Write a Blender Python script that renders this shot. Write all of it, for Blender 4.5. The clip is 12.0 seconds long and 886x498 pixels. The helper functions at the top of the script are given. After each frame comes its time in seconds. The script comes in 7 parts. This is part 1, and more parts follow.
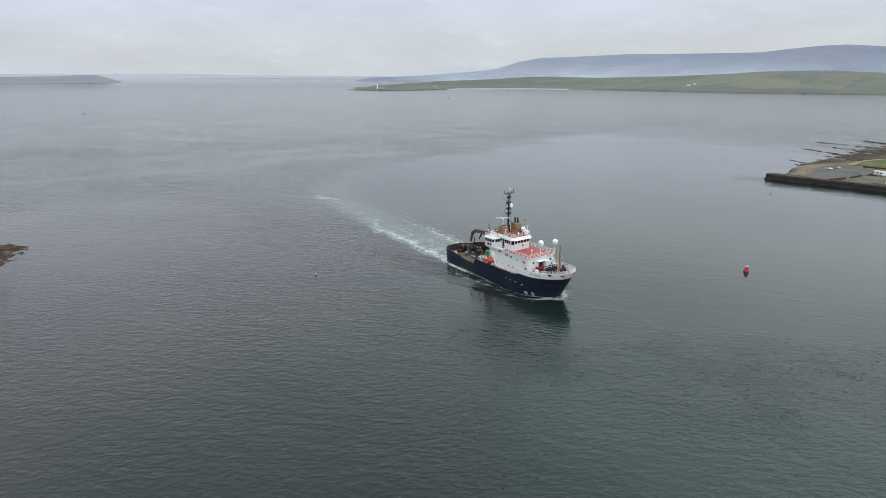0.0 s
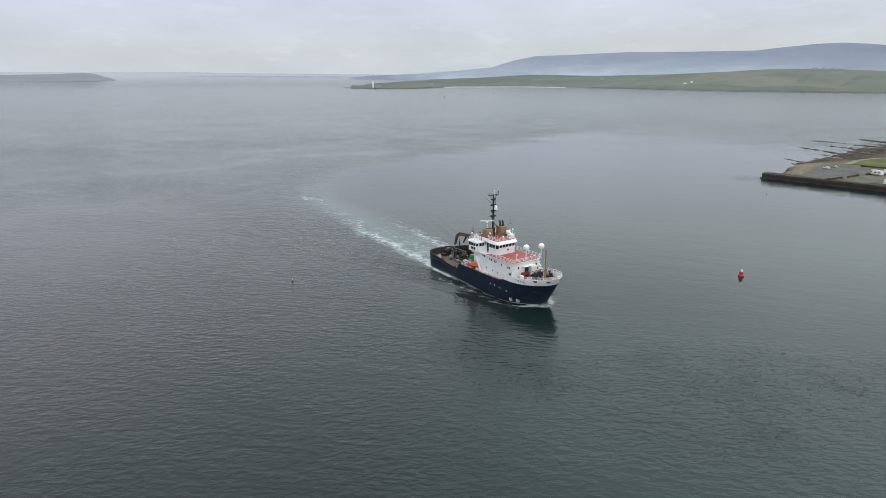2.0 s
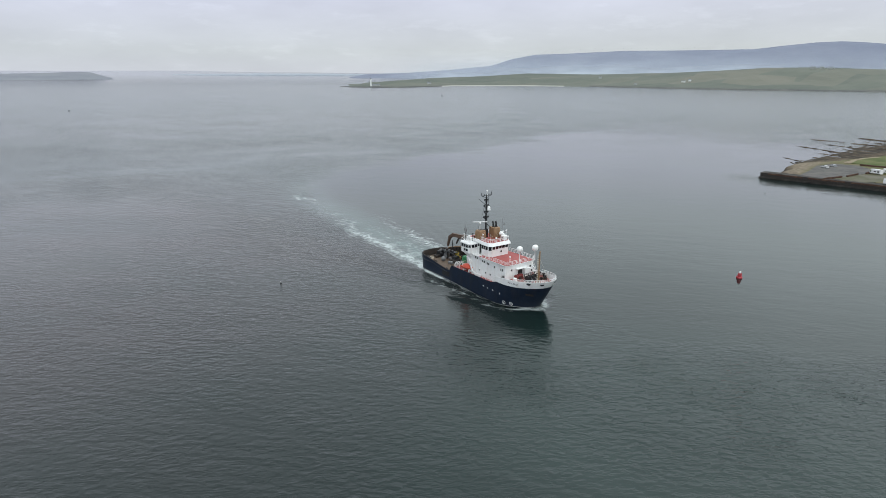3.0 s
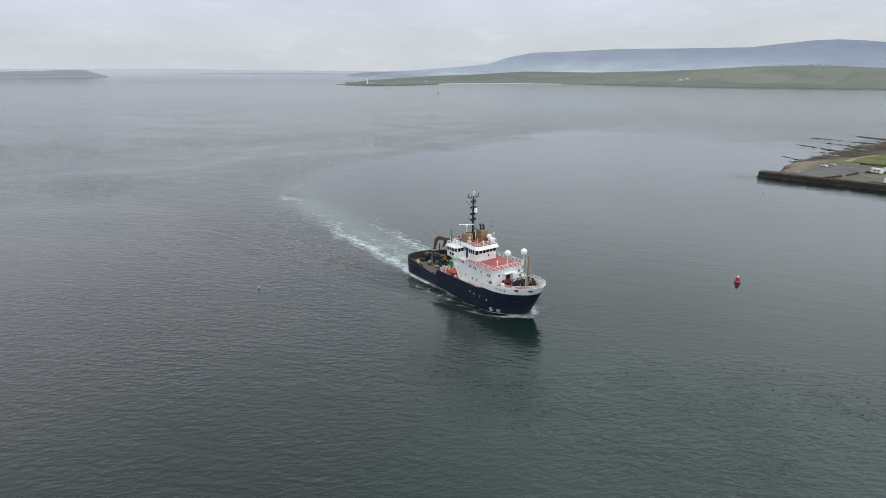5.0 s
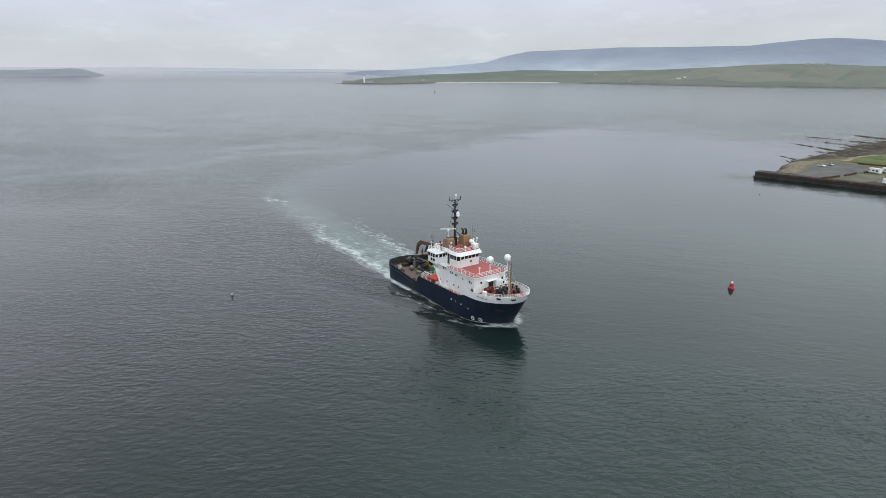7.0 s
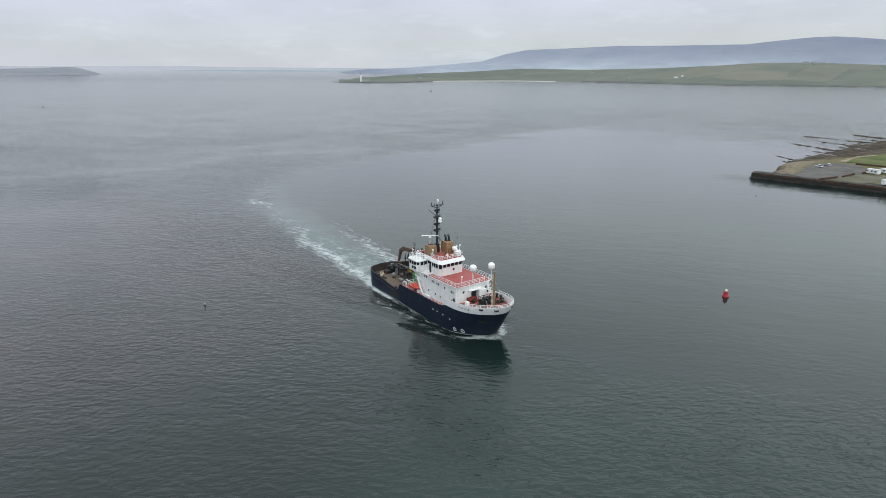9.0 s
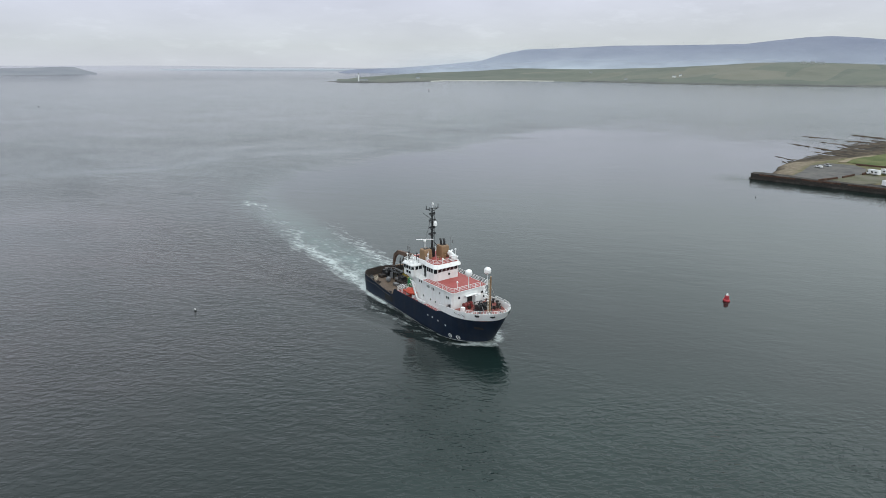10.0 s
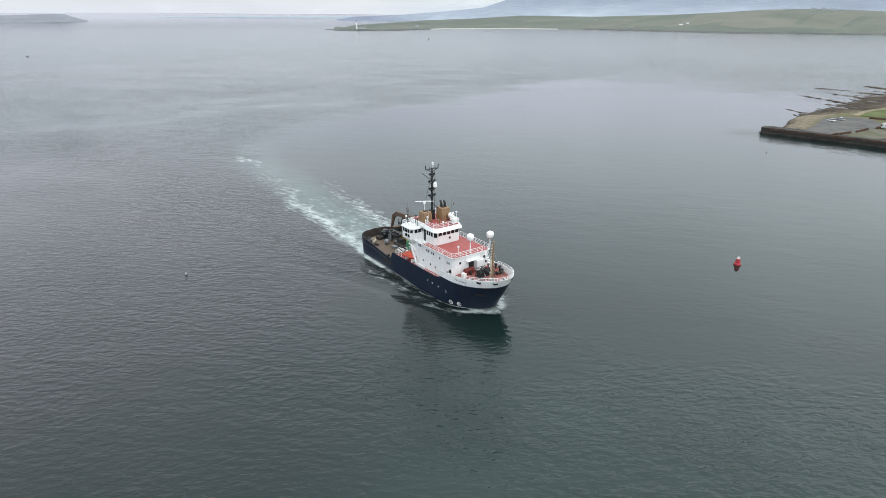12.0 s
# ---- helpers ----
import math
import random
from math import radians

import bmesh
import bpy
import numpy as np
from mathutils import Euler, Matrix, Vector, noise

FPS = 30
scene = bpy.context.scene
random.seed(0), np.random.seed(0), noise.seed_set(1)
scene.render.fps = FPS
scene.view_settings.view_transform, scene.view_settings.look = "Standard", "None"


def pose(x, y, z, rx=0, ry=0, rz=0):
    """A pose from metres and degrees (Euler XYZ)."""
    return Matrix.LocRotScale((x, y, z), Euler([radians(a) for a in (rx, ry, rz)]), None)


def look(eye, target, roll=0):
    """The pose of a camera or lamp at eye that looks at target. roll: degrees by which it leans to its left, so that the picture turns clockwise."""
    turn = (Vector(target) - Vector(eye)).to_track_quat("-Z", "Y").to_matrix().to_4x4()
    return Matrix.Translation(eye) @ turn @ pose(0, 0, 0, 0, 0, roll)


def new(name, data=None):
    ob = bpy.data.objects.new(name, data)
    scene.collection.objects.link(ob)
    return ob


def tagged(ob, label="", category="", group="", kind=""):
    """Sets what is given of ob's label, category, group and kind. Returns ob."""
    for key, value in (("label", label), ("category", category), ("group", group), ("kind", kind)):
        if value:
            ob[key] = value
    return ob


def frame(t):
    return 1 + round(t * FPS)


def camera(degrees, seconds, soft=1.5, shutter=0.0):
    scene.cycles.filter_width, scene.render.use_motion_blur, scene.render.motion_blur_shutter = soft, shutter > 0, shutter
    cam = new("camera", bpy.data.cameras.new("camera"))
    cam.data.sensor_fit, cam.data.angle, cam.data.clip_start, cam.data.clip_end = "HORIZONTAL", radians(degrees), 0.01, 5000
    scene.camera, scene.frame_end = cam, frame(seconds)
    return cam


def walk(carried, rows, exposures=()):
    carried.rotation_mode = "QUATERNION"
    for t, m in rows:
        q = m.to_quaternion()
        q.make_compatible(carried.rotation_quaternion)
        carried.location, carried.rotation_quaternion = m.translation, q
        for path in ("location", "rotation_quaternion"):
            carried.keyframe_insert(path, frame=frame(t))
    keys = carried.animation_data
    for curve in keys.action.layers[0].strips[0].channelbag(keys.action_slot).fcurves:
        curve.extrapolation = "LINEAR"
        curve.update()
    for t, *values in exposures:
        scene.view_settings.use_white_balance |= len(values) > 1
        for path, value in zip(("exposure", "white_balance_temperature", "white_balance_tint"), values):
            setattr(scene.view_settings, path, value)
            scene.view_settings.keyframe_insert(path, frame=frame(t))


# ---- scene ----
# The camera: a drone high over the water, gliding in towards the ship.
cam = camera(71.99, 12.0, soft=0.7)
PATH = [
    (0.0, look((129.625, -118.176, 58.593), (121.8265, -112.5461, 55.8562), 0.23)),
    (0.5, look((128.747, -116.067, 58.520), (120.9565, -110.4303, 55.7765), 0.23)),
    (1.0, look((127.836, -113.999, 58.427), (120.0522, -108.3533, 55.6806), 0.23)),
    (1.5, look((126.879, -111.991, 58.308), (119.1038, -106.3380, 55.5514), 0.23)),
    (2.0, look((125.870, -110.054, 58.162), (118.1031, -104.3936, 55.3989), 0.23)),
    (2.5, look((124.833, -108.161, 58.007), (117.0797, -102.4881, 55.2329), 0.23)),
    (3.0, look((123.804, -106.272, 57.856), (116.0553, -100.5946, 55.0747), 0.23)),
    (5.0, look((119.707, -99.057, 57.203), (111.9858, -93.3560, 54.3953), 0.23)),
    (5.5, look((118.881, -97.134, 57.108), (111.1646, -91.4302, 54.2944), 0.23)),
    (6.0, look((118.102, -95.177, 57.030), (110.3908, -89.4685, 54.2097), 0.23)),
    (6.5, look((117.353, -93.199, 56.967), (109.6473, -87.4863, 54.1420), 0.23)),
    (7.0, look((116.615, -91.222, 56.924), (108.9142, -85.5028, 54.0963), 0.23)),
    (9.0, look((113.462, -83.947, 57.099), (105.7849, -78.2064, 54.2514), 0.23)),
    (9.5, look((112.370, -82.625, 57.157), (104.7048, -76.8698, 54.3063), 0.23)),
    (10.0, look((111.217, -81.394, 57.213), (103.5584, -75.6317, 54.3604), 0.23)),
    (10.5, look((109.977, -80.279, 57.260), (102.3417, -74.5291, 54.3199), 0.23)),
    (11.0, look((108.623, -79.295, 57.314), (101.0706, -73.5924, 54.0835), 0.23)),
    (11.5, look((107.226, -78.332, 57.400), (99.7393, -72.6845, 53.9285), 0.23)),
    (12.0, look((105.821, -77.362, 57.503), (98.3611, -71.7513, 53.9153), 0.23)),
]
walk(cam, PATH, exposures=[(0.0, 0.0), (10.3, 0.0), (10.8, 0.05), (11.4, 0.22), (12.0, 0.34)])

# ---- sky and sun: an even overcast, brighter overhead ----
SUN_EL, SUN_AZ = radians(60), radians(-30)
world = bpy.data.worlds.new("overcast_sky")
scene.world = world
world.use_nodes = True
wn, wl = world.node_tree.nodes, world.node_tree.links
wn.clear()


def wnode(kind, **kw):
    n = wn.new(kind)
    for k, v in kw.items():
        n.inputs[k].default_value = v
    return n


w_out = wn.new("ShaderNodeOutputWorld")
w_bg = wn.new("ShaderNodeBackground")
w_sky = wn.new("ShaderNodeTexSky")
w_sky.sky_type = "NISHITA"
w_sky.sun_disc = False
w_sky.sun_elevation = SUN_EL
w_sky.sun_rotation = radians(90) - SUN_AZ
w_sky.air_density, w_sky.dust_density = 1.0, 3.0
w_scale = wn.new("ShaderNodeVectorMath")
w_scale.operation = "SCALE"
w_scale.inputs["Scale"].default_value = 0.10
wl.new(w_sky.outputs[0], w_scale.inputs[0])
w_geo = wn.new("ShaderNodeTexCoord")
w_sep = wn.new("ShaderNodeSeparateXYZ")
wl.new(w_geo.outputs["Generated"], w_sep.inputs[0])
# height over the horizon drives the cloud deck's brightness
w_ramp = wn.new("ShaderNodeValToRGB")
w_ramp.color_ramp.elements[0].position = 0.0
w_ramp.color_ramp.elements[0].color = (0.607, 0.638, 0.682, 1)
w_ramp.color_ramp.elements[1].position = 1.0
w_ramp.color_ramp.elements[1].color = (1.33, 1.48, 1.55, 1)
e = w_ramp.color_ramp.elements.new(0.03)
e.color = (0.599, 0.642, 0.668, 1)
e = w_ramp.color_ramp.elements.new(0.12)
e.color = (0.664, 0.692, 0.830, 1)
e = w_ramp.color_ramp.elements.new(0.22)
e.color = (0.892, 0.985, 1.045, 1)
e = w_ramp.color_ramp.elements.new(0.45)
e.color = (1.005, 1.125, 1.185, 1)
wl.new(w_sep.outputs[2], w_ramp.inputs[0])
# drifting cloud texture, stretched flat towards the horizon
w_map = wn.new("ShaderNodeMapping")
w_map.inputs["Scale"].default_value = (3.0, 3.0, 11.0)
wl.new(w_geo.outputs["Generated"], w_map.inputs[0])
w_noise = wnode("ShaderNodeTexNoise", Scale=1.6, Detail=6.0, Roughness=0.55)
wl.new(w_map.outputs[0], w_noise.inputs["Vector"])
w_cr = wn.new("ShaderNodeMapRange")
w_cr.inputs["From Min"].default_value, w_cr.inputs["From Max"].default_value = 0.3, 0.7
w_cr.inputs["To Min"].default_value, w_cr.inputs["To Max"].default_value = 0.93, 1.07
wl.new(w_noise.outputs["Fac"], w_cr.inputs["Value"])
w_mul = wn.new("ShaderNodeVectorMath")
w_mul.operation = "SCALE"
# small pale cumulus low over the hills
w_low = wn.new("ShaderNodeMapping")
w_low.inputs["Scale"].default_value = (9.0, 9.0, 34.0)
wl.new(w_geo.outputs["Generated"], w_low.inputs[0])
w_puff = wnode("ShaderNodeTexNoise", Scale=1.5, Detail=7.0, Roughness=0.6)
wl.new(w_low.outputs[0], w_puff.inputs["Vector"])
w_pr = wn.new("ShaderNodeMapRange")
w_pr.inputs["From Min"].default_value, w_pr.inputs["From Max"].default_value = 0.56, 0.72
w_pr.inputs["To Min"].default_value, w_pr.inputs["To Max"].default_value = 0.0, 0.08
wl.new(w_puff.outputs["Fac"], w_pr.inputs["Value"])
w_sum = wn.new("ShaderNodeMath")
w_sum.operation = "ADD"
wl.new(w_cr.outputs[0], w_sum.inputs[0])
wl.new(w_pr.outputs[0], w_sum.inputs[1])
# the cloud is thinner towards one side, high up
w_side = wn.new("ShaderNodeVectorMath")
w_side.operation = "DOT_PRODUCT"
w_side.inputs[1].default_value = (0.585, 0.811, 0.0)
wl.new(w_geo.outputs["Generated"], w_side.inputs[0])
# and a little bluer over the open sea on the other side
w_cool = wn.new("ShaderNodeMath")
w_cool.operation = "MULTIPLY_ADD"
wl.new(w_side.outputs["Value"], w_cool.inputs[0])
w_cool.inputs[1].default_value, w_cool.inputs[2].default_value = -0.04, 1.0
w_rgb = wn.new("ShaderNodeCombineXYZ")
w_rgb.inputs[0].default_value = w_rgb.inputs[1].default_value = 1.0
wl.new(w_cool.outputs[0], w_rgb.inputs[2])
w_hue = wn.new("ShaderNodeVectorMath")
w_hue.operation = "MULTIPLY"
wl.new(w_ramp.outputs[0], w_hue.inputs[0])
wl.new(w_rgb.outputs[0], w_hue.inputs[1])
wl.new(w_hue.outputs[0], w_mul.inputs[0])
w_high = wn.new("ShaderNodeMapRange")
w_high.inputs["From Min"].default_value, w_high.inputs["From Max"].default_value = 0.12, 0.42
w_high.inputs["To Min"].default_value, w_high.inputs["To Max"].default_value = 0.0, 0.36
wl.new(w_sep.outputs[2], w_high.inputs["Value"])
w_tilt = wn.new("ShaderNodeMath")
w_tilt.operation = "MULTIPLY_ADD"
wl.new(w_side.outputs["Value"], w_tilt.inputs[0])
wl.new(w_high.outputs[0], w_tilt.inputs[1])
w_tilt.inputs[2].default_value = 1.0
w_gain = wn.new("ShaderNodeMath")
w_gain.operation = "MULTIPLY"
wl.new(w_sum.outputs[0], w_gain.inputs[0])
wl.new(w_tilt.outputs[0], w_gain.inputs[1])
wl.new(w_gain.outputs[0], w_mul.inputs["Scale"])
w_mix = wn.new("ShaderNodeMix")
w_mix.data_type = "RGBA"
w_mix.inputs["Factor"].default_value = 0.93
wl.new(w_scale.outputs[0], w_mix.inputs[6])
wl.new(w_mul.outputs[0], w_mix.inputs[7])
wl.new(w_mix.outputs[2], w_bg.inputs["Color"])
w_bg.inputs["Strength"].default_value = 1.06
wl.new(w_bg.outputs[0], w_out.inputs["Surface"])

sun = new("sun", bpy.data.lights.new("sun", "SUN"))
sun.data.energy, sun.data.angle, sun.data.color = 0.85, radians(50), (1.0, 0.98, 0.95)
sun.matrix_world = look(
    (300 * math.cos(SUN_AZ) * math.cos(SUN_EL), 300 * math.sin(SUN_AZ) * math.cos(SUN_EL), 300 * math.sin(SUN_EL)), (0, 0, 0))

# ---- materials ----
def material(name, color, rough=0.5, metal=0.0, vary=0.12, scale=2.0, bump=0.0, bump_scale=20.0, stain=None, stain_amount=0.35, stain_scale=0.6, streak=False):
    """A painted or natural surface: base colour with fine and broad variation, stains of a second colour and fine relief."""
    m = bpy.data.materials.new(name)
    m.use_nodes = True
    n, l = m.node_tree.nodes, m.node_tree.links
    b = n["Principled BSDF"]
    b.inputs["Roughness"].default_value, b.inputs["Metallic"].default_value = rough, metal
    co = n.new("ShaderNodeTexCoord")
    fine = n.new("ShaderNodeTexNoise")
    fine.inputs["Scale"].default_value, fine.inputs["Detail"].default_value = scale, 5
    l.new(co.outputs["Object"], fine.inputs["Vector"])
    mr = n.new("ShaderNodeMapRange")
    mr.inputs["From Min"].default_value, mr.inputs["From Max"].default_value = 0.25, 0.75
    mr.inputs["To Min"].default_value, mr.inputs["To Max"].default_value = 1 - vary, 1 + vary
    l.new(fine.outputs["Fac"], mr.inputs["Value"])
    sc = n.new("ShaderNodeVectorMath")
    sc.operation = "SCALE"
    sc.inputs[0].default_value = color
    l.new(mr.outputs[0], sc.inputs["Scale"])
    col = sc.outputs[0]
    if stain:
        mp = n.new("ShaderNodeMapping")
        mp.inputs["Scale"].default_value = (1, 1, 0.12) if streak else (1, 1, 1)
        l.new(co.outputs["Object"], mp.inputs[0])
        broad = n.new("ShaderNodeTexNoise")
        broad.inputs["Scale"].default_value, broad.inputs["Detail"].default_value, broad.inputs["Roughness"].default_value = stain_scale, 7, 0.65
        l.new(mp.outputs[0], broad.inputs["Vector"])
        r2 = n.new("ShaderNodeMapRange")
        r2.inputs["From Min"].default_value, r2.inputs["From Max"].default_value = 0.5, 0.72
        r2.inputs["To Min"].default_value, r2.inputs["To Max"].default_value = 0.0, stain_amount
        l.new(broad.outputs["Fac"], r2.inputs["Value"])
        mx = n.new("ShaderNodeMix")
        mx.data_type = "RGBA"
        l.new(r2.outputs[0], mx.inputs["Factor"])
        l.new(col, mx.inputs[6])
        mx.inputs[7].default_value = (*stain, 1)
        col = mx.outputs[2]
    l.new(col, b.inputs["Base Color"])
    if bump:
        bn = n.new("ShaderNodeTexNoise")
        bn.inputs["Scale"].default_value, bn.inputs["Detail"].default_value = bump_scale, 4
        l.new(co.outputs["Object"], bn.inputs["Vector"])
        bp = n.new("ShaderNodeBump")
        bp.inputs["Strength"].default_value, bp.inputs["Distance"].default_value = 0.6, bump
        l.new(bn.outputs["Fac"], bp.inputs["Height"])
        l.new(bp.outputs[0], b.inputs["Normal"])
    return m


RUST = (0.16, 0.07, 0.035)
M_NAVY = material("navy_hull_paint", (0.0075, 0.0155, 0.032), 0.5, vary=0.2, scale=0.7, stain=(0.05, 0.042, 0.04), stain_amount=0.3, stain_scale=0.55, streak=True)
M_NAVY.node_tree.nodes["Principled BSDF"].inputs["Specular IOR Level"].default_value = 0.25
M_WHITE = material("white_ship_paint", (0.77, 0.775, 0.77), 0.4, vary=0.06, scale=0.8, stain=(0.50, 0.36, 0.31), stain_amount=0.32, stain_scale=0.8, streak=True)
M_RED = material("red_deck_paint", (0.31, 0.062, 0.056), 0.6, vary=0.12, scale=0.9, stain=(0.34, 0.13, 0.12), stain_amount=0.5, stain_scale=0.5)
M_FORE = material("worn_red_brown_deck", (0.250, 0.075, 0.062), 0.65, vary=0.2, scale=1.1, stain=(0.13, 0.07, 0.055), stain_amount=0.6, stain_scale=0.7)
M_DECK = material("timber_work_deck", (0.108, 0.075, 0.053), 0.8, vary=0.25, scale=1.6, stain=(0.08, 0.055, 0.04), stain_amount=0.6, stain_scale=0.7)
M_BUFF = material("buff_paint", (0.245, 0.148, 0.079), 0.5, vary=0.08, scale=1.0, stain=(0.2, 0.11, 0.06), stain_amount=0.4, stain_scale=0.9, streak=True)
M_RUSTY = material("rusty_dark_steel", (0.027, 0.021, 0.018), 0.75, vary=0.35, scale=1.8, stain=(0.085, 0.043, 0.027), stain_amount=0.55, stain_scale=1.0)
M_WINCH = material("dull_red_machinery", (0.20, 0.028, 0.026), 0.6, vary=0.25, scale=2, stain=(0.06, 0.03, 0.025), stain_amount=0.5)
M_BLACK = material("black_steel", (0.018, 0.019, 0.021), 0.5, vary=0.2, scale=2)
M_GREY = material("grey_machinery", (0.16, 0.165, 0.17), 0.55, vary=0.2, scale=2, stain=RUST, stain_amount=0.4)
M_GLASS = material("dark_window_glass", (0.012, 0.016, 0.02), 0.06, vary=0.1)
M_ORANGE = material("orange_boat_rubber", (0.50, 0.062, 0.028), 0.45, vary=0.08)
M_GREEN = material("green_buoy_paint", (0.02, 0.20, 0.07), 0.45, vary=0.12, scale=1.5, stain=(0.04, 0.12, 0.05), stain_amount=0.4)
M_YELLOW = material("yellow_paint", (0.36, 0.26, 0.035), 0.5, vary=0.15)
M_CRIMSON = material("red_buoy_paint", (0.36, 0.03, 0.04), 0.45, vary=0.12, stain=(0.25, 0.03, 0.04), stain_amount=0.4)
M_DOME = material("white_fibreglass", (0.80, 0.80, 0.79), 0.35, vary=0.03)
M_ROPE = material("pale_rope", (0.45, 0.40, 0.32), 0.9, vary=0.2, scale=6)
M_WLINE = material("pale_waterline_paint", (0.33, 0.34, 0.33), 0.5, vary=0.15)
M_CRANE = material("weathered_brown_crane_paint", (0.105, 0.062, 0.042), 0.65, vary=0.25, scale=1.2, stain=(0.05, 0.033, 0.027), stain_amount=0.6)
M_RUBBER = material("black_rubber", (0.02, 0.02, 0.02), 0.85, vary=0.2)


def water_material():
    m = bpy.data.materials.new("sea_water")
    m.use_nodes = True
    n, l = m.node_tree.nodes, m.node_tree.links
    b = n["Principled BSDF"]
    b.inputs["IOR"].default_value = 1.345
    co = n.new("ShaderNodeTexCoord")

    def noise_at(scale, detail, stretch=(1, 1, 1), turn=0.0, rough=0.5):
        tn = n.new("ShaderNodeMapping")
        tn.inputs["Rotation"].default_value = (0, 0, radians(-turn))
        l.new(co.outputs["Object"], tn.inputs[0])
        mp = n.new("ShaderNodeMapping")
        mp.inputs["Scale"].default_value = stretch
        l.new(tn.outputs[0], mp.inputs[0])
        t = n.new("ShaderNodeTexNoise")
        t.inputs["Scale"].default_value, t.inputs["Detail"].default_value, t.inputs["Roughness"].default_value = scale, detail, rough
        l.new(mp.outputs[0], t.inputs["Vector"])
        return t.outputs["Fac"]

    def remap(v, a, c, lo, hi):
        r = n.new("ShaderNodeMapRange")
        for k, x in zip(("From Min", "From Max", "To Min", "To Max"), (a, c, lo, hi)):
            r.inputs[k].default_value = x
        l.new(v, r.inputs["Value"])
        return r.outputs[0]

    def math_node(op, a, c):
        k = n.new("ShaderNodeMath")
        k.operation = op
        for i, v in enumerate((a, c)):
            if isinstance(v, (int, float)):
                k.inputs[i].default_value = v
            else:
                l.new(v, k.inputs[i])
        return k.outputs[0]

    def attr(name):
        a = n.new("ShaderNodeAttribute")
        a.attribute_name = name
        return a.outputs["Fac"]

    def mix(fac, a, c):
        x = n.new("ShaderNodeMix")
        x.data_type = "RGBA"
        l.new(fac, x.inputs["Factor"])
        for i, v in ((6, a), (7, c)):
            if isinstance(v, tuple):
                x.inputs[i].default_value = (*v, 1)
            else:
                l.new(v, x.inputs[i])
        return x.outputs[2]

    # wind ripples in two sizes, calmer in long slicks
    slick = math_node("MULTIPLY", remap(noise_at(0.010, 4, (1, 1.9, 1), 35, 0.6), 0.38, 0.62, 0.62, 1.15), remap(noise_at(0.045, 5, (1, 1.6, 1), WIND, 0.65), 0.35, 0.65, 0.72, 1.25))
    chop = noise_at(0.28, 2, (1, 2.0, 1), WIND)
    rip = noise_at(0.66, 3, (1, 1.65, 1), WIND + 14)
    swell = noise_at(0.055, 2, (1, 2.5, 1), WIND - 10)
    # a gust has roughened one stretch of water
    gm = n.new("ShaderNodeMapping")
    gm.inputs["Location"].default_value = (-GUST[0] / GUST[2], -GUST[1] / GUST[2], 0)
    gm.inputs["Scale"].default_value = (1 / GUST[2], 1 / GUST[2], 0)
    l.new(co.outputs["Object"], gm.inputs[0])
    gg = n.new("ShaderNodeTexGradient")
    gg.gradient_type = "SPHERICAL"
    l.new(gm.outputs[0], gg.inputs[0])
    gust = math_node("ADD", 1.0, math_node("MULTIPLY", remap(gg.outputs["Fac"], 0.0, 0.6, 0.0, 0.9), remap(noise_at(0.05, 3), 0.38, 0.6, 0.1, 1.0)))
    rip = math_node("MULTIPLY", math_node("SUBTRACT", rip, 0.5), gust)
    chop = math_node("MULTIPLY", math_node("SUBTRACT", chop, 0.5), math_node("ADD", 0.4, math_node("MULTIPLY", gust, 0.6)))
    # open water beyond the anchorage is windier
    om = n.new("ShaderNodeVectorMath")
    om.operation = "LENGTH"
    l.new(co.outputs["Object"], om.inputs[0])
    open_w = remap(om.outputs["Value"], 150.0, 900.0, 0.0, 1.0)
    rip = math_node("MULTIPLY", rip, math_node("ADD", 1.0, math_node("MULTIPLY", attr("wash"), 2.2)))
    h = math_node("ADD", math_node("MULTIPLY", chop, 0.27), math_node("ADD", math_node("MULTIPLY", rip, 0.24), math_node("MULTIPLY", math_node("MULTIPLY", math_node("SUBTRACT", noise_at(2.0, 2, (1, 1.6, 1), WIND + 8), 0.5), gust), 0.036)))
    h = math_node("MULTIPLY", h, math_node("ADD", 1.0, math_node("MULTIPLY", open_w, 0.25)))
    # sheltered water towards the quay lies calmer
    cm = n.new("ShaderNodeMapping")
    cm.inputs["Location"].default_value = (-CALM[0] / CALM[2], -CALM[1] / CALM[2], 0)
    cm.inputs["Scale"].default_value = (1 / CALM[2], 1 / CALM[2], 0)
    l.new(co.outputs["Object"], cm.inputs[0])
    cg = n.new("ShaderNodeTexGradient")
    cg.gradient_type = "SPHERICAL"
    l.new(cm.outputs[0], cg.inputs[0])
    h = math_node("MULTIPLY", h, remap(cg.outputs["Fac"], 0.0, 0.4, 1.0, 0.8))
    h = math_node("MULTIPLY", h, remap(math_node("ADD", attr("calm"), math_node("MULTIPLY", math_node("SUBTRACT", noise_at(0.03, 4), 0.5), 0.5)), -0.9, 0.95, 2.02, 0.17))
    far_w = remap(om.outputs["Value"], 450.0, 3400.0, 0.0, 1.0)
    h = math_node("MULTIPLY", h, math_node("SUBTRACT", 1.0, math_node("MULTIPLY", far_w, 0.6)))
    # towards the horizon the sea lies flat, like a sheet of pale metal
    rim = remap(om.outputs["Value"], 2600.0, 4700.0, 0.0, 1.0)
    h = math_node("MULTIPLY", h, math_node("SUBTRACT", 1.0, math_node("MULTIPLY", rim, 0.9)))
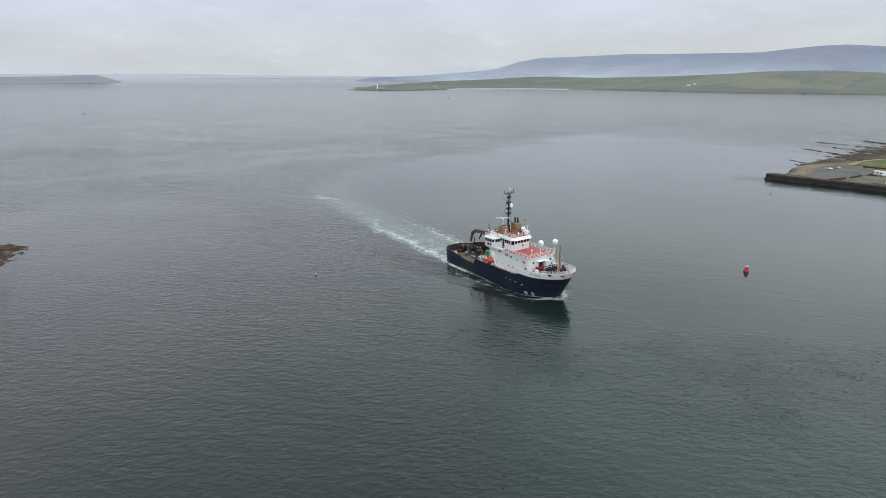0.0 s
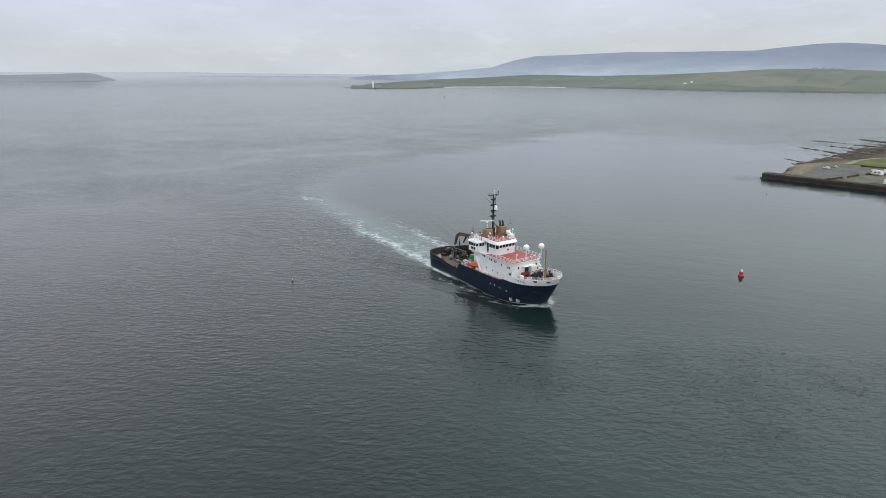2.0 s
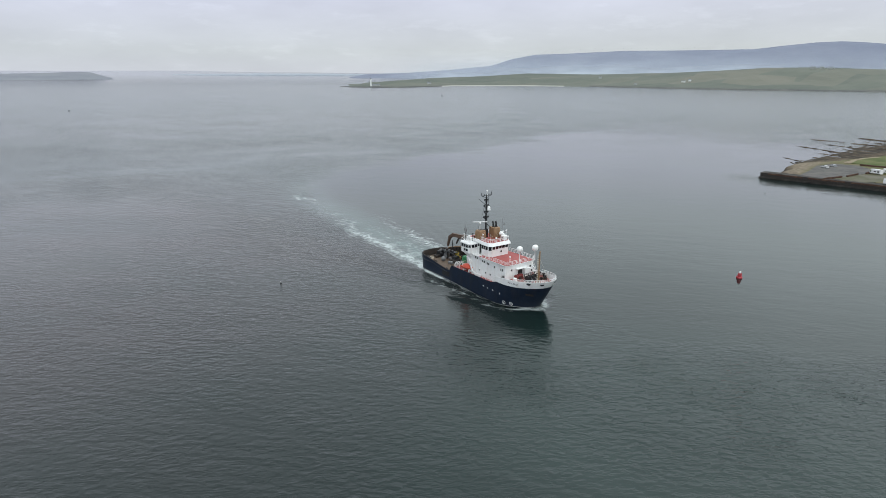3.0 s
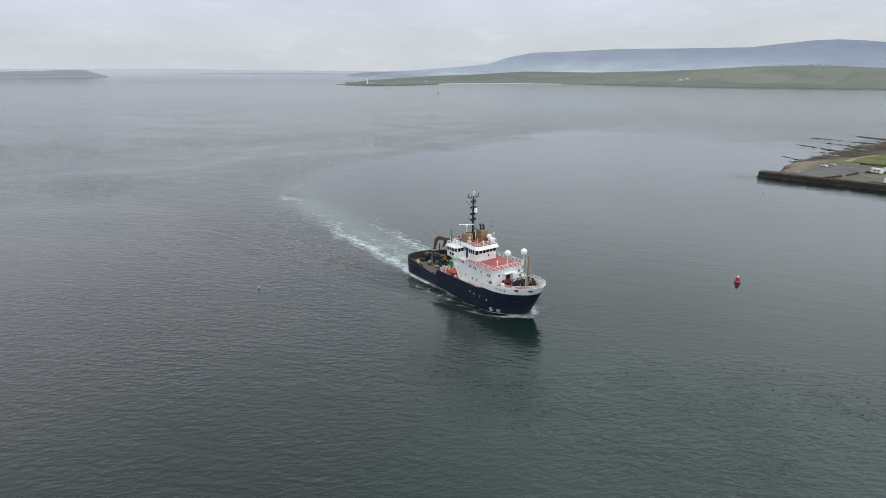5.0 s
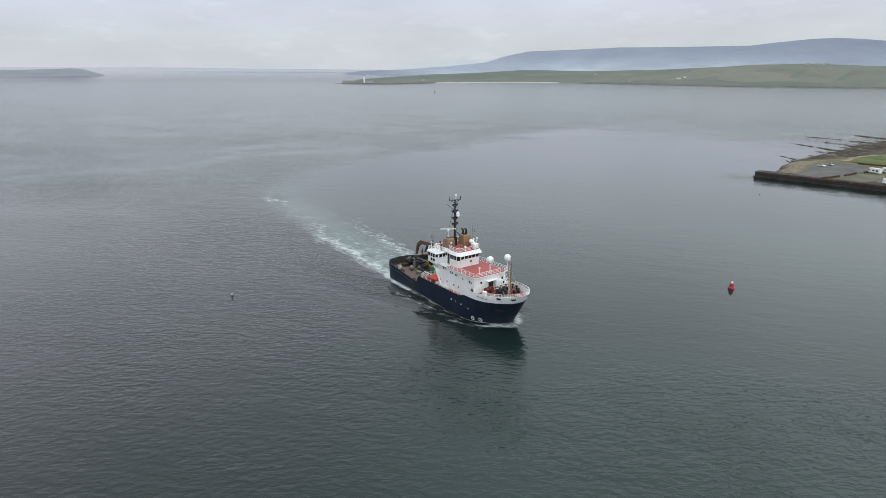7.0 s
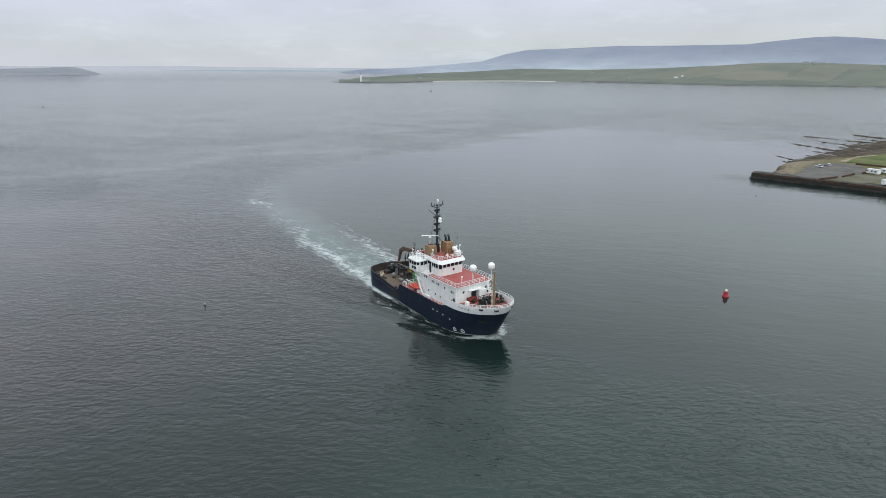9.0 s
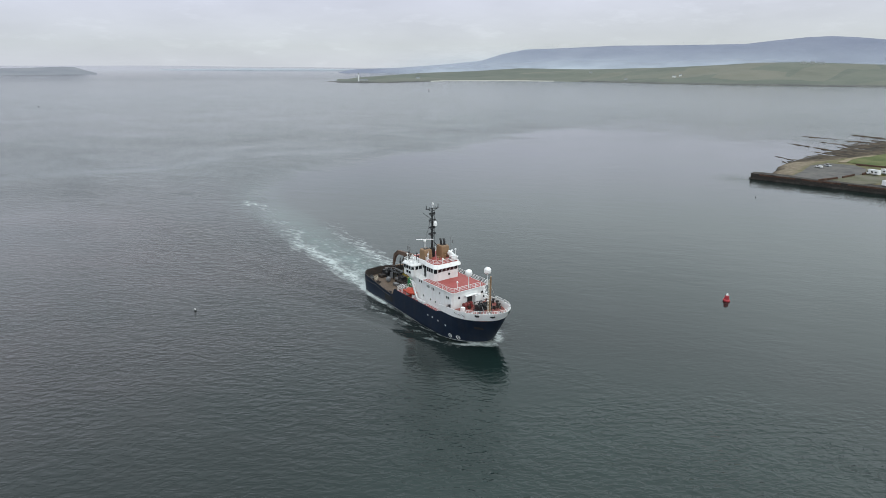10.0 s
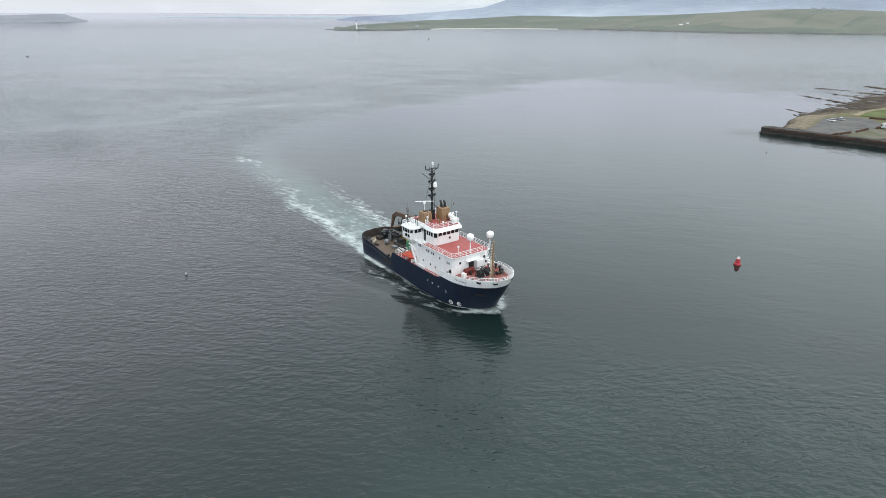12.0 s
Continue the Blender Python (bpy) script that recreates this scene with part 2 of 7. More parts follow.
    # index raised with distance, brightening the far water in place of haze
    l.new(math_node("ADD", 1.362, math_node("ADD", math_node("MULTIPLY", open_w, 0.75), math_node("ADD", math_node("MULTIPLY", far_w, 3.2), math_node("MULTIPLY", rim, 9.0)))), b.inputs["IOR"])
    h = math_node("ADD", math_node("MULTIPLY", h, slick), math_node("MULTIPLY", math_node("MULTIPLY", swell, math_node("MULTIPLY", 0.22, math_node("SUBTRACT", 1.0, far_w))), remap(attr("calm"), 0.0, 1.0, 1.0, 0.35)))
    # foam drawn out into soft strands that cross the wake's arms, open water between them
    strand = noise_at(0.55, 6, (0.42, 1.30, 1), 14, 0.64)
    curd = noise_at(0.50, 6, (0.9, 1.1, 1), -10, 0.66)
    streaks = math_node("ADD", math_node("MULTIPLY", math_node("SUBTRACT", strand, 0.5), 1.5), math_node("MULTIPLY", math_node("SUBTRACT", curd, 0.5), 0.95))
    foam = attr("foam")
    f = remap(math_node("ADD", math_node("MULTIPLY", foam, 0.62), streaks), 0.20, 0.92, 0.0, 0.78)
    f = math_node("MULTIPLY", f, remap(foam, 0.02, 0.15, 0.0, 1.0))
    churn = math_node("MULTIPLY", attr("churn"), remap(noise_at(0.12, 5), 0.3, 0.7, 0.5, 1.2))
    depth = remap(noise_at(0.010, 4), 0.35, 0.65, 0.0, 1.0)
    deep = mix(depth, (0.0042, 0.0102, 0.0095), (0.0063, 0.0152, 0.0140))
    # mauve tint on one side; teal patch paints ripple-caught sky into the colour
    for (px, py, pr), tint in ((MAUVE_TINT, (0.050, 0.040, 0.042)), (TEAL_SHEEN, (0.0165, 0.0300, 0.0272))):
        sm = n.new("ShaderNodeMapping")
        sm.inputs["Location"].default_value = (-px / pr, -py / pr, 0)
        sm.inputs["Scale"].default_value = (1 / pr, 1 / pr, 0)
        l.new(co.outputs["Object"], sm.inputs[0])
        sg = n.new("ShaderNodeTexGradient")
        sg.gradient_type = "SPHERICAL"
        l.new(sm.outputs[0], sg.inputs[0])
        tint_mask = math_node("MULTIPLY", remap(sg.outputs["Fac"], 0.0, 0.6, 0.0, 1.0), remap(noise_at(0.016, 5, (1, 1.8, 1), 40, 0.6), 0.3, 0.68, 0.35, 1.0))
        deep = mix(tint_mask, deep, tint)
    body = mix(churn, deep, (0.15, 0.215, 0.205))
    l.new(mix(f, body, (0.62, 0.68, 0.67)), b.inputs["Base Color"])
    l.new(math_node("ADD", math_node("ADD", 0.04, math_node("MULTIPLY", math_node("SUBTRACT", open_w, math_node("MULTIPLY", far_w, 0.5)), 0.14)), math_node("MULTIPLY", f, 0.6)), b.inputs["Roughness"])
    bp = n.new("ShaderNodeBump")
    bp.inputs["Strength"].default_value, bp.inputs["Distance"].default_value = 1.0, 1.0
    l.new(math_node("ADD", h, math_node("MULTIPLY", f, 0.10)), bp.inputs["Height"])
    l.new(bp.outputs[0], b.inputs["Normal"])
    return m


WIND = 47.0
GUST = (74.0, 14.0, 60.0)
CALM = (-20.0, 130.0, 170.0)
MAUVE_TINT = (-125.0, -125.0, 195.0)
TEAL_SHEEN = (76.0, -18.0, 56.0)
M_SEA = water_material()


def land_material(name, a, c, d, scale, rough=0.9, patch=None):
    """Broad patches of three ground colours with fine grain."""
    m = bpy.data.materials.new(name)
    m.use_nodes = True
    n, l = m.node_tree.nodes, m.node_tree.links
    b = n["Principled BSDF"]
    b.inputs["Roughness"].default_value = rough
    b.inputs["Specular IOR Level"].default_value = 0.15
    co = n.new("ShaderNodeTexCoord")
    mp = n.new("ShaderNodeMapping")
    mp.inputs["Scale"].default_value = patch or (1, 1, 1)
    l.new(co.outputs["Object"], mp.inputs[0])
    t = n.new("ShaderNodeTexNoise")
    t.inputs["Scale"].default_value, t.inputs["Detail"].default_value, t.inputs["Roughness"].default_value = scale, 8, 0.65
    l.new(mp.outputs[0], t.inputs["Vector"])
    r = n.new("ShaderNodeValToRGB")
    r.color_ramp.elements[0].position, r.color_ramp.elements[0].color = 0.36, (*a, 1)
    r.color_ramp.elements[1].position, r.color_ramp.elements[1].color = 0.64, (*d, 1)
    k = r.color_ramp.elements.new(0.5)
    k.color = (*c, 1)
    l.new(t.outputs["Fac"], r.inputs[0])
    l.new(r.outputs[0], b.inputs["Base Color"])
    g = n.new("ShaderNodeTexNoise")
    g.inputs["Scale"].default_value, g.inputs["Detail"].default_value = scale * 8, 4
    l.new(mp.outputs[0], g.inputs["Vector"])
    bp = n.new("ShaderNodeBump")
    bp.inputs["Strength"].default_value, bp.inputs["Distance"].default_value = 0.5, 0.3 / (scale * 8)
    l.new(g.outputs["Fac"], bp.inputs["Height"])
    l.new(bp.outputs[0], b.inputs["Normal"])
    return m


# pasture greens pulled towards grey, painting in the haze of distance
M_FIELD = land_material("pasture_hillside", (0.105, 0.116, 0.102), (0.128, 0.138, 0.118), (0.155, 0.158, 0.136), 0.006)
def fields(m):
    """Walled fields, each of its own green or straw tone."""
    n, l = m.node_tree.nodes, m.node_tree.links
    b = n["Principled BSDF"]
    src = b.inputs["Base Color"].links[0].from_socket
    co = n.new("ShaderNodeTexCoord")
    mp = n.new("ShaderNodeMapping")
    mp.inputs["Scale"].default_value = (0.0062, 0.0035, 0.0)
    mp.inputs["Rotation"].default_value = (0, 0, radians(25))
    l.new(co.outputs["Object"], mp.inputs[0])
    v = n.new("ShaderNodeTexVoronoi")
    v.inputs["Scale"].default_value = 1.0
    l.new(mp.outputs[0], v.inputs["Vector"])
    sp = n.new("ShaderNodeSeparateColor")
    l.new(v.outputs["Color"], sp.inputs[0])
    r = n.new("ShaderNodeValToRGB")
    els = r.color_ramp.elements
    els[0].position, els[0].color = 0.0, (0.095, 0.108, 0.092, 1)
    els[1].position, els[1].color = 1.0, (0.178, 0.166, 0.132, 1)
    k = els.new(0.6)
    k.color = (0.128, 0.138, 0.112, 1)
    l.new(sp.outputs[0], r.inputs[0])
    mx = n.new("ShaderNodeMix")
    mx.data_type = "RGBA"
    mx.inputs["Factor"].default_value = 0.5
    l.new(src, mx.inputs[6])
    l.new(r.outputs[0], mx.inputs[7])
    l.new(mx.outputs[2], b.inputs["Base Color"])


fields(M_FIELD)
# the blue haze of distance is painted into the moor's colour
M_HILL = land_material("haze_tinted_moorland", (0.172, 0.190, 0.248), (0.188, 0.206, 0.264), (0.206, 0.224, 0.280), 0.004)


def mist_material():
    """Mist imitated by a pale surface, see-through where it thins out."""
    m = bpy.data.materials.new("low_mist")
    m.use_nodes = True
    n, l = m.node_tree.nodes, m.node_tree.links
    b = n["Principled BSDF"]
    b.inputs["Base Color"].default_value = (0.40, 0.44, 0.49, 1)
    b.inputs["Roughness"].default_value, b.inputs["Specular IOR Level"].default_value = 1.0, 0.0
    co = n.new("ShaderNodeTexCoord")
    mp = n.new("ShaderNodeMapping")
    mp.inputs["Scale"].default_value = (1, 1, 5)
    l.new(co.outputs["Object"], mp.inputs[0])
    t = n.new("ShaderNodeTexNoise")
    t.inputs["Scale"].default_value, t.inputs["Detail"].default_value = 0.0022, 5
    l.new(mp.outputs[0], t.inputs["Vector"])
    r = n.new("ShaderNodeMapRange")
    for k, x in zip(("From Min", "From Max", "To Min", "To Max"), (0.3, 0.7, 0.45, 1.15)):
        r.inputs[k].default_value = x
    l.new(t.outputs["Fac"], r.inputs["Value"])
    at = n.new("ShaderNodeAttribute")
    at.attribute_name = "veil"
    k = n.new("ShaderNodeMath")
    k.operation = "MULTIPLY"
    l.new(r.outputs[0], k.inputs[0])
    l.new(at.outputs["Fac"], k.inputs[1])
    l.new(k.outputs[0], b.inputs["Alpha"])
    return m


# pale blue-grey base: air haze over the headland, put in as colour
M_CAPE = land_material("haze_tinted_headland", (0.178, 0.186, 0.215), (0.200, 0.207, 0.232), (0.216, 0.224, 0.242), 0.008)
M_ROCK = land_material("weedy_shore_rock", (0.03, 0.022, 0.016), (0.06, 0.044, 0.032), (0.105, 0.082, 0.06), 0.16)
M_BEACH = land_material("shingle_beach", (0.14, 0.11, 0.075), (0.20, 0.16, 0.11), (0.27, 0.225, 0.165), 0.12)
M_GRASS = land_material("short_grass", (0.062, 0.082, 0.026), (0.086, 0.102, 0.036), (0.125, 0.125, 0.055), 0.07)
M_ASPHALT = land_material("grey_car_park", (0.085, 0.08, 0.078), (0.108, 0.102, 0.098), (0.135, 0.125, 0.115), 0.15)
M_QUAY = land_material("dark_quay_stone", (0.032, 0.029, 0.027), (0.052, 0.047, 0.043), (0.085, 0.076, 0.068), 0.25)
M_SAND = material("pale_sand", (0.36, 0.345, 0.31), 0.9, vary=0.1, scale=0.02)
M_TRACK = land_material("worn_grassy_track", (0.085, 0.08, 0.05), (0.11, 0.105, 0.072), (0.135, 0.125, 0.10), 0.11)


# ---- mesh tools ----
def mesh_of(name, bm, mat, smooth=False):
    me = bpy.data.meshes.new(name)
    bmesh.ops.recalc_face_normals(bm, faces=bm.faces[:])
    bm.to_mesh(me)
    bm.free()
    me.materials.append(mat)
    if smooth:
        me.polygons.foreach_set("use_smooth", [True] * len(me.polygons))
    return me


def part(name, bm, mat, parent=None, label="", smooth=False):
    """Links a bmesh as one mesh object, under a thing or a part."""
    ob = new(name, mesh_of(name, bm, mat, smooth))
    ob.parent = parent
    if label:
        ob["label"] = label
    return ob


def empty(name, m=None, label="", category="", group=""):
    ob = new(name)
    if m is not None:
        ob.matrix_world = m
    return tagged(ob, label, category, group)


def box(bm, x0, x1, y0, y1, z0, z1, bevel=0.0):
    r = bmesh.ops.create_cube(bm, size=1)
    vs = r["verts"]
    bmesh.ops.scale(bm, vec=(x1 - x0, y1 - y0, z1 - z0), verts=vs)
    bmesh.ops.translate(bm, vec=((x0 + x1) / 2, (y0 + y1) / 2, (z0 + z1) / 2), verts=vs)
    if bevel:
        es = list({e for v in vs for e in v.link_edges})
        bmesh.ops.bevel(bm, geom=es, offset=bevel, segments=2, affect="EDGES", profile=0.5)
    return bm


def cyl(bm, p, q, r0, r1=None, seg=10):
    p, q = Vector(p), Vector(q)
    d = q - p
    m = Matrix.Translation((p + q) / 2) @ d.to_track_quat("Z", "Y").to_matrix().to_4x4()
    bmesh.ops.create_cone(bm, cap_ends=True, segments=seg, radius1=r0, radius2=r0 if r1 is None else r1, depth=d.length, matrix=m)
    return bm


def lathe(bm, profile, at=(0, 0, 0), seg=20):
    """A turned solid from (radius, height) pairs."""
    rings = []
    for r, z in profile:
        if r < 1e-4:
            rings.append([bm.verts.new((at[0], at[1], at[2] + z))])
        else:
            rings.append([bm.verts.new((at[0] + r * math.cos(2 * math.pi * i / seg), at[1] + r * math.sin(2 * math.pi * i / seg), at[2] + z)) for i in range(seg)])
    for a, c in zip(rings, rings[1:]):
        for i in range(seg):
            j = (i + 1) % seg
            quad = [a[i % len(a)], a[j % len(a)], c[j % len(c)], c[i % len(c)]]
            quad = [v for k, v in enumerate(quad) if v not in quad[:k]]
            if len(quad) > 2:
                bm.faces.new(quad)
    return bm


def prism(bm, poly, z0, z1):
    """An upright solid on a plan outline; z1 may be a function of x and y."""
    top = z1 if callable(z1) else lambda x, y: z1
    a = [bm.verts.new((x, y, z0)) for x, y in poly]
    c = [bm.verts.new((x, y, top(x, y))) for x, y in poly]
    n = len(poly)
    for i in range(n):
        j = (i + 1) % n
        bm.faces.new((a[i], a[j], c[j], c[i]))
    bm.faces.new(c)
    bm.faces.new(a[::-1])
    return bm


def pipe(bm, pts, r, seg=6):
    for p, q in zip(pts, pts[1:]):
        cyl(bm, p, q, r, r, seg)
    return bm


def ease(x):
    x = min(1.0, max(0.0, x))
    return x * x * (3 - 2 * x)


def table(x, pairs):
    return float(np.interp(x, [p[0] for p in pairs], [p[1] for p in pairs]))


# ---- the sea: one sheet to the horizon, with the wake's foam and waves ----
EYE = Vector((117, -97, 0))


def axis(lo, hi, step, out, grow=1.13):
    mid = list(np.arange(lo, hi + step / 2, step))
    a, s = [], step
    x = lo
    while x > -out:
        s *= grow
        x -= s
        a.append(x)
    c, s, x = [], step, hi
    while x < out:
        s *= grow
        x += s
        c.append(x)
    return np.array(a[::-1] + mid + c)


def near_line(X, Y, pts, w0, w1):
    """How close a point lies to a line on the water, 1 on it and 0 at its edge; the width goes from w0 to w1."""
    best = np.zeros_like(X)
    total = len(pts) - 1
    for i, ((ax, ay), (cx, cy)) in enumerate(zip(pts, pts[1:])):
        dx, dy = cx - ax, cy - ay
        t = np.clip(((X - ax) * dx + (Y - ay) * dy) / (dx * dx + dy * dy), 0, 1)
        d = np.hypot(X - ax - t * dx, Y - ay - t * dy)
        w = w0 + (w1 - w0) * (i + t) / total
        best = np.maximum(best, np.clip(1 - d / w, 0, 1))
    return best


def build_sea():
    xs = axis(-200, 40, 0.8, 5200)
    ys = axis(-34, 40, 0.8, 5200)
    X, Y = np.meshgrid(xs, ys, indexing="ij")
    R = np.hypot(X - EYE.x, Y - EYE.y)
    Z = 37.0 * np.clip((R - 2800) / 2100, 0, 1.3) ** 2
    wake_a = [(-26.5, -3.4), (-40, -3.3), (-54, -2.2), (-68, -1.8), (-80, 0.6), (-98, 3.2), (-112, 5.2)]
    wake_in = [(-27, 0.5), (-41, 1.6), (-54, 2.2), (-71, 3.0), (-90, 5.0)]
    wake_b = [(-27.5, 3.5), (-33, 8.0), (-41, 11.4), (-52, 12.3), (-65, 15.0), (-80, 16.8), (-96, 19.4)]
    wake_c = [(-108, 4.5), (-126, 7.6), (-148, 9.0), (-162, 13.0), (-180, 24.0), (-202, 40.0)]
    wake_d = [(-198, 36.0), (-226, 68.0), (-258, 120.0)]
    # the older the wake, the more it wavers
    old = np.clip((-34 - X) / 50, 0, 1)
    XW = X + old * (2.6 * np.sin(0.21 * X + 0.13 * Y) + 1.5 * np.sin(0.47 * X - 0.3 * Y))
    YW = Y + old * (1.5 * np.sin(0.16 * X + 0.9) + 1.1 * np.sin(0.39 * X + 0.33 * Y) + 0.6 * np.sin(0.83 * X - 0.5 * Y))
    foam = 1.0 * near_line(XW, YW, wake_a, 3.6, 4.6) ** 0.6 * np.clip(1.1 + (X + 50) / 70, 0.2, 1)
    foam = np.maximum(foam, 0.55 * near_line(XW, YW, wake_in, 4.0, 6.0) ** 0.7 * np.clip(1.05 + (X + 36) / 40, 0.1, 1))
    foam = np.maximum(foam, 0.80 * near_line(XW, YW, wake_b, 3.4, 5.5) ** 0.7 * np.clip(1.1 + (X + 45) / 62, 0.1, 1))
    foam = np.maximum(foam, 0.40 * near_line(XW, YW, wake_c, 6.0, 8.0) ** 0.9 * (0.55 + 0.45 * np.sin(0.11 * X + 1.2)))
    foam = np.maximum(foam, 0.80 * np.clip(1 - np.hypot((XW + 146) / 17, (YW - 9.0) / 4.5), 0, 1) ** 0.8)
    foam = np.maximum(foam, 0.34 * near_line(XW, YW, wake_d, 5, 8))
    # thin wash along the hull and the wave at the bow
    side = [(-24.5, -5.0), (-18, -6.0), (-8, -6.3), (4, -6.35), (10, -6.0)]
    foam = np.maximum(foam, 0.62 * near_line(X, Y, side, 1.3, 0.9) ** 0.8)
    aft = [(-27.2, -4.2), (-24.5, -5.3), (-19, -6.0), (-13, -6.2)]
    foam = np.maximum(foam, 1.7 * near_line(X, Y, aft, 1.9, 1.1) ** 0.5)
    for sgn in (-1, 1):
        bow = [(21.2, 0.2 * sgn), (20.5, 2.0 * sgn), (19.0, 3.7 * sgn), (17, 5.2 * sgn), (14.5, 6.6 * sgn), (11, 8.0 * sgn), (5, 9.6 * sgn)]
        foam = np.maximum(foam, 1.15 * near_line(X, Y, bow, 1.6, 0.8) ** 0.5 * np.clip((X - 10.5) / 8, 0, 1))
    # thin torn streaks thrown off the shoulder, abreast of the midships
    torn = [(14, -8.2), (8, -9.2), (0, -9.6), (-10, -10.2), (-20, -11.0)]
    foam = np.maximum(foam, 0.36 * near_line(X, Y, torn, 2.6, 2.0) ** 0.8 * np.clip((X + 22) / 16, 0, 1))
    foam = np.maximum(foam, 0.34 * near_line(X, Y, [(-27, 0), (-50, 5), (-85, 8)], 8, 12) ** 0.5 * np.clip(1.1 + (X + 45) / 55, 0.15, 1))
    churn = 0.50 * near_line(X, Y, [(-26, 0), (-45, 4), (-75, 5), (-110, 9), (-146, 10), (-190, 26)], 7, 15) ** 0.6
    churn = np.maximum(churn, 0.20 * near_line(XW, YW, wake_c + wake_d, 9, 16) ** 0.7)
    churn *= np.clip(1.25 + X / 190, 0.12, 1)
    # smooth water inside the turn of the wake and on to the quay, and drift lines out in the sound
    turn_y = [-60, -3, 2, 5.5, 12.5, 30, 68, 120, 182, 303, 900]
    turn_x = [-90, -100, -113, -147, -165, -205, -232, -258, -268, -314, -420]
    calm = np.clip((X + 7 * np.sin(0.09 * Y + 0.05 * X) + 4 * np.sin(0.21 * Y - 0.13 * X) - np.interp(Y, turn_y, turn_x)) / 34, 0, 1)
    calm *= np.clip((Y - np.interp(X, [-140, -100, -60, -28, 16, 26, 60, 120, 400], [4, -4, -5, 2, 5, -7, -6, 30, 150])) / np.interp(X, [-60, -20, 16, 26, 60, 120], [4, 8, 8, 9, 26, 60]), 0, 1)
    calm *= np.clip((620 - Y) / 250, 0, 1) * np.clip((420 - X) / 200, 0, 1)
    calm *= 1 - 0.6 * np.exp(-((Y - 248 - 0.157 * (X + 51)) / 20) ** 2) * np.clip((X + 75) / 18, 0, 1)
    drift = [(-282, -190), (-280, -91), (-279, -37), (-273, -5), (-282, 20), (-306, 49), (-296, 80), (-278, 131)]
    calm = np.maximum(calm, 0.85 * near_line(X, Y, drift, 9, 12))
    calm = np.maximum(calm, 0.7 * near_line(X, Y, [(-330, 10), (-350, 120), (-390, 260)], 10, 16))
    ruffled = near_line(X, Y, [(-420, -320), (-410, -60), (-390, 60), (-360, 170)], 95, 70)
    ruffled = np.maximum(ruffled, 0.7 * near_line(X, Y, [(-235, -120), (-225, -50), (-215, -10)], 40, 30))
    # the water ahead and abreast of the ship lies easier, and mirrors the hull
    calm = np.maximum(calm, 0.80 * np.clip(2.0 * near_line(X, Y, [(2, -13), (24, -9), (36, -4)], 20, 19), 0, 1))
    # lee of the near reef
    calm = np.maximum(calm, 0.6 * np.clip(2.0 * (1 - np.hypot((X + 135) / 95, (Y + 92) / 60)), 0, 1))
    calm = calm - 0.6 * ruffled * (1 - np.clip(calm, 0, 1))
    churn = np.maximum(churn, 0.10 * near_line(X, Y, drift, 10, 13))
    # ruffled water along the ship's sides
    wash = np.clip(1 - np.abs(np.abs(Y) - 7.5 - 0.16 * np.clip(14 - X, 0, 60)) / (4.0 + 0.08 * np.clip(14 - X, 0, 60)), 0, 1) * np.clip((12 - X) / 10, 0, 1) * np.clip((X + 60) / 40, 0, 1)
    # diverging bow waves and stern waves
    for sgn in (-1, 1):
        for x0, amp, w in ((20, 0.36, 1.5), (14, 0.26, 1.3), (6, 0.2, 1.3), (-4, 0.16, 1.3), (-18, 0.2, 1.5), (-27, 0.16, 1.5)):
            back = x0 - X
            off = sgn * Y - (1.5 if x0 > 15 else 6.0) - 0.36 * back
            decay = np.exp(-np.clip(back, 0, None) / 28.0) * (back > 0) * np.clip(back / 3, 0, 1)
            amp = amp * (1.5 if sgn < 0 else 1.2)
            Z += amp * decay * np.exp(-(off / w) ** 2)
            Z -= 0.6 * amp * decay * np.exp(-((off - 2.4) / w) ** 2)
    # the trough that runs along the forward half of the hull, and the long parallel waves of the turn
    trough = np.interp(X, [-14, -4, 2, 10, 13, 16.5, 19], [0, 0.5, 0.85, 0.95, 0.75, 0.3, 0])
    Z -= trough * np.exp(-(np.clip(np.abs(Y) - 5.5, 0, None) / 2.6) ** 2)
    for k, y0 in enumerate((-17.6, -20.4, -23.4, -26.6)):
        run = np.clip((X + 135 + 6 * k) / 30, 0, 1) * np.clip((-20 - 5 * k - X) / 22, 0, 1)
        Z += 0.10 * run * np.exp(-((Y - y0 + 0.012 * (X + 60)) / 1.0) ** 2)
    nx, ny = X.shape
    co = np.stack([X, Y, Z], -1).reshape(-1, 3)
    idx = np.arange(nx * ny).reshape(nx, ny)
    f = np.stack([idx[:-1, :-1], idx[1:, :-1], idx[1:, 1:], idx[:-1, 1:]], -1).reshape(-1, 4)
    me = bpy.data.meshes.new("water")
    me.vertices.add(len(co))
    me.vertices.foreach_set("co", co.ravel())
    me.loops.add(f.size)
    me.loops.foreach_set("vertex_index", f.ravel())
    me.polygons.add(len(f))
    me.polygons.foreach_set("loop_start", np.arange(0, f.size, 4))
    me.update(calc_edges=True)
    me.polygons.foreach_set("use_smooth", [True] * len(f))
    for name, v in (("foam", foam), ("churn", churn), ("wash", wash), ("calm", calm)):
        me.attributes.new(name, "FLOAT", "POINT").data.foreach_set("value", v.ravel().astype(np.float32))
    me.materials.append(M_SEA)
    tagged(new("water", me), "grey-green rippled sea with a foaming curved wake", "sea", kind="structure")


build_sea()


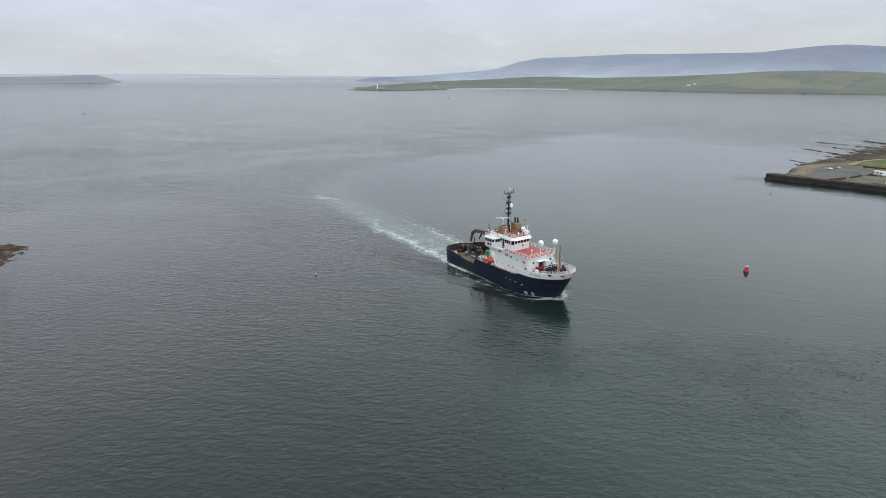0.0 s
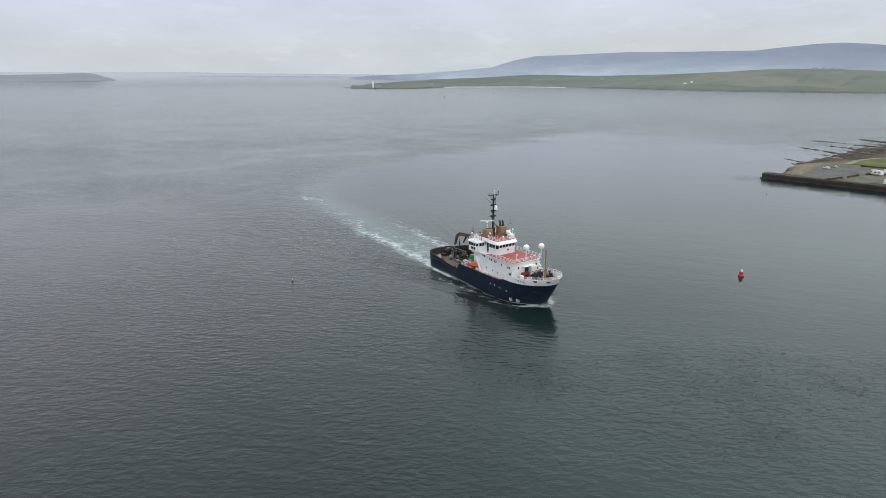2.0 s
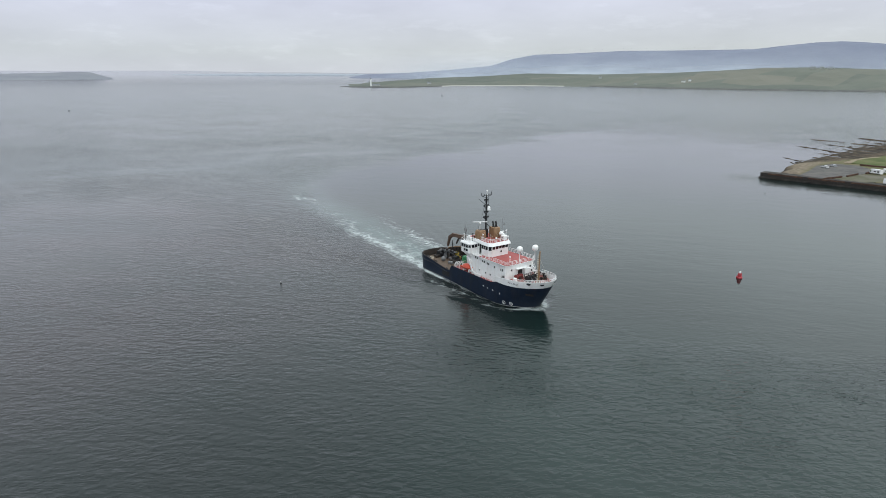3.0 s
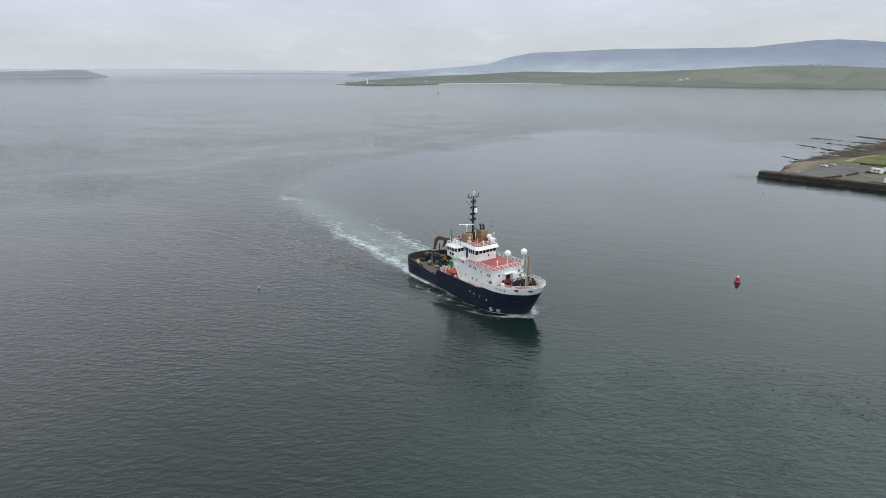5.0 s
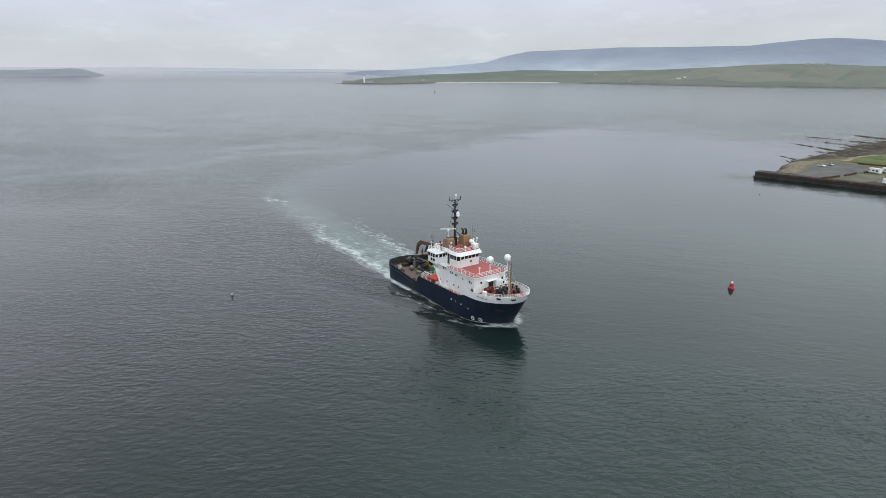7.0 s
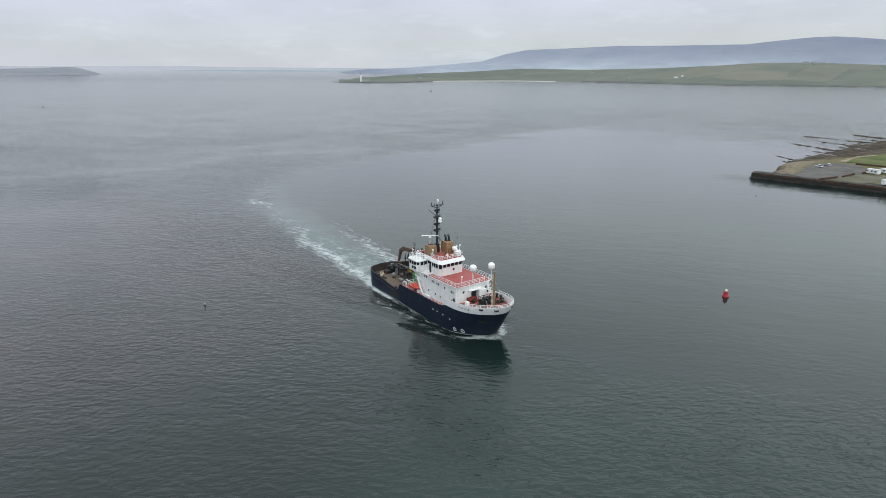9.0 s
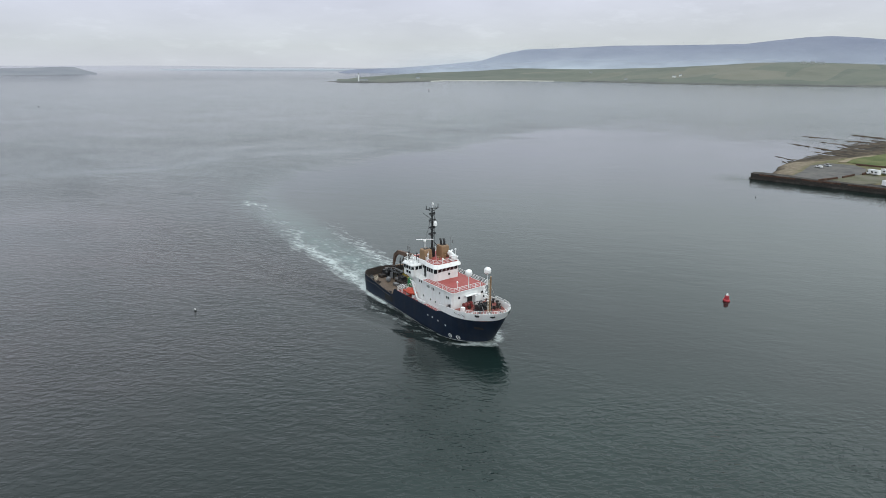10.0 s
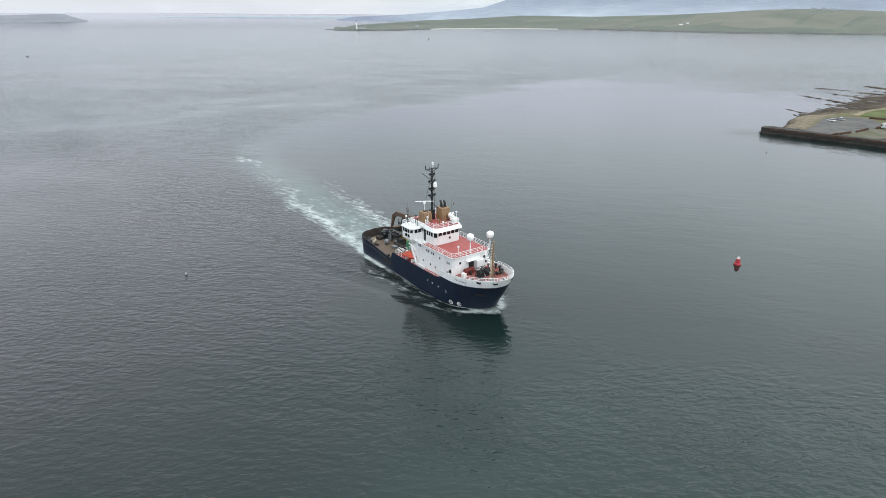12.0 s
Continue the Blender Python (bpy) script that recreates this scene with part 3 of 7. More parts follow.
# ---- the far shores ----
def heightland(name, az0, az1, shore, crest, r_back, mat, label, rough=3.0, steps=(240, 26), seed=0.0):
    """Land between a shore and a crest, both given by bearing from the middle of the bay: shore and crest take degrees and give metres out and height."""
    nu, nv = steps
    bm = bmesh.new()
    rows = []
    for i in range(nu + 1):
        a = az0 + (az1 - az0) * i / nu
        rs, (rc, hc) = shore(a), crest(a)
        row = []
        for j in range(nv + 1):
            k = j / nv
            if k < 0.75:
                q = k / 0.75
                r = rs + (rc - rs) * q
                h = -1.0 + 2.6 * min(1, q * 14) + (hc - 1.6) * (0.55 * q + 0.45 * ease(q))
                bumpy = rough * q * (1 - q) * 4
            else:
                q = (k - 0.75) / 0.25
                r = rc + (r_back - rc) * q
                h = hc * (1 - q) - 1.0 * q
                bumpy = rough * q * (1 - q)
            x, y = EYE.x + r * math.cos(radians(a)), EYE.y + r * math.sin(radians(a))
            h += bumpy * noise.noise(Vector((x / 160, y / 160, seed))) + 0.4 * bumpy * noise.noise(Vector((x / 45, y / 45, seed + 7)))
            h += 37.0 * max(0, (rs - 2800) / 2100) ** 2
            row.append(bm.verts.new((x, y, h)))
        rows.append(row)
    for a, c in zip(rows, rows[1:]):
        for j in range(nv):
            bm.faces.new((a[j], a[j + 1], c[j + 1], c[j]))
    ob = part(name, bm, mat, smooth=True)
    return tagged(ob, label, "land", kind="structure")


def up(deg, r):
    return 57.0 + r * math.tan(radians(deg))


G_CREST = [(152.4, -1.30), (151.9, -1.114), (150.4, -0.868), (147.8, -0.665), (144.8, -0.46), (140.2, -0.29), (136.2, -0.03), (130.2, -0.10),
           (124.2, 0.06), (119.0, 0.34), (116.9, 0.48), (114.1, 0.52), (111.9, 0.48), (108.7, 0.35), (100, 0.3), (90, 0.1)]
G_SHORE = [(152.4, 2500), (151.9, 2480), (148, 2420), (144.4, 2640), (143, 2800), (136.7, 2900), (130, 2800), (126.4, 2660), (119.5, 2500), (108.7, 2560), (90, 2600)]
H_CREST = [(153, -0.52), (150.85, -0.19), (146.8, -0.03), (142.7, 0.28), (139.6, 0.585), (137.7, 1.17), (135.7, 1.55), (132.8, 1.645), (128, 1.86),
           (123.4, 1.86), (117.9, 1.91), (115.9, 2.14), (113.65, 2.35), (112, 2.40), (110.4, 2.29), (109, 2.14), (104, 1.5), (96, 0.6), (90, 0.2)]
I_CREST = [(171.5, -0.545), (172.3, -0.30), (172.95, -0.08), (173.7, -0.036), (176.3, -0.13), (178.4, -0.175), (184, -0.15), (190, -0.3)]

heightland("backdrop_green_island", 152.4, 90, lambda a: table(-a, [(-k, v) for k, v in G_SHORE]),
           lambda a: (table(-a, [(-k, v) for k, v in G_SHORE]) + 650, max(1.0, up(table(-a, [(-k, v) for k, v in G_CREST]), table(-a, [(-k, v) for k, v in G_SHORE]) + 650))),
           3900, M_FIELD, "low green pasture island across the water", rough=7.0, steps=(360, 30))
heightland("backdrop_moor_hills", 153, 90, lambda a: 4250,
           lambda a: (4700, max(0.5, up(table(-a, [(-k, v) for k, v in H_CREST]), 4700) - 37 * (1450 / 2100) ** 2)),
           4950, M_HILL, "moorland hills in the distance, coloured haze blue", rough=10.0, steps=(300, 24), seed=3.0)
# low mist against the foot of the hills, imitated by a sloping pale sheet
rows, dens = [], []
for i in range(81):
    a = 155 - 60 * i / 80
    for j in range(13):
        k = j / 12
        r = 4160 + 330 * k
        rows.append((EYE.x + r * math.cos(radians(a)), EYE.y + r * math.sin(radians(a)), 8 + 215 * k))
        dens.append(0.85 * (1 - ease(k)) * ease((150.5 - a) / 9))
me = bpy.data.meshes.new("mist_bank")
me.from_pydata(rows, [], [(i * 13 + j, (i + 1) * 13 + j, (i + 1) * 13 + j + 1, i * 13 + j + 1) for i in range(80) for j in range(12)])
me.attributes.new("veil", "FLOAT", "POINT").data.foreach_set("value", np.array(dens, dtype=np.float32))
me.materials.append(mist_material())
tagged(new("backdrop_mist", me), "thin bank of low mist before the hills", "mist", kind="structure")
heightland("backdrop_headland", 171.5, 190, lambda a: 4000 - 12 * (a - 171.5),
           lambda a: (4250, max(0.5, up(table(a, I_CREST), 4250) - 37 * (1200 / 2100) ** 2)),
           4600, M_CAPE, "headland in the distance, coloured pale haze grey", rough=5.0, steps=(120, 16), seed=9.0)


# ---- the ship ----
ship = empty("ship", Matrix(), "navy and white lighthouse tender ship under way, foam behind it", "ship")
LEN_STERN = -27.3


def stem_x(z):
    return 20.0 + 4.5 * max(-0.4, z / 8.2) ** 0.95 if z > 0 else 20.0 + 0.5 * z


def hull_half(x, z):
    """Half breadth of the hull at a place along it and a height."""
    k = min(1.0, max(0.0, z / 6.5))
    xb = stem_x(z)
    x0 = 8.0 + 5.5 * k
    p = 2.2 + 0.1 * k
    full = 6.0 if z > -0.5 else 6.0 + 0.6 * (z + 0.5)
    if x > x0:
        t = min(1.0, (x - x0) / (xb - x0))
        return full * max(0.0, 1 - t ** p) ** (1 / (1.8 + 0.2 * k))
    xs = LEN_STERN + 0.5 * (1 - min(1, max(0, z / 4)))
    if x < -18:
        t = min(1.0, (x + 18) / (xs + 18))
        return full * max(0.0, 1 - t ** 3.4) ** (1 / 3.0)
    return full


def sheer(x):
    """Top of the navy plating along the ship."""
    return table(x, [(-28, 4.6), (-24, 4.4), (-21, 4.3), (-18, 4.0), (-15, 3.45), (-12, 3.1), (-9.9, 3.0), (-9.0, 4.85), (8.9, 4.75), (9.9, 5.45), (14, 5.45), (18, 5.7), (22, 6.15), (25, 6.5)])


def bulwark_top(x):
    return table(x, [(9.4, 6.6), (11.2, 6.85), (16.7, 7.25), (20, 7.6), (24.6, 8.2)])


def stations():
    a = list(np.linspace(0, 0.06, 10)) + list(np.linspace(0.075, 0.70, 44)) + list(1 - 0.29 * np.linspace(1, 0, 26) ** 1.8)
    return a


def skin(bm, rows, mirror=True):
    """Sheets through rows of points on the starboard side, and their mirror image."""
    for s in ((-1, 1) if mirror else (-1,)):
        vs = [[bm.verts.new((x, s * y, z)) for x, y, z in r] for r in rows]
        for a, c in zip(vs, vs[1:]):
            for i in range(len(a) - 1):
                bm.faces.new((a[i], a[i + 1], c[i + 1], c[i]))
    bmesh.ops.remove_doubles(bm, verts=bm.verts[:], dist=0.004)


def hull_row(level):
    """One line round the hull; level is a height or a function of the place along."""
    row = []
    for s in stations():
        z = level if not callable(level) else level(0)
        for _ in range(6):
            xb = stem_x(z)
            x = LEN_STERN + 0.5 * (1 - min(1, max(0, z / 4))) + s * (xb - LEN_STERN - 0.5 * (1 - min(1, max(0, z / 4))))
            z = level if not callable(level) else level(x)
        row.append((x, hull_half(x, z), z))
    return row


bm = bmesh.new()
skin(bm, [hull_row(z) for z in (-2.2, -1.0, -0.3, 0.0)] + [hull_row(0.30)] + [hull_row(lambda x, k=k: 0.30 + (sheer(x) - 0.30) * k) for k in (0.2, 0.4, 0.6, 0.8, 1.0)])
hull = part("hull", bm, M_NAVY, ship, "navy blue steel hull, rust-streaked", smooth=True)
bm = bmesh.new()
skin(bm, [hull_row(lambda x, d=d: d + table(x, [(-28, 0.2), (-14, 0.2), (-4, -0.3), (2, -0.62), (10, -0.72), (13, -0.5), (17, -0.1), (20, 0.1)])) for d in (0.0, 0.14)])
for v in bm.verts:
    v.co.y *= 1.004
part("waterline_stripe", bm, M_WLINE, ship, "thin pale stripe along the waterline", smooth=True)

def beam(bm, p, q, w, h, w2=None, h2=None):
    p, q = Vector(p), Vector(q)
    m = (q - p).to_track_quat("X", "Z").to_matrix()
    vs = []
    for c, a, b in ((p, w, h), (q, w2 or w, h2 or h)):
        vs.append([bm.verts.new(c + m @ Vector((0, sy * a / 2, sz * b / 2))) for sy, sz in ((-1, -1), (1, -1), (1, 1), (-1, 1))])
    for i in range(4):
        bm.faces.new((vs[0][i], vs[0][(i + 1) % 4], vs[1][(i + 1) % 4], vs[1][i]))
    bm.faces.new(vs[0][::-1])
    bm.faces.new(vs[1])


# --- decks and bulwarks ---
def deck_outline(x0, x1, z, inset=0.15, n=40):
    pts = []
    for i in range(n + 1):
        x = x0 + (x1 - x0) * i / n
        pts.append((x, -max(0.02, hull_half(x, z) - inset)))
    return pts + [(x, -y) for x, y in pts[::-1]]


def deck(name, x0, x1, z, thick, mat, label):
    bm = bmesh.new()
    prism(bm, deck_outline(x0, x1, z), z - thick, z)
    return part(name, bm, mat, ship, label)


WORK_Z, SIDE_Z, FORE_Z, TOP_Z = 2.6, 4.62, 6.2, 10.1
deck("work_deck", -27.0, -8.0, WORK_Z, 0.2, M_DECK, "worn brown timber working deck")
deck("side_deck", -8.0, 10.4, SIDE_Z, 0.15, M_RED, "red painted side deck")
deck("fore_deck", 9.9, 22.95, FORE_Z, 0.15, M_FORE, "red painted foredeck")


def wall_strip(name, x0, x1, low, high, inset, mat, label, n=60, thick=0.1):
    """A plated wall that follows the hull's outline, with an inner face and a cap."""
    xs = [x0 + (x1 - x0) * (i / n) for i in range(n + 1)]
    if x1 > 20:
        xs = [x0 + (x1 - x0) * (1 - (1 - i / n) ** 2) for i in range(n + 1)]
    if x0 < -26:
        xs = [x0 + (x1 - x0) * (i / n) ** 2 for i in range(n + 1)]
    bm = bmesh.new()
    shift = (lambda x: 0.22 * max(0.0, 1 - (x + 27.25) / 5.0) ** 2) if x0 < -26 else (lambda x: 0.0)
    outer_low = [(x, max(0.0, hull_half(x, low(x)) - inset), low(x)) for x in xs]
    outer_top = [(x, max(0.0, hull_half(x, high(x)) - inset), high(x)) for x in xs]
    inner_top = [(x, max(0.0, y - thick), z) for x, y, z in outer_top]
    inner_low = [(x, max(0.0, y - thick), z) for x, y, z in outer_low]
    rows = [[(x + shift(x) + (0.12 * shift(x) / 0.22 if k > 1 else 0), y, z) for x, y, z in r] for k, r in enumerate((outer_low, outer_top, inner_top, inner_low))]
    if x0 < -26:
        rows = [[(r[0][0], 0.0, r[0][2])] + r for r in rows]
    skin(bm, rows)
    return part(name, bm, mat, ship, label)


wall_strip("aft_bulwark", -27.25, -8.0, lambda x: WORK_Z - 0.05, lambda x: sheer(x) + 0.03, 0.10, M_RUSTY, "dark rusty bulwark round the working deck", thick=0.18)

# white forecastle bulwark, one sheet from the knuckle to the rail
bm = bmesh.new()
fs = [9.55, 9.9, 10.6, 12, 13.5, 15, 16.5, 18, 19.2, 20.2, 21.0, 21.7, 22.3, 22.8, 23.2, 23.55, 23.85, 24.1, 24.28, 24.4, 24.5]


def bow_row(level, off):
    row = []
    for k, x in enumerate(fs):
        z = level(x)
        xx = 9.55 + (x - 9.55) * (stem_x(z) - 9.55) / (24.5 - 9.55)
        row.append((xx - off * 0.8 * (k / (len(fs) - 1)) ** 6, max(0.0, hull_half(xx, z) + 0.012 - off), z))
    row[-1] = (row[-1][0], 0.0, row[-1][2])
    return row


skin(bm, [bow_row(lambda x, k=k: sheer(x) - 0.02 + (bulwark_top(x) - sheer(x)) * k, 0.0) for k in (0, 0.5, 1.0)]
     + [bow_row(bulwark_top, 0.14)] + [bow_row(lambda x: FORE_Z - 0.05, 0.14)])
bulwark = part("bow_bulwark", bm, M_WHITE, ship, "white painted bow bulwark", smooth=False)
bm = bmesh.new()
for s in (-1, 1):
    pts = [(x, s * y, z + 0.03) for x, y, z in bow_row(bulwark_top, 0.06)]
    pipe(bm, pts, 0.07)
part("cap_rail", bm, M_WHITE, bulwark)

# tall plated wall along the port side of the working deck
bm = bmesh.new()
px = [-25.2, -24, -22, -20, -17, -13, -9]
pt = [4.55, 4.9, 5.45, 5.9, 6.2, 6.3, 6.3]
lo_r = [bm.verts.new((x, hull_half(x, 4.2) - 0.25, WORK_Z)) for x in px]
hi_r = [bm.verts.new((x, hull_half(x, 4.2) - 0.25, z)) for x, z in zip(px, pt)]
hi_o = [bm.verts.new((x, hull_half(x, 4.2) - 0.05, z)) for x, z in zip(px, pt)]
lo_o = [bm.verts.new((x, hull_half(x, 4.2) - 0.05, WORK_Z)) for x in px]
for a, c in ((lo_r, hi_r), (hi_r, hi_o), (hi_o, lo_o)):
    for i in range(len(px) - 1):
        bm.faces.new((a[i], a[i + 1], c[i + 1], c[i]))
pw = part("port_wall", bm, M_RUSTY, ship, "tall dark rusty wall beside the working deck")
bm = bmesh.new()
pipe(bm, [(x, hull_half(x, 4.2) - 0.15, z + 0.03) for x, z in zip(px, pt)], 0.13, 6)
part("cap_rail", bm, M_BUFF, pw)
for k, x in enumerate(np.arange(-23.5, -9, 1.6)):
    bm = bmesh.new()
    box(bm, x - 0.05, x + 0.05, hull_half(x, 4.2) - 0.6, hull_half(x, 4.2) - 0.25, WORK_Z, table(x, list(zip(px, pt))) - 0.15)
    part("stiffener", bm, M_RUSTY, pw)

# transverse step between working deck and side deck
bm = bmesh.new()
box(bm, -8.12, -8.0, -5.85, 5.85, WORK_Z - 0.1, SIDE_Z)
part("bulkhead", bm, M_RUSTY, ship, "rusty step bulkhead by the working deck")


# --- railings: bars with their posts ---
POST_ME = {}


def railing(pts, parent, height=1.05, bars=(0.38, 0.72, 1.05), gap=1.5, mat=None, r=0.048):
    mat = mat or M_WHITE
    bm = bmesh.new()
    for h in bars:
        pipe(bm, [(x, y, z + h) for x, y, z in pts], r if h == bars[-1] else r * 0.7, 5)
    rail = part("railing", bm, mat, parent)
    key = (height, r)
    if key not in POST_ME:
        b2 = bmesh.new()
        cyl(b2, (0, 0, 0), (0, 0, height), r, r, 5)
        POST_ME[key] = mesh_of("post", b2, mat)
    for (a, c) in zip(pts, pts[1:]):
        a, c = Vector(a), Vector(c)
        n = max(1, round((c - a).length / gap))
        for i in range(n + (1 if c == Vector(pts[-1]) else 0)):
            o = new("post", POST_ME[key])
            o.parent = rail
            o.location = a + (c - a) * i / n
    return rail


# --- main deckhouse ---
HX0, HX1, HY = -2.4, 13.0, 4.9
bm = bmesh.new()
prism(bm, [(HX0, -HY), (12.6, -HY), (HX1, -HY + 0.4), (HX1, HY - 0.4), (12.6, HY), (HX0, HY)], SIDE_Z - 0.2, TOP_Z)
house = part("deckhouse", bm, M_WHITE, ship, "white painted steel deckhouse")
bm = bmesh.new()
prism(bm, [(-5.6, -5.2), (12.8, -5.2), (13.35, -4.6), (13.35, 4.6), (12.8, 5.2), (-5.6, 5.2)], TOP_Z - 0.12, TOP_Z + 0.004)
part("deck_edge", bm, M_WHITE, house)
bm = bmesh.new()
prism(bm, [(2.0, -5.05), (12.7, -5.05), (13.2, -4.55), (13.2, 4.55), (12.7, 5.05), (2.0, 5.05)], TOP_Z, TOP_Z + 0.03)
part("red_deck", bm, M_RED, ship, "red painted deck before the bridge")
# lower house aft of the main block
bm = bmesh.new()
box(bm, -8.0, HX0, -1.2, 5.2, SIDE_Z - 0.02, 7.6, 0.06)
part("aft_house", bm, M_WHITE, ship, "white lower deckhouse")

WIN_ME = {}


def window(parent, at, facing, w=0.45, h=0.6, round_=False, lean=0.0):
    """A dark pane in a raised frame; facing: degrees about the vertical in which it looks."""
    key = (w, h, round_)
    if key not in WIN_ME:
        b = bmesh.new()
        if round_:
            cyl(b, (-0.02, 0, 0), (0.03, 0, 0), w / 2, w / 2, 14)
        else:
            box(b, -0.02, 0.03, -w / 2, w / 2, -h / 2, h / 2, 0.012)
        pane = mesh_of("window", b, M_GLASS)
        b = bmesh.new()
        if round_:
            for k in range(14):
                a0, a1 = 2 * math.pi * k / 14, 2 * math.pi * (k + 1) / 14
                cyl(b, (0.025, math.cos(a0) * (w / 2 + 0.03), math.sin(a0) * (w / 2 + 0.03)), (0.025, math.cos(a1) * (w / 2 + 0.03), math.sin(a1) * (w / 2 + 0.03)), 0.035, 0.035, 4)
        else:
            for y0, y1, z0, z1 in ((-w / 2 - 0.05, w / 2 + 0.05, h / 2, h / 2 + 0.05), (-w / 2 - 0.05, w / 2 + 0.05, -h / 2 - 0.05, -h / 2),
                                   (-w / 2 - 0.05, -w / 2, -h / 2, h / 2), (w / 2, w / 2 + 0.05, -h / 2, h / 2)):
                box(b, -0.02, 0.05, y0, y1, z0, z1)
        WIN_ME[key] = (pane, mesh_of("window_frame", b, M_WHITE))
    pane, fr = WIN_ME[key]
    m = pose(*at, 0, 0, facing) @ pose(0, 0, 0, 0, lean, 0)
    for nm, me in (("window", pane), ("window_frame", fr)):
        o = new(nm, me)
        o.parent = parent
        o.matrix_basis = m
    return o


for x, z in ((0.6, 9.45), (1.3, 9.45), (3.6, 9.05), (4.3, 9.05), (5.5, 8.95), (6.15, 8.95), (11.0, 8.6), (11.65, 8.6)):
    window(house, (x, -HY, z), -90, 0.4, 0.62)
for x, z in ((2.2, 6.3), (4.95, 6.15), (6.8, 6.1), (8.4, 8.7)):
    window(house, (x, -HY, z), -90, 0.42, 0.5)
for x, z in ((-1.0, 9.3), (3.6, 9.05), (6, 8.95), (11, 8.6), (5, 6.2)):
    window(house, (x, HY, z), 90, 0.4, 0.6)
for y, z in ((-3.0, 8.6), (3.6, 8.6), (4.1, 7.4)):
    window(house, (HX1, y, z), 0, 0.5, 0.55)


def door(parent, at, facing, w=0.75, h=1.85, mat=None):
    b = bmesh.new()
    box(b, 0.0, 0.06, -w / 2, w / 2, 0, h, 0.03)
    o = part("door", b, mat or M_WHITE, parent, "white steel weather door")
    o.matrix_basis = pose(*at, 0, 0, facing)
    b = bmesh.new()
    box(b, 0.06, 0.12, w / 2 - 0.14, w / 2 - 0.08, h * 0.42, h * 0.58)
    h_ = part("door_handle", b, M_GREY, None)
    h_.parent = parent
    h_.matrix_basis = pose(*at, 0, 0, facing)
    return o


door(house, (8.9, -HY - 0.01, SIDE_Z + 0.15), -90)
# recess shade put in as a black plate, and the companion on the foredeck
bm = bmesh.new()
box(bm, 13.0, 13.06, -0.7, 0.7, FORE_Z + 0.02, 8.35, 0.02)
part("doorway", bm, M_BLACK, house, "black plate for a shaded doorway")
bm = bmesh.new()
box(bm, 13.0, 14.1, 0.8, 2.9, FORE_Z, 8.6, 0.05)
part("deck_store", bm, M_WHITE, house, "white painted deck store")
bm = bmesh.new()
box(bm, 12.9, 13.9, -1.6, 1.9, 8.75, 8.85, 0.02)
part("canopy", bm, M_WHITE, house)
# ladder from the red deck to the foredeck on the port side
bm = bmesh.new()
for y in (3.3, 4.0):
    pipe(bm, [(13.3, y, TOP_Z), (15.4, y, FORE_Z)], 0.06, 5)
    pipe(bm, [(13.3, y, TOP_Z + 0.9), (15.4, y, FORE_Z + 0.9)], 0.035, 5)
for k in range(12):
    t = (k + 0.5) / 12
    box(bm, 13.3 + 2.1 * t - 0.12, 13.3 + 2.1 * t + 0.12, 3.3, 4.0, TOP_Z - 3.9 * t - 0.02, TOP_Z - 3.9 * t + 0.02)
part("ladder", bm, M_WHITE, ship, "white steel ladder")

railing([(0.2, -5.08, TOP_Z), (12.72, -5.08, TOP_Z), (13.22, -4.55, TOP_Z), (13.22, 2.9, TOP_Z)], ship)
railing([(13.22, 4.2, TOP_Z), (13.22, 4.55, TOP_Z), (12.72, 5.08, TOP_Z), (-2, 5.08, TOP_Z)], ship)
railing([(-1.2, -5.85, SIDE_Z), (8.9, -5.85, SIDE_Z), (9.6, -5.8, SIDE_Z)], ship)
railing([(9.6, 5.85, SIDE_Z), (-7.6, 5.85, SIDE_Z)], ship)
railing([(-8.0, -5.7, SIDE_Z), (-8.0, -1.4, SIDE_Z)], ship, gap=1.2)
for s in (-1, 1):
    railing([(17.5 if s < 0 else 15.5, s * 5.55, 7.3)] + [(x - 0.05, s * max(0.02, y - 0.08), z) for x, y, z in bow_row(bulwark_top, 0.0)[8:]], ship, height=0.6, bars=(0.3, 0.6), gap=1.3)

# --- bridge ---
bm = bmesh.new()
plan = [(-5.0, -3.2), (0.6, -3.2), (1.4, -3.55), (4.2, -3.55), (4.95, -2.9), (4.95, 2.9), (4.2, 3.55), (-5.0, 3.55)]
prism(bm, plan, TOP_Z, 13.3)
bridge = part("bridge", bm, M_WHITE, ship, "white wheelhouse with a band of windows")
# roof with a brow that flares out over the windows
bm = bmesh.new()


def flare(poly, k):
    cx, cy = -0.2, 0.0
    return [(cx + (x - cx) * k[0], cy + (y - cy) * k[1]) for x, y in poly]


lo, hi, tp = flare(plan, (1.12, 1.12)), flare(plan, (1.03, 1.03)), flare(plan, (1.0, 1.0))
rings = [[bm.verts.new((x, y, z)) for x, y in p] for p, z in ((plan, 13.12), (lo, 13.15), (lo, 13.22), (hi, 13.95), (tp, 13.97))]
for a, c in zip(rings, rings[1:]):
    for i in range(len(a)):
        j = (i + 1) % len(a)
        bm.faces.new((a[i], a[j], c[j], c[i]))
bm.faces.new(rings[-1])
part("roof", bm, M_WHITE, bridge)
bm = bmesh.new()
prism(bm, flare(plan, (0.97, 0.97)), 13.95, 13.99)
part("roof_deck", bm, M_RED, bridge, "red painted wheelhouse top")
railing([(x, y, 13.97) for x, y in flare(plan, (0.99, 0.99))[1:]], ship, gap=1.3)
for k in range(5):
    window(bridge, (4.95, -2.3 + 1.15 * k, 12.45), 0, 0.98, 1.12, lean=6)
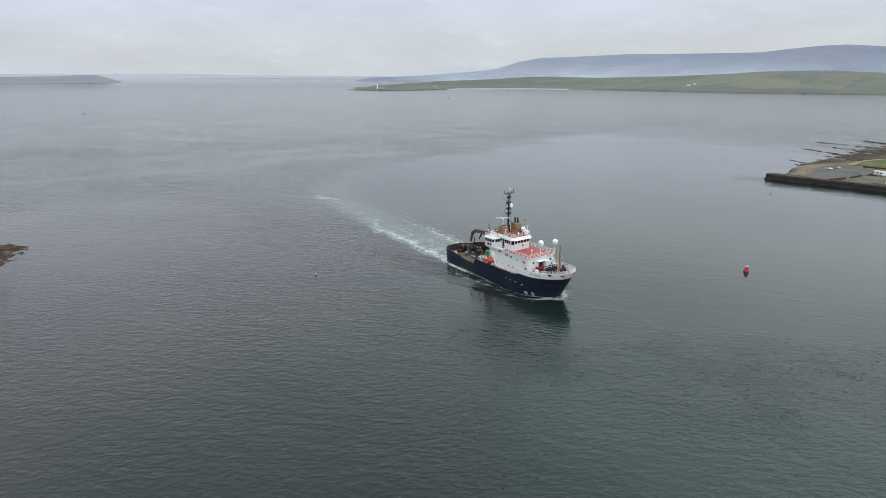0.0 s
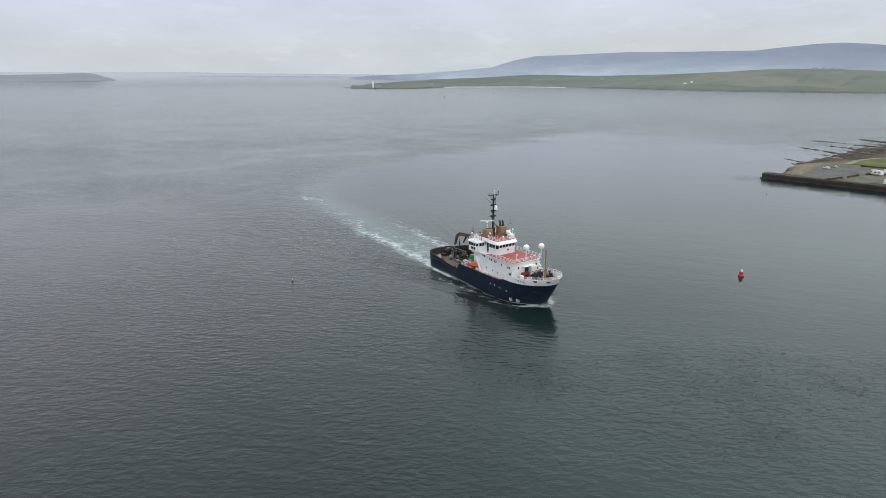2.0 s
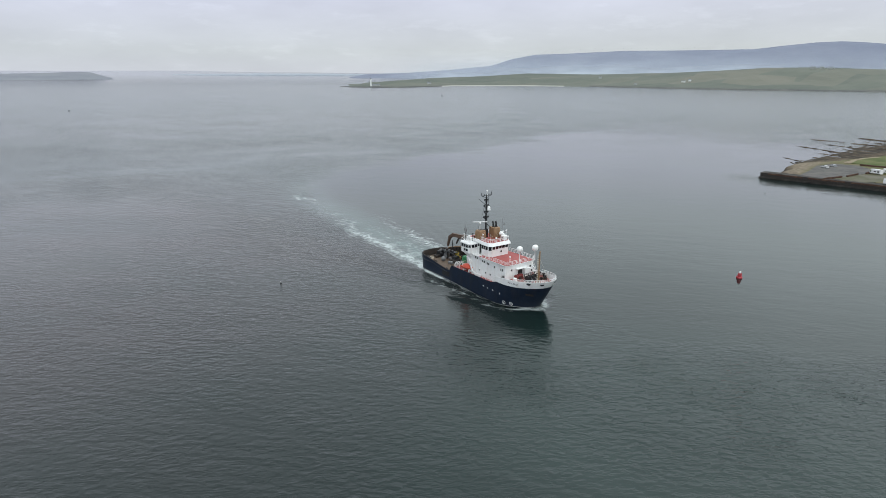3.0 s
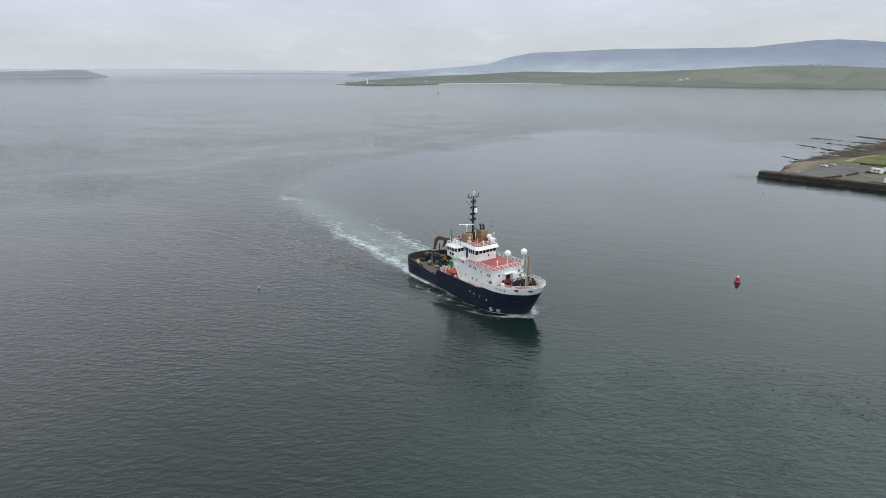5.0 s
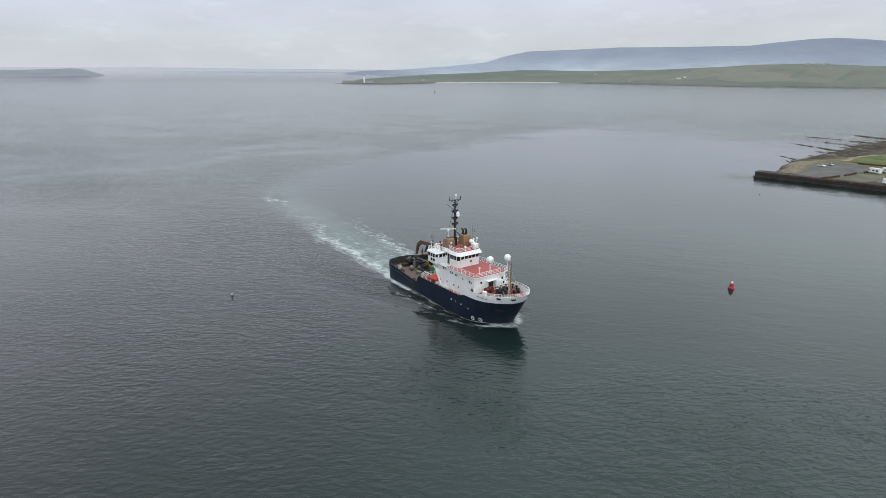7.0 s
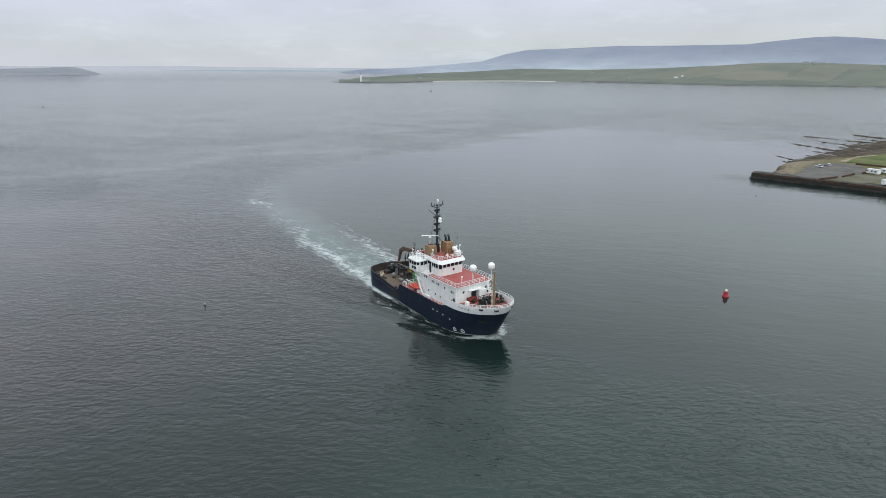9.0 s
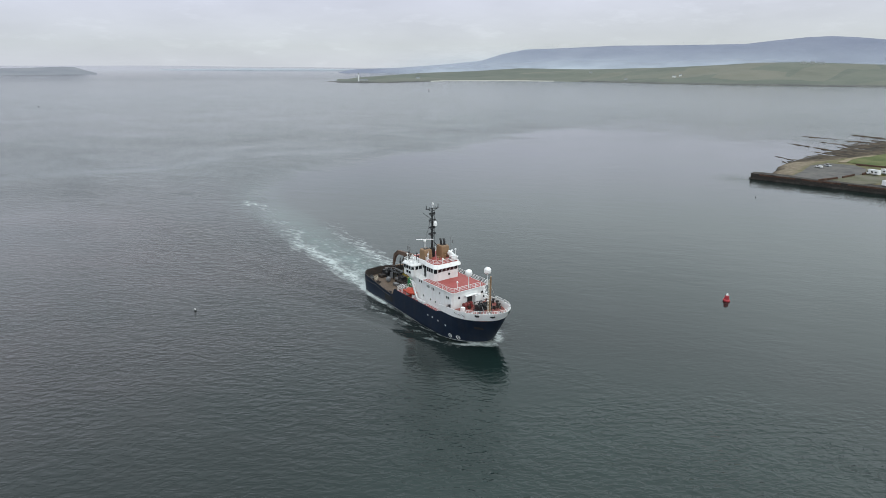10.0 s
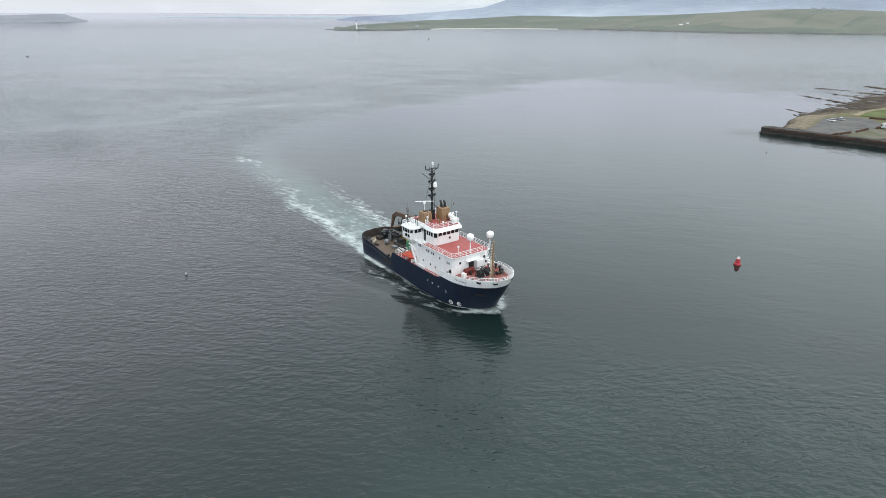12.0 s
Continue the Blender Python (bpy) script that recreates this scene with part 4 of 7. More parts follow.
for s in (-1, 1):
    window(bridge, (4.58, s * 3.24, 12.45), s * 43, 0.78, 1.12)
    for x in (1.95, 2.75, 3.6):
        window(bridge, (x, s * 3.55, 12.45), s * 90, 0.68, 1.05)
for x in (-0.3, -0.95):
    window(bridge, (x, -3.2, 12.45), -90, 0.45, 0.75)
bm = bmesh.new()
box(bm, 0.55, 1.25, -3.62, -3.3, TOP_Z + 0.05, 12.95, 0.03)
part("doorway", bm, M_GLASS, bridge, "dark open wheelhouse doorway")
bm = bmesh.new()
lathe(bm, [(0, 0.0), (0.26, 0.02), (0.26, 0.12), (0, 0.13)], seg=14)
bmesh.ops.rotate(bm, cent=(0, 0, 0), matrix=Matrix.Rotation(radians(90), 3, "Y"), verts=bm.verts)
bmesh.ops.translate(bm, vec=(4.98, 0.3, 11.35), verts=bm.verts)
part("searchlight", bm, M_BLACK, bridge)

# control stations on the wings, windows all round
for s in (-1, 1):
    bm = bmesh.new()
    wp = [(-5.0, s * 3.0), (-5.0, s * 5.5), (-4.5, s * 5.95), (-1.5, s * 5.95), (-0.9, s * 5.4), (-0.9, s * 3.0)]
    prism(bm, wp, 10.15, 12.75)
    wing = part("bridge_wing", bm, M_WHITE, ship, "white bridge wing control station")
    bm = bmesh.new()
    c = (-2.95, s * 4.4)
    big = [(c[0] + (x - c[0]) * 1.14, c[1] + (y - c[1]) * 1.14) for x, y in wp]
    rings = [[bm.verts.new((x, y, z)) for x, y in p] for p, z in ((wp, 12.72), (big, 12.74), (big, 12.84), (wp, 13.12))]
    for a, d in zip(rings, rings[1:]):
        for i in range(len(a)):
            j = (i + 1) % len(a)
            bm.faces.new((a[i], a[j], d[j], d[i]))
    bm.faces.new(rings[-1])
    part("roof", bm, M_WHITE, wing)
    for x in (-4.0, -3.0, -2.0):
        window(wing, (x, s * 5.95, 12.15), s * 90, 0.86, 0.85)
        if x > -3.5:
            window(wing, (x, s * 5.95, 11.05), s * 90, 0.86, 0.7)
    for y in (3.7, 4.7):
        window(wing, (-0.9, s * y, 12.15), 0, 0.84, 0.85)
        window(wing, (-5.0, s * y, 12.15), 180, 0.75, 0.7)
    window(wing, (-1.2, s * 5.68, 12.15), s * 42, 0.6, 0.7)
    window(wing, (-4.75, s * 5.73, 12.15), s * 138, 0.5, 0.7)
    bm = bmesh.new()
    a = [(-4.7, s * 3.0), (-4.7, s * 5.6), (-1.2, s * 5.6), (-1.2, s * 3.0)]
    d = [(-2.4, s * 3.0), (-2.4, s * 4.92), (-1.2, s * 4.92), (-1.2, s * 3.0)]
    ra, rd = [bm.verts.new((x, y, 10.15)) for x, y in a], [bm.verts.new((x, y, 8.9)) for x, y in d]
    for i in range(4):
        bm.faces.new((ra[i], ra[(i + 1) % 4], rd[(i + 1) % 4], rd[i]))
    bm.faces.new(rd)
    part("bracket", bm, M_WHITE, wing)
    railing([(-4.9, s * 3.2, 13.1), (-4.9, s * 5.6, 13.1), (-1.2, s * 5.6, 13.1), (-1.2, s * 3.4, 13.1)], wing, height=0.85, bars=(0.4, 0.85), gap=1.1)

# --- funnels, mast, aerials ---
for y0, y1, x0, x1, top in ((-3.2, -0.75, -2.2, 0.2, 16.35), (1.1, 3.6, -1.4, 1.2, 16.85)):
    bm = bmesh.new()
    box(bm, x0, x1, y0, y1, 13.97, top, 0.28)
    for v in bm.verts:
        k = (v.co.z - 13.97) / (top - 13.97)
        v.co.x = (x0 + x1) / 2 + (v.co.x - (x0 + x1) / 2) * (1 - 0.14 * k) - 0.15 * k
        v.co.y = (y0 + y1) / 2 + (v.co.y - (y0 + y1) / 2) * (1 - 0.12 * k)
    fn = part("funnel", bm, M_BUFF, ship, "buff painted box funnel")
    bm = bmesh.new()
    box(bm, x0 + 0.7, x1 - 0.8, y0 + 0.6, y1 - 0.6, top - 0.02, top + 0.1, 0.04)
    part("funnel_top", bm, M_RUSTY, fn)
    bm = bmesh.new()
    for k in range(5):
        box(bm, x1 - 0.01, x1 + 0.035, y0 + 0.5, y1 - 0.5, 14.5 + 0.16 * k, 14.58 + 0.16 * k)
    part("louvre", bm, M_BUFF, fn)
    if y0 > 0:
        for px, py in ((-0.35, 1.95), (0.1, 2.6)):
            bm = bmesh.new()
            pipe(bm, [(px, py, top), (px, py, top + 0.9), (px - 0.35, py, top + 1.45)], 0.27, 10)
            part("exhaust_pipe", bm, M_BLACK, fn, "black exhaust pipe")

MX, MY = -1.5, 0.2
bm = bmesh.new()
cyl(bm, (MX, MY, 13.9), (MX, MY, 20.5), 0.29, 0.24, 12)
cyl(bm, (MX, MY, 20.5), (MX, MY, 25.9), 0.22, 0.15, 10)
box(bm, MX - 0.55, MX + 0.5, MY - 0.5, MY + 0.5, 13.9, 16.2, 0.1)
mast = part("mast", bm, M_BLACK, ship, "tall black mast with crosstrees")
# top crosstree with upturned ends, then smaller ones down the pole
for z, w in ((25.6, 1.75), (24.3, 0.75), (22.7, 0.95), (21.0, 0.8), (19.5, 0.95)):
    bm = bmesh.new()
    box(bm, MX - 0.3, MX + 0.3, MY - w, MY + w, z, z + 0.1, 0.03)
    for s in (-1, 1):
        pipe(bm, [(MX, MY, z - 0.7), (MX, MY + s * w * 0.6, z - 0.18), (MX, MY + s * w * 0.9, z)], 0.07, 5)
        cyl(bm, (MX, MY + s * w * 0.95, z), (MX, MY + s * w * 0.98, z + (0.95 if w > 1 else 0.4)), 0.1, 0.09, 8)
        if w > 1:
            cyl(bm, (MX + 0.1, MY + s * 0.75, z), (MX + 0.1, MY + s * 0.8, z + 0.6), 0.07, 0.07, 6)
            box(bm, MX - 0.5, MX + 0.5, MY + s * 1.0 - 0.05, MY + s * 1.0 + 0.05, z, z + 0.1)
        else:
            box(bm, MX - 0.14, MX + 0.14, MY + s * w * 0.6 - 0.14, MY + s * w * 0.6 + 0.14, z + 0.1, z + 0.42, 0.04)
    part("crosstree", bm, M_BLACK, mast)
bm = bmesh.new()
lathe(bm, [(0, 0), (0.22, 0.02), (0.22, 0.4), (0.1, 0.55), (0, 0.58)], (MX, MY + 0.2, 26.5), 12)
cyl(bm, (MX, MY + 0.2, 25.6), (MX, MY + 0.2, 26.52), 0.08)
part("mast_lamp", bm, M_DOME, mast, "white masthead lamp")
bm = bmesh.new()
lathe(bm, [(0, 0), (0.5, 0.03), (0.44, 0.75), (0.28, 1.15), (0, 1.25)], (MX + 0.55, MY + 0.45, 21.55), 14)
box(bm, MX, MX + 0.7, MY + 0.35, MY + 0.55, 21.4, 21.56)
part("lamp_housing", bm, M_DOME, mast, "white lamp housing on the mast")
bm = bmesh.new()
pipe(bm, [(MX, MY, 22.9), (MX - 0.9, MY - 2.0, 24.7)], 0.06, 5)
pipe(bm, [(MX, MY, 17.9), (MX + 1.6, MY + 1.9, 15.6)], 0.09, 6)
pipe(bm, [(MX, MY, 24.6), (MX - 1.5, MY - 2.2, 14.0)], 0.018, 4)
pipe(bm, [(MX, MY, 24.6), (-8.0, 0.5, 7.6)], 0.018, 4)
part("stay", bm, M_BLACK, mast)
for k in range(14):
    bm = bmesh.new()
    z = 14.8 + 0.7 * k
    box(bm, MX + 0.3, MX + 0.5, MY - 0.25, MY + 0.25, z, z + 0.05)
    part("rung", bm, M_BLACK, mast)
for y in (-0.28, 0.28):
    bm = bmesh.new()
    cyl(bm, (MX + 0.5, MY + y, 14), (MX + 0.5, MY + y, 25.4), 0.04, 0.04, 5)
    part("ladder_rail", bm, M_BLACK, mast)

bm = bmesh.new()
cyl(bm, (-1.4, -2.0, 16.3), (-1.4, -2.0, 18.1), 0.10, 0.08, 8)
lathe(bm, [(0, 0), (0.32, 0.02), (0.32, 0.35), (0, 0.4)], (-1.4, -2.0, 18.05), 12)
radar = part("radar", bm, M_DOME, ship, "white radar scanner on a short post")
bm = bmesh.new()
box(bm, -0.13, 0.13, -2.0, 2.0, 0, 0.18, 0.06)
o = part("scanner_bar", bm, M_DOME, radar)
o.matrix_basis = pose(-1.4, -2.0, 18.45, 0, 0, -32)

for x, y, z0, z1, r in ((-5.2, -4.0, 13.3, 17.9, 0.05), (-4.0, -3.6, 13.3, 15.3, 0.07), (-6.0, -3.4, 13.2, 15.7, 0.05), (2.6, 2.6, 13.97, 19.6, 0.05),
                        (3.9, -2.6, 13.97, 16.4, 0.035), (4.6, 1.9, 13.97, 16.6, 0.03), (1.8, -3.2, 13.97, 16.8, 0.035), (-3.0, -5.2, 13.3, 15.2, 0.03)):
    bm = bmesh.new()
    cyl(bm, (x, y, z0), (x, y, z1), r, r * 0.6, 6)
    cyl(bm, (x, y, z0 - 0.02), (x, y, z0 + 0.15), r * 2.5, r * 2, 8)
    a = part("aerial", bm, M_GREY if r > 0.04 else M_WHITE, ship, "thin whip aerial")
    if z1 > 17.5 and x < 0:
        bm = bmesh.new()
        for zz in (15.6, 16.0):
            box(bm, x - 0.5, x + 0.5, y - 0.03, y + 0.03, zz, zz + 0.06)
        for dx in (-0.45, 0.45):
            cyl(bm, (x + dx, y, 15.4), (x + dx, y, 16.4), 0.09, 0.09, 6)
        part("dipole", bm, M_GREY, a)
    if z1 > 19:
        bm = bmesh.new()
        pipe(bm, [(x, y, z1 - 0.05), (x + 0.9, y + 0.3, z1 + 0.02)], 0.035, 5)
        cyl(bm, (x + 0.5, y + 0.2, 17.9), (x + 0.5, y + 0.2, 18.6), 0.12, 0.1, 8)
        part("aerial_arm", bm, M_GREY, a)
# white locker, dish and life-ring rack on the wheelhouse top
bm = bmesh.new()
box(bm, 3.0, 4.3, 1.8, 3.1, 13.97, 15.2, 0.08)
part("roof_locker", bm, M_DOME, ship, "white equipment locker")
bm = bmesh.new()
lathe(bm, [(0, 0), (0.34, 0.02), (0.36, 0.35), (0.22, 0.62), (0, 0.7)], (3.4, 2.3, 15.2), 14)
cyl(bm, (3.4, 2.3, 15.1), (3.4, 2.3, 15.25), 0.1)
part("small_dome", bm, M_DOME, ship, "small white aerial dome", smooth=True)
bm = bmesh.new()
cyl(bm, (2.3, 1.2, 13.97), (2.3, 1.2, 15.2), 0.18, 0.14, 10)
cyl(bm, (2.9, 0.2, 13.97), (2.9, 0.2, 14.9), 0.2, 0.2, 10)
cyl(bm, (2.4, -0.5, 13.97), (2.4, -0.5, 15.0), 0.15, 0.15, 10)
part("vent_pipe", bm, M_BUFF, ship, "buff vent pipes")

for x, y, z0, h, m, lab in ((-4.4, -5.0, 13.1, 1.7, M_WHITE, "white lamp post"), (-3.4, -4.2, 13.1, 1.4, M_WHITE, "white lamp post"), (-1.6, -5.2, 13.1, 1.3, M_WHITE, "white lamp post"),
                            (-2.4, -3.7, 13.1, 2.1, M_BLACK, "black lamp post"), (-4.7, -4.4, 13.1, 1.9, M_BLACK, "black lamp post"), (-1.5, -3.9, 13.1, 1.6, M_BLACK, "black lamp post"),
                            (3.6, 3.2, 13.97, 2.4, M_WHITE, "white lamp post"), (2.2, 3.3, 13.97, 1.8, M_WHITE, "white lamp post"), (1.0, -2.9, 13.97, 1.6, M_WHITE, "white lamp post"),
                            (4.5, -1.2, 13.97, 1.1, M_WHITE, "white lamp post"), (4.5, 0.9, 13.97, 0.9, M_BLACK, "black lamp post"), (3.2, -1.6, 13.97, 1.3, M_BUFF, "buff lamp post")):
    bm = bmesh.new()
    cyl(bm, (x, y, z0 - 0.02), (x, y, z0 + h), 0.075, 0.06, 7)
    lp = part("lamp_post", bm, m, ship, lab)
    bm = bmesh.new()
    box(bm, x - 0.14, x + 0.24, y - 0.18, y + 0.18, z0 + h - 0.12, z0 + h + 0.24, 0.06)
    part("lamp_head", bm, m, lp)
# white bulbous store and dish stand beside the starboard funnel
bm = bmesh.new()
lathe(bm, [(0, 0), (0.55, 0.02), (0.62, 0.5), (0.45, 0.95), (0, 1.1)], (2.2, 2.7, 14.9), 14)
cyl(bm, (2.2, 2.7, 13.95), (2.2, 2.7, 14.95), 0.12, 0.12, 8)
part("small_dome", bm, M_DOME, ship, "small white aerial dome", smooth=True)

for x, y, z in ((12.7, -0.1, 13.75), (13.45, 4.75, 13.55)):
    bm = bmesh.new()
    cyl(bm, (x, y, TOP_Z), (x, y, z - 0.55), 0.11, 0.10, 10)
    post = part("dome_post", bm, M_WHITE, ship, "white post under an aerial dome")
    bm = bmesh.new()
    prof = [(0.0, -0.7), (0.58, -0.7), (0.72, -0.6), (0.79, -0.2), (0.8, 0.1)] + [(0.8 * math.cos(radians(a)), 0.12 + 0.68 * math.sin(radians(a))) for a in (10, 25, 40, 55, 70, 82)] + [(0, 0.8)]
    lathe(bm, prof, (x, y, z), 24)
    part("satellite_dome", bm, M_DOME, post, "white satellite dome", smooth=True)
bm = bmesh.new()
cyl(bm, (11.8, -2.6, TOP_Z), (11.8, -2.6, 11.7), 0.07, 0.06, 8)
lathe(bm, [(0, 0), (0.2, 0.04), (0.24, 0.2), (0.14, 0.38), (0, 0.42)], (11.8, -2.6, 11.65), 12)
part("deck_lamp", bm, M_DOME, ship, "small white dome lamp on a post")

# --- foremast and foredeck gear ---
bm = bmesh.new()
cyl(bm, (19.9, 0.0, FORE_Z), (19.9, 0.0, 14.9), 0.21, 0.16, 12)
box(bm, 19.55, 20.25, -0.35, 0.35, FORE_Z, FORE_Z + 0.5, 0.08)
fm = part("foremast", bm, M_BUFF, ship, "weathered buff foremast")
bm = bmesh.new()
for y in (-0.55, -0.25):
    cyl(bm, (19.75, y, FORE_Z), (19.85, y, 14.3), 0.06, 0.05, 6)
pipe(bm, [(19.9, 0, 14.5), (14.4, 2.6, TOP_Z + 0.4)], 0.02, 4)
pipe(bm, [(19.9, 0, 13.0), (23.4, 0, 8.3)], 0.02, 4)
for k in range(12):
    box(bm, 19.72, 19.86, -0.6, -0.2, 7.0 + 0.58 * k, 7.08 + 0.58 * k)
part("mast_ladder", bm, M_ROPE, fm)

bm = bmesh.new()
for y in (-0.9, 0.6, 2.0):
    cyl(bm, (16.6, y, FORE_Z + 0.75), (16.6, y + 0.8, FORE_Z + 0.75), 0.52, 0.52, 14)
    for yy in (y, y + 0.8):
        cyl(bm, (16.6, yy - 0.05, FORE_Z + 0.75), (16.6, yy + 0.05, FORE_Z + 0.75), 0.74, 0.74, 16)
box(bm, 15.9, 17.3, -1.3, 3.2, FORE_Z, FORE_Z + 0.3, 0.05)
box(bm, 16.0, 16.9, -0.05, 0.5, FORE_Z + 0.3, FORE_Z + 1.35, 0.08)
windlass = part("windlass", bm, M_BLACK, ship, "black anchor windlass with drums")
bm = bmesh.new()
pipe(bm, [(17.3, 0.1, FORE_Z + 0.9), (19.0, -0.8, FORE_Z + 0.25)], 0.09, 6)
pipe(bm, [(17.3, 1.2, FORE_Z + 0.9), (19.3, 1.1, FORE_Z + 0.25)], 0.09, 6)
part("chain", bm, M_GREY, windlass, "grey anchor chain")
bm = bmesh.new()
cyl(bm, (14.0, -2.3, FORE_Z + 0.7), (14.0, -0.9, FORE_Z + 0.7), 0.42, 0.42, 14)
for yy in (-2.35, -1.6, -0.9):
    cyl(bm, (14.0, yy - 0.04, FORE_Z + 0.7), (14.0, yy + 0.04, FORE_Z + 0.7), 0.66, 0.66, 16)
box(bm, 13.5, 14.6, -2.5, -0.7, FORE_Z, FORE_Z + 0.25, 0.04)
box(bm, 13.8, 14.5, -0.75, -0.25, FORE_Z, FORE_Z + 1.3, 0.06)
part("winch", bm, M_WINCH, ship, "red painted mooring winch")
bm = bmesh.new()
box(bm, 14.5, 15.4, -3.9, -3.1, FORE_Z, FORE_Z + 0.95, 0.12)
part("deck_box", bm, M_DOME, ship, "white deck box")
for x, y in ((18.0, -3.6), (20.6, -2.6), (21.4, 1.9), (18.2, 4.2), (15.6, -4.9), (12.0, -5.45)):
    bm = bmesh.new()
    for d in (-0.3, 0.3):
        lathe(bm, [(0, 0), (0.16, 0), (0.15, 0.45), (0.22, 0.5), (0.22, 0.58), (0, 0.6)], (x + d, y, FORE_Z), 12)
    box(bm, x - 0.6, x + 0.6, y - 0.22, y + 0.22, FORE_Z, FORE_Z + 0.06)
    part("bollard", bm, M_BLACK, ship, "black twin bollard")
for x, y, hgt in ((17.0, 4.7, 1.4), (17.9, 4.5, 1.0), (15.2, 5.1, 1.2), (18.4, 1.6, 0.9), (18.6, -1.7, 0.8)):
    bm = bmesh.new()
    lathe(bm, [(0, 0), (0.2, 0), (0.2, hgt * 0.6), (0.36, hgt * 0.68), (0.36, hgt * 0.9), (0.2, hgt), (0, hgt)], (x, y, FORE_Z), 12)
    part("ventilator", bm, M_BLACK, ship, "dark mushroom ventilator")

# frames, reels and small gear round the windlass
bm = bmesh.new()
for y in (-0.9, 0.6, 2.6):
    pipe(bm, [(15.6, y, FORE_Z), (15.7, y, FORE_Z + 1.7), (17.2, y + 0.1, FORE_Z + 1.9), (17.5, y + 0.1, FORE_Z)], 0.07, 6)
pipe(bm, [(15.7, -0.9, FORE_Z + 1.7), (15.7, 2.6, FORE_Z + 1.7)], 0.06, 6)
part("guard_frame", bm, M_BLACK, ship, "black pipe guard over the windlass")
for x, y, r in ((13.2, 1.6, 0.55), (18.4, 3.0, 0.45)):
    bm = bmesh.new()
    cyl(bm, (x, y - 0.4, FORE_Z + r + 0.1), (x, y + 0.4, FORE_Z + r + 0.1), r * 0.6, r * 0.6, 12)
    for d in (-0.42, 0.42):
        cyl(bm, (x, y + d - 0.03, FORE_Z + r + 0.1), (x, y + d + 0.03, FORE_Z + r + 0.1), r, r, 16)
    part("hawser_reel", bm, M_RUSTY, ship, "rusty hawser reel")
random.seed(14)
for k in range(9):
    x, y = random.uniform(12.4, 20.5), random.uniform(-3.2, 3.6)
    s, hh = random.uniform(0.18, 0.4), random.uniform(0.3, 0.9)
    bm = bmesh.new()
    box(bm, x - s, x + s, y - s * 0.8, y + s * 0.8, FORE_Z, FORE_Z + hh, 0.05)
    pipe(bm, [(x, y, FORE_Z + hh), (x + 0.1, y, FORE_Z + hh + 0.3), (x + 0.4, y + 0.1, FORE_Z + hh + 0.3)], 0.05, 5)
    part("deck_fitting", bm, (M_BLACK, M_RUSTY, M_BLACK, M_GREY)[k % 4], ship)
for x, y, w, h in ((12.0, -4.4, 0.5, 1.1), (12.1, -2.6, 0.35, 0.8), (12.0, 2.4, 0.6, 1.5), (12.2, 4.0, 0.4, 1.0)):
    bm = bmesh.new()
    box(bm, x - w, x + w, y - w, y + w, FORE_Z, FORE_Z + h, 0.08)
    part("deck_locker", bm, M_WHITE, ship, "white deck locker by the house front")

# rust-stained anchor pocket, fairleads, portholes, thruster marks on the hull
for x, y, z, w, h in ((20.9, -4.45, 7.3, 0.55, 0.3), (23.4, -2.15, 7.4, 0.55, 0.3), (20.9, 4.45, 7.3, 0.55, 0.3), (23.4, 2.15, 7.4, 0.55, 0.3)):
    n = Vector((hull_half(x - 0.2, z) - hull_half(x + 0.2, z), math.copysign(0.4, y), 0)).normalized()
    c = Vector((x, math.copysign(hull_half(x, z), y), z)) + n * 0.0
    bm = bmesh.new()
    lathe(bm, [(0.0, 0.035), (0.72, 0.03), (0.95, 0.07), (1.0, 0.02), (1.0, -0.05)], seg=18)
    bmesh.ops.scale(bm, vec=(w, h, 1), verts=bm.verts)
    o = part("fairlead", bm, M_BLACK, ship, "dark oval fairlead")
    o.matrix_basis = Matrix.Translation(c) @ n.to_track_quat("Z", "Y").to_matrix().to_4x4()
for x, z in ((5.4, 2.8), (7.1, 2.75), (9.25, 2.67), (11.9, 2.5)):
    for s in (-1, 1):
        window(hull, (x, s * (hull_half(x, z) + 0.005), z), s * 90, 0.27, 0.27, True)


def on_hull(bm, x, z, s=-1, off=0.03):
    """Carries flat geometry, drawn in metres along and up, onto the plating round a point."""
    for v in bm.verts:
        px, pz, d = x + v.co.x, z + v.co.y, v.co.z
        v.co = (px, s * (hull_half(px, pz) + off + d), pz)


for x, z in ((13.2, 0.4), (15.3, 0.5)):
    bm = bmesh.new()
    n = 20
    for k in range(n):
        a0, a1 = 2 * math.pi * k / n, 2 * math.pi * (k + 1) / n
        q = [(0.5 * math.cos(a0), 0.5 * math.sin(a0)), (0.5 * math.cos(a1), 0.5 * math.sin(a1)), (0.36 * math.cos(a1), 0.36 * math.sin(a1)), (0.36 * math.cos(a0), 0.36 * math.sin(a0))]
        bm.faces.new([bm.verts.new((px, pz, 0)) for px, pz in q])
    for sx in (-1, 1):
        q = [(-0.3 * sx, -0.25), (-0.25 * sx, -0.3), (0.3 * sx, 0.25), (0.25 * sx, 0.3)]
        bm.faces.new([bm.verts.new((px, pz, 0.004)) for px, pz in q])
    on_hull(bm, x, z)
    part("thruster_mark", bm, M_DOME, hull, "white ring mark with a cross")
bm = bmesh.new()
bmesh.ops.create_grid(bm, x_segments=6, y_segments=4, size=0.5)
bmesh.ops.scale(bm, vec=(1.5, 0.6, 1), verts=bm.verts)
on_hull(bm, 20.4, 4.1)
part("anchor_pocket", bm, M_RUSTY, hull, "rust-stained anchor pocket")
bm = bmesh.new()
bmesh.ops.create_grid(bm, x_segments=8, y_segments=4, size=0.5)
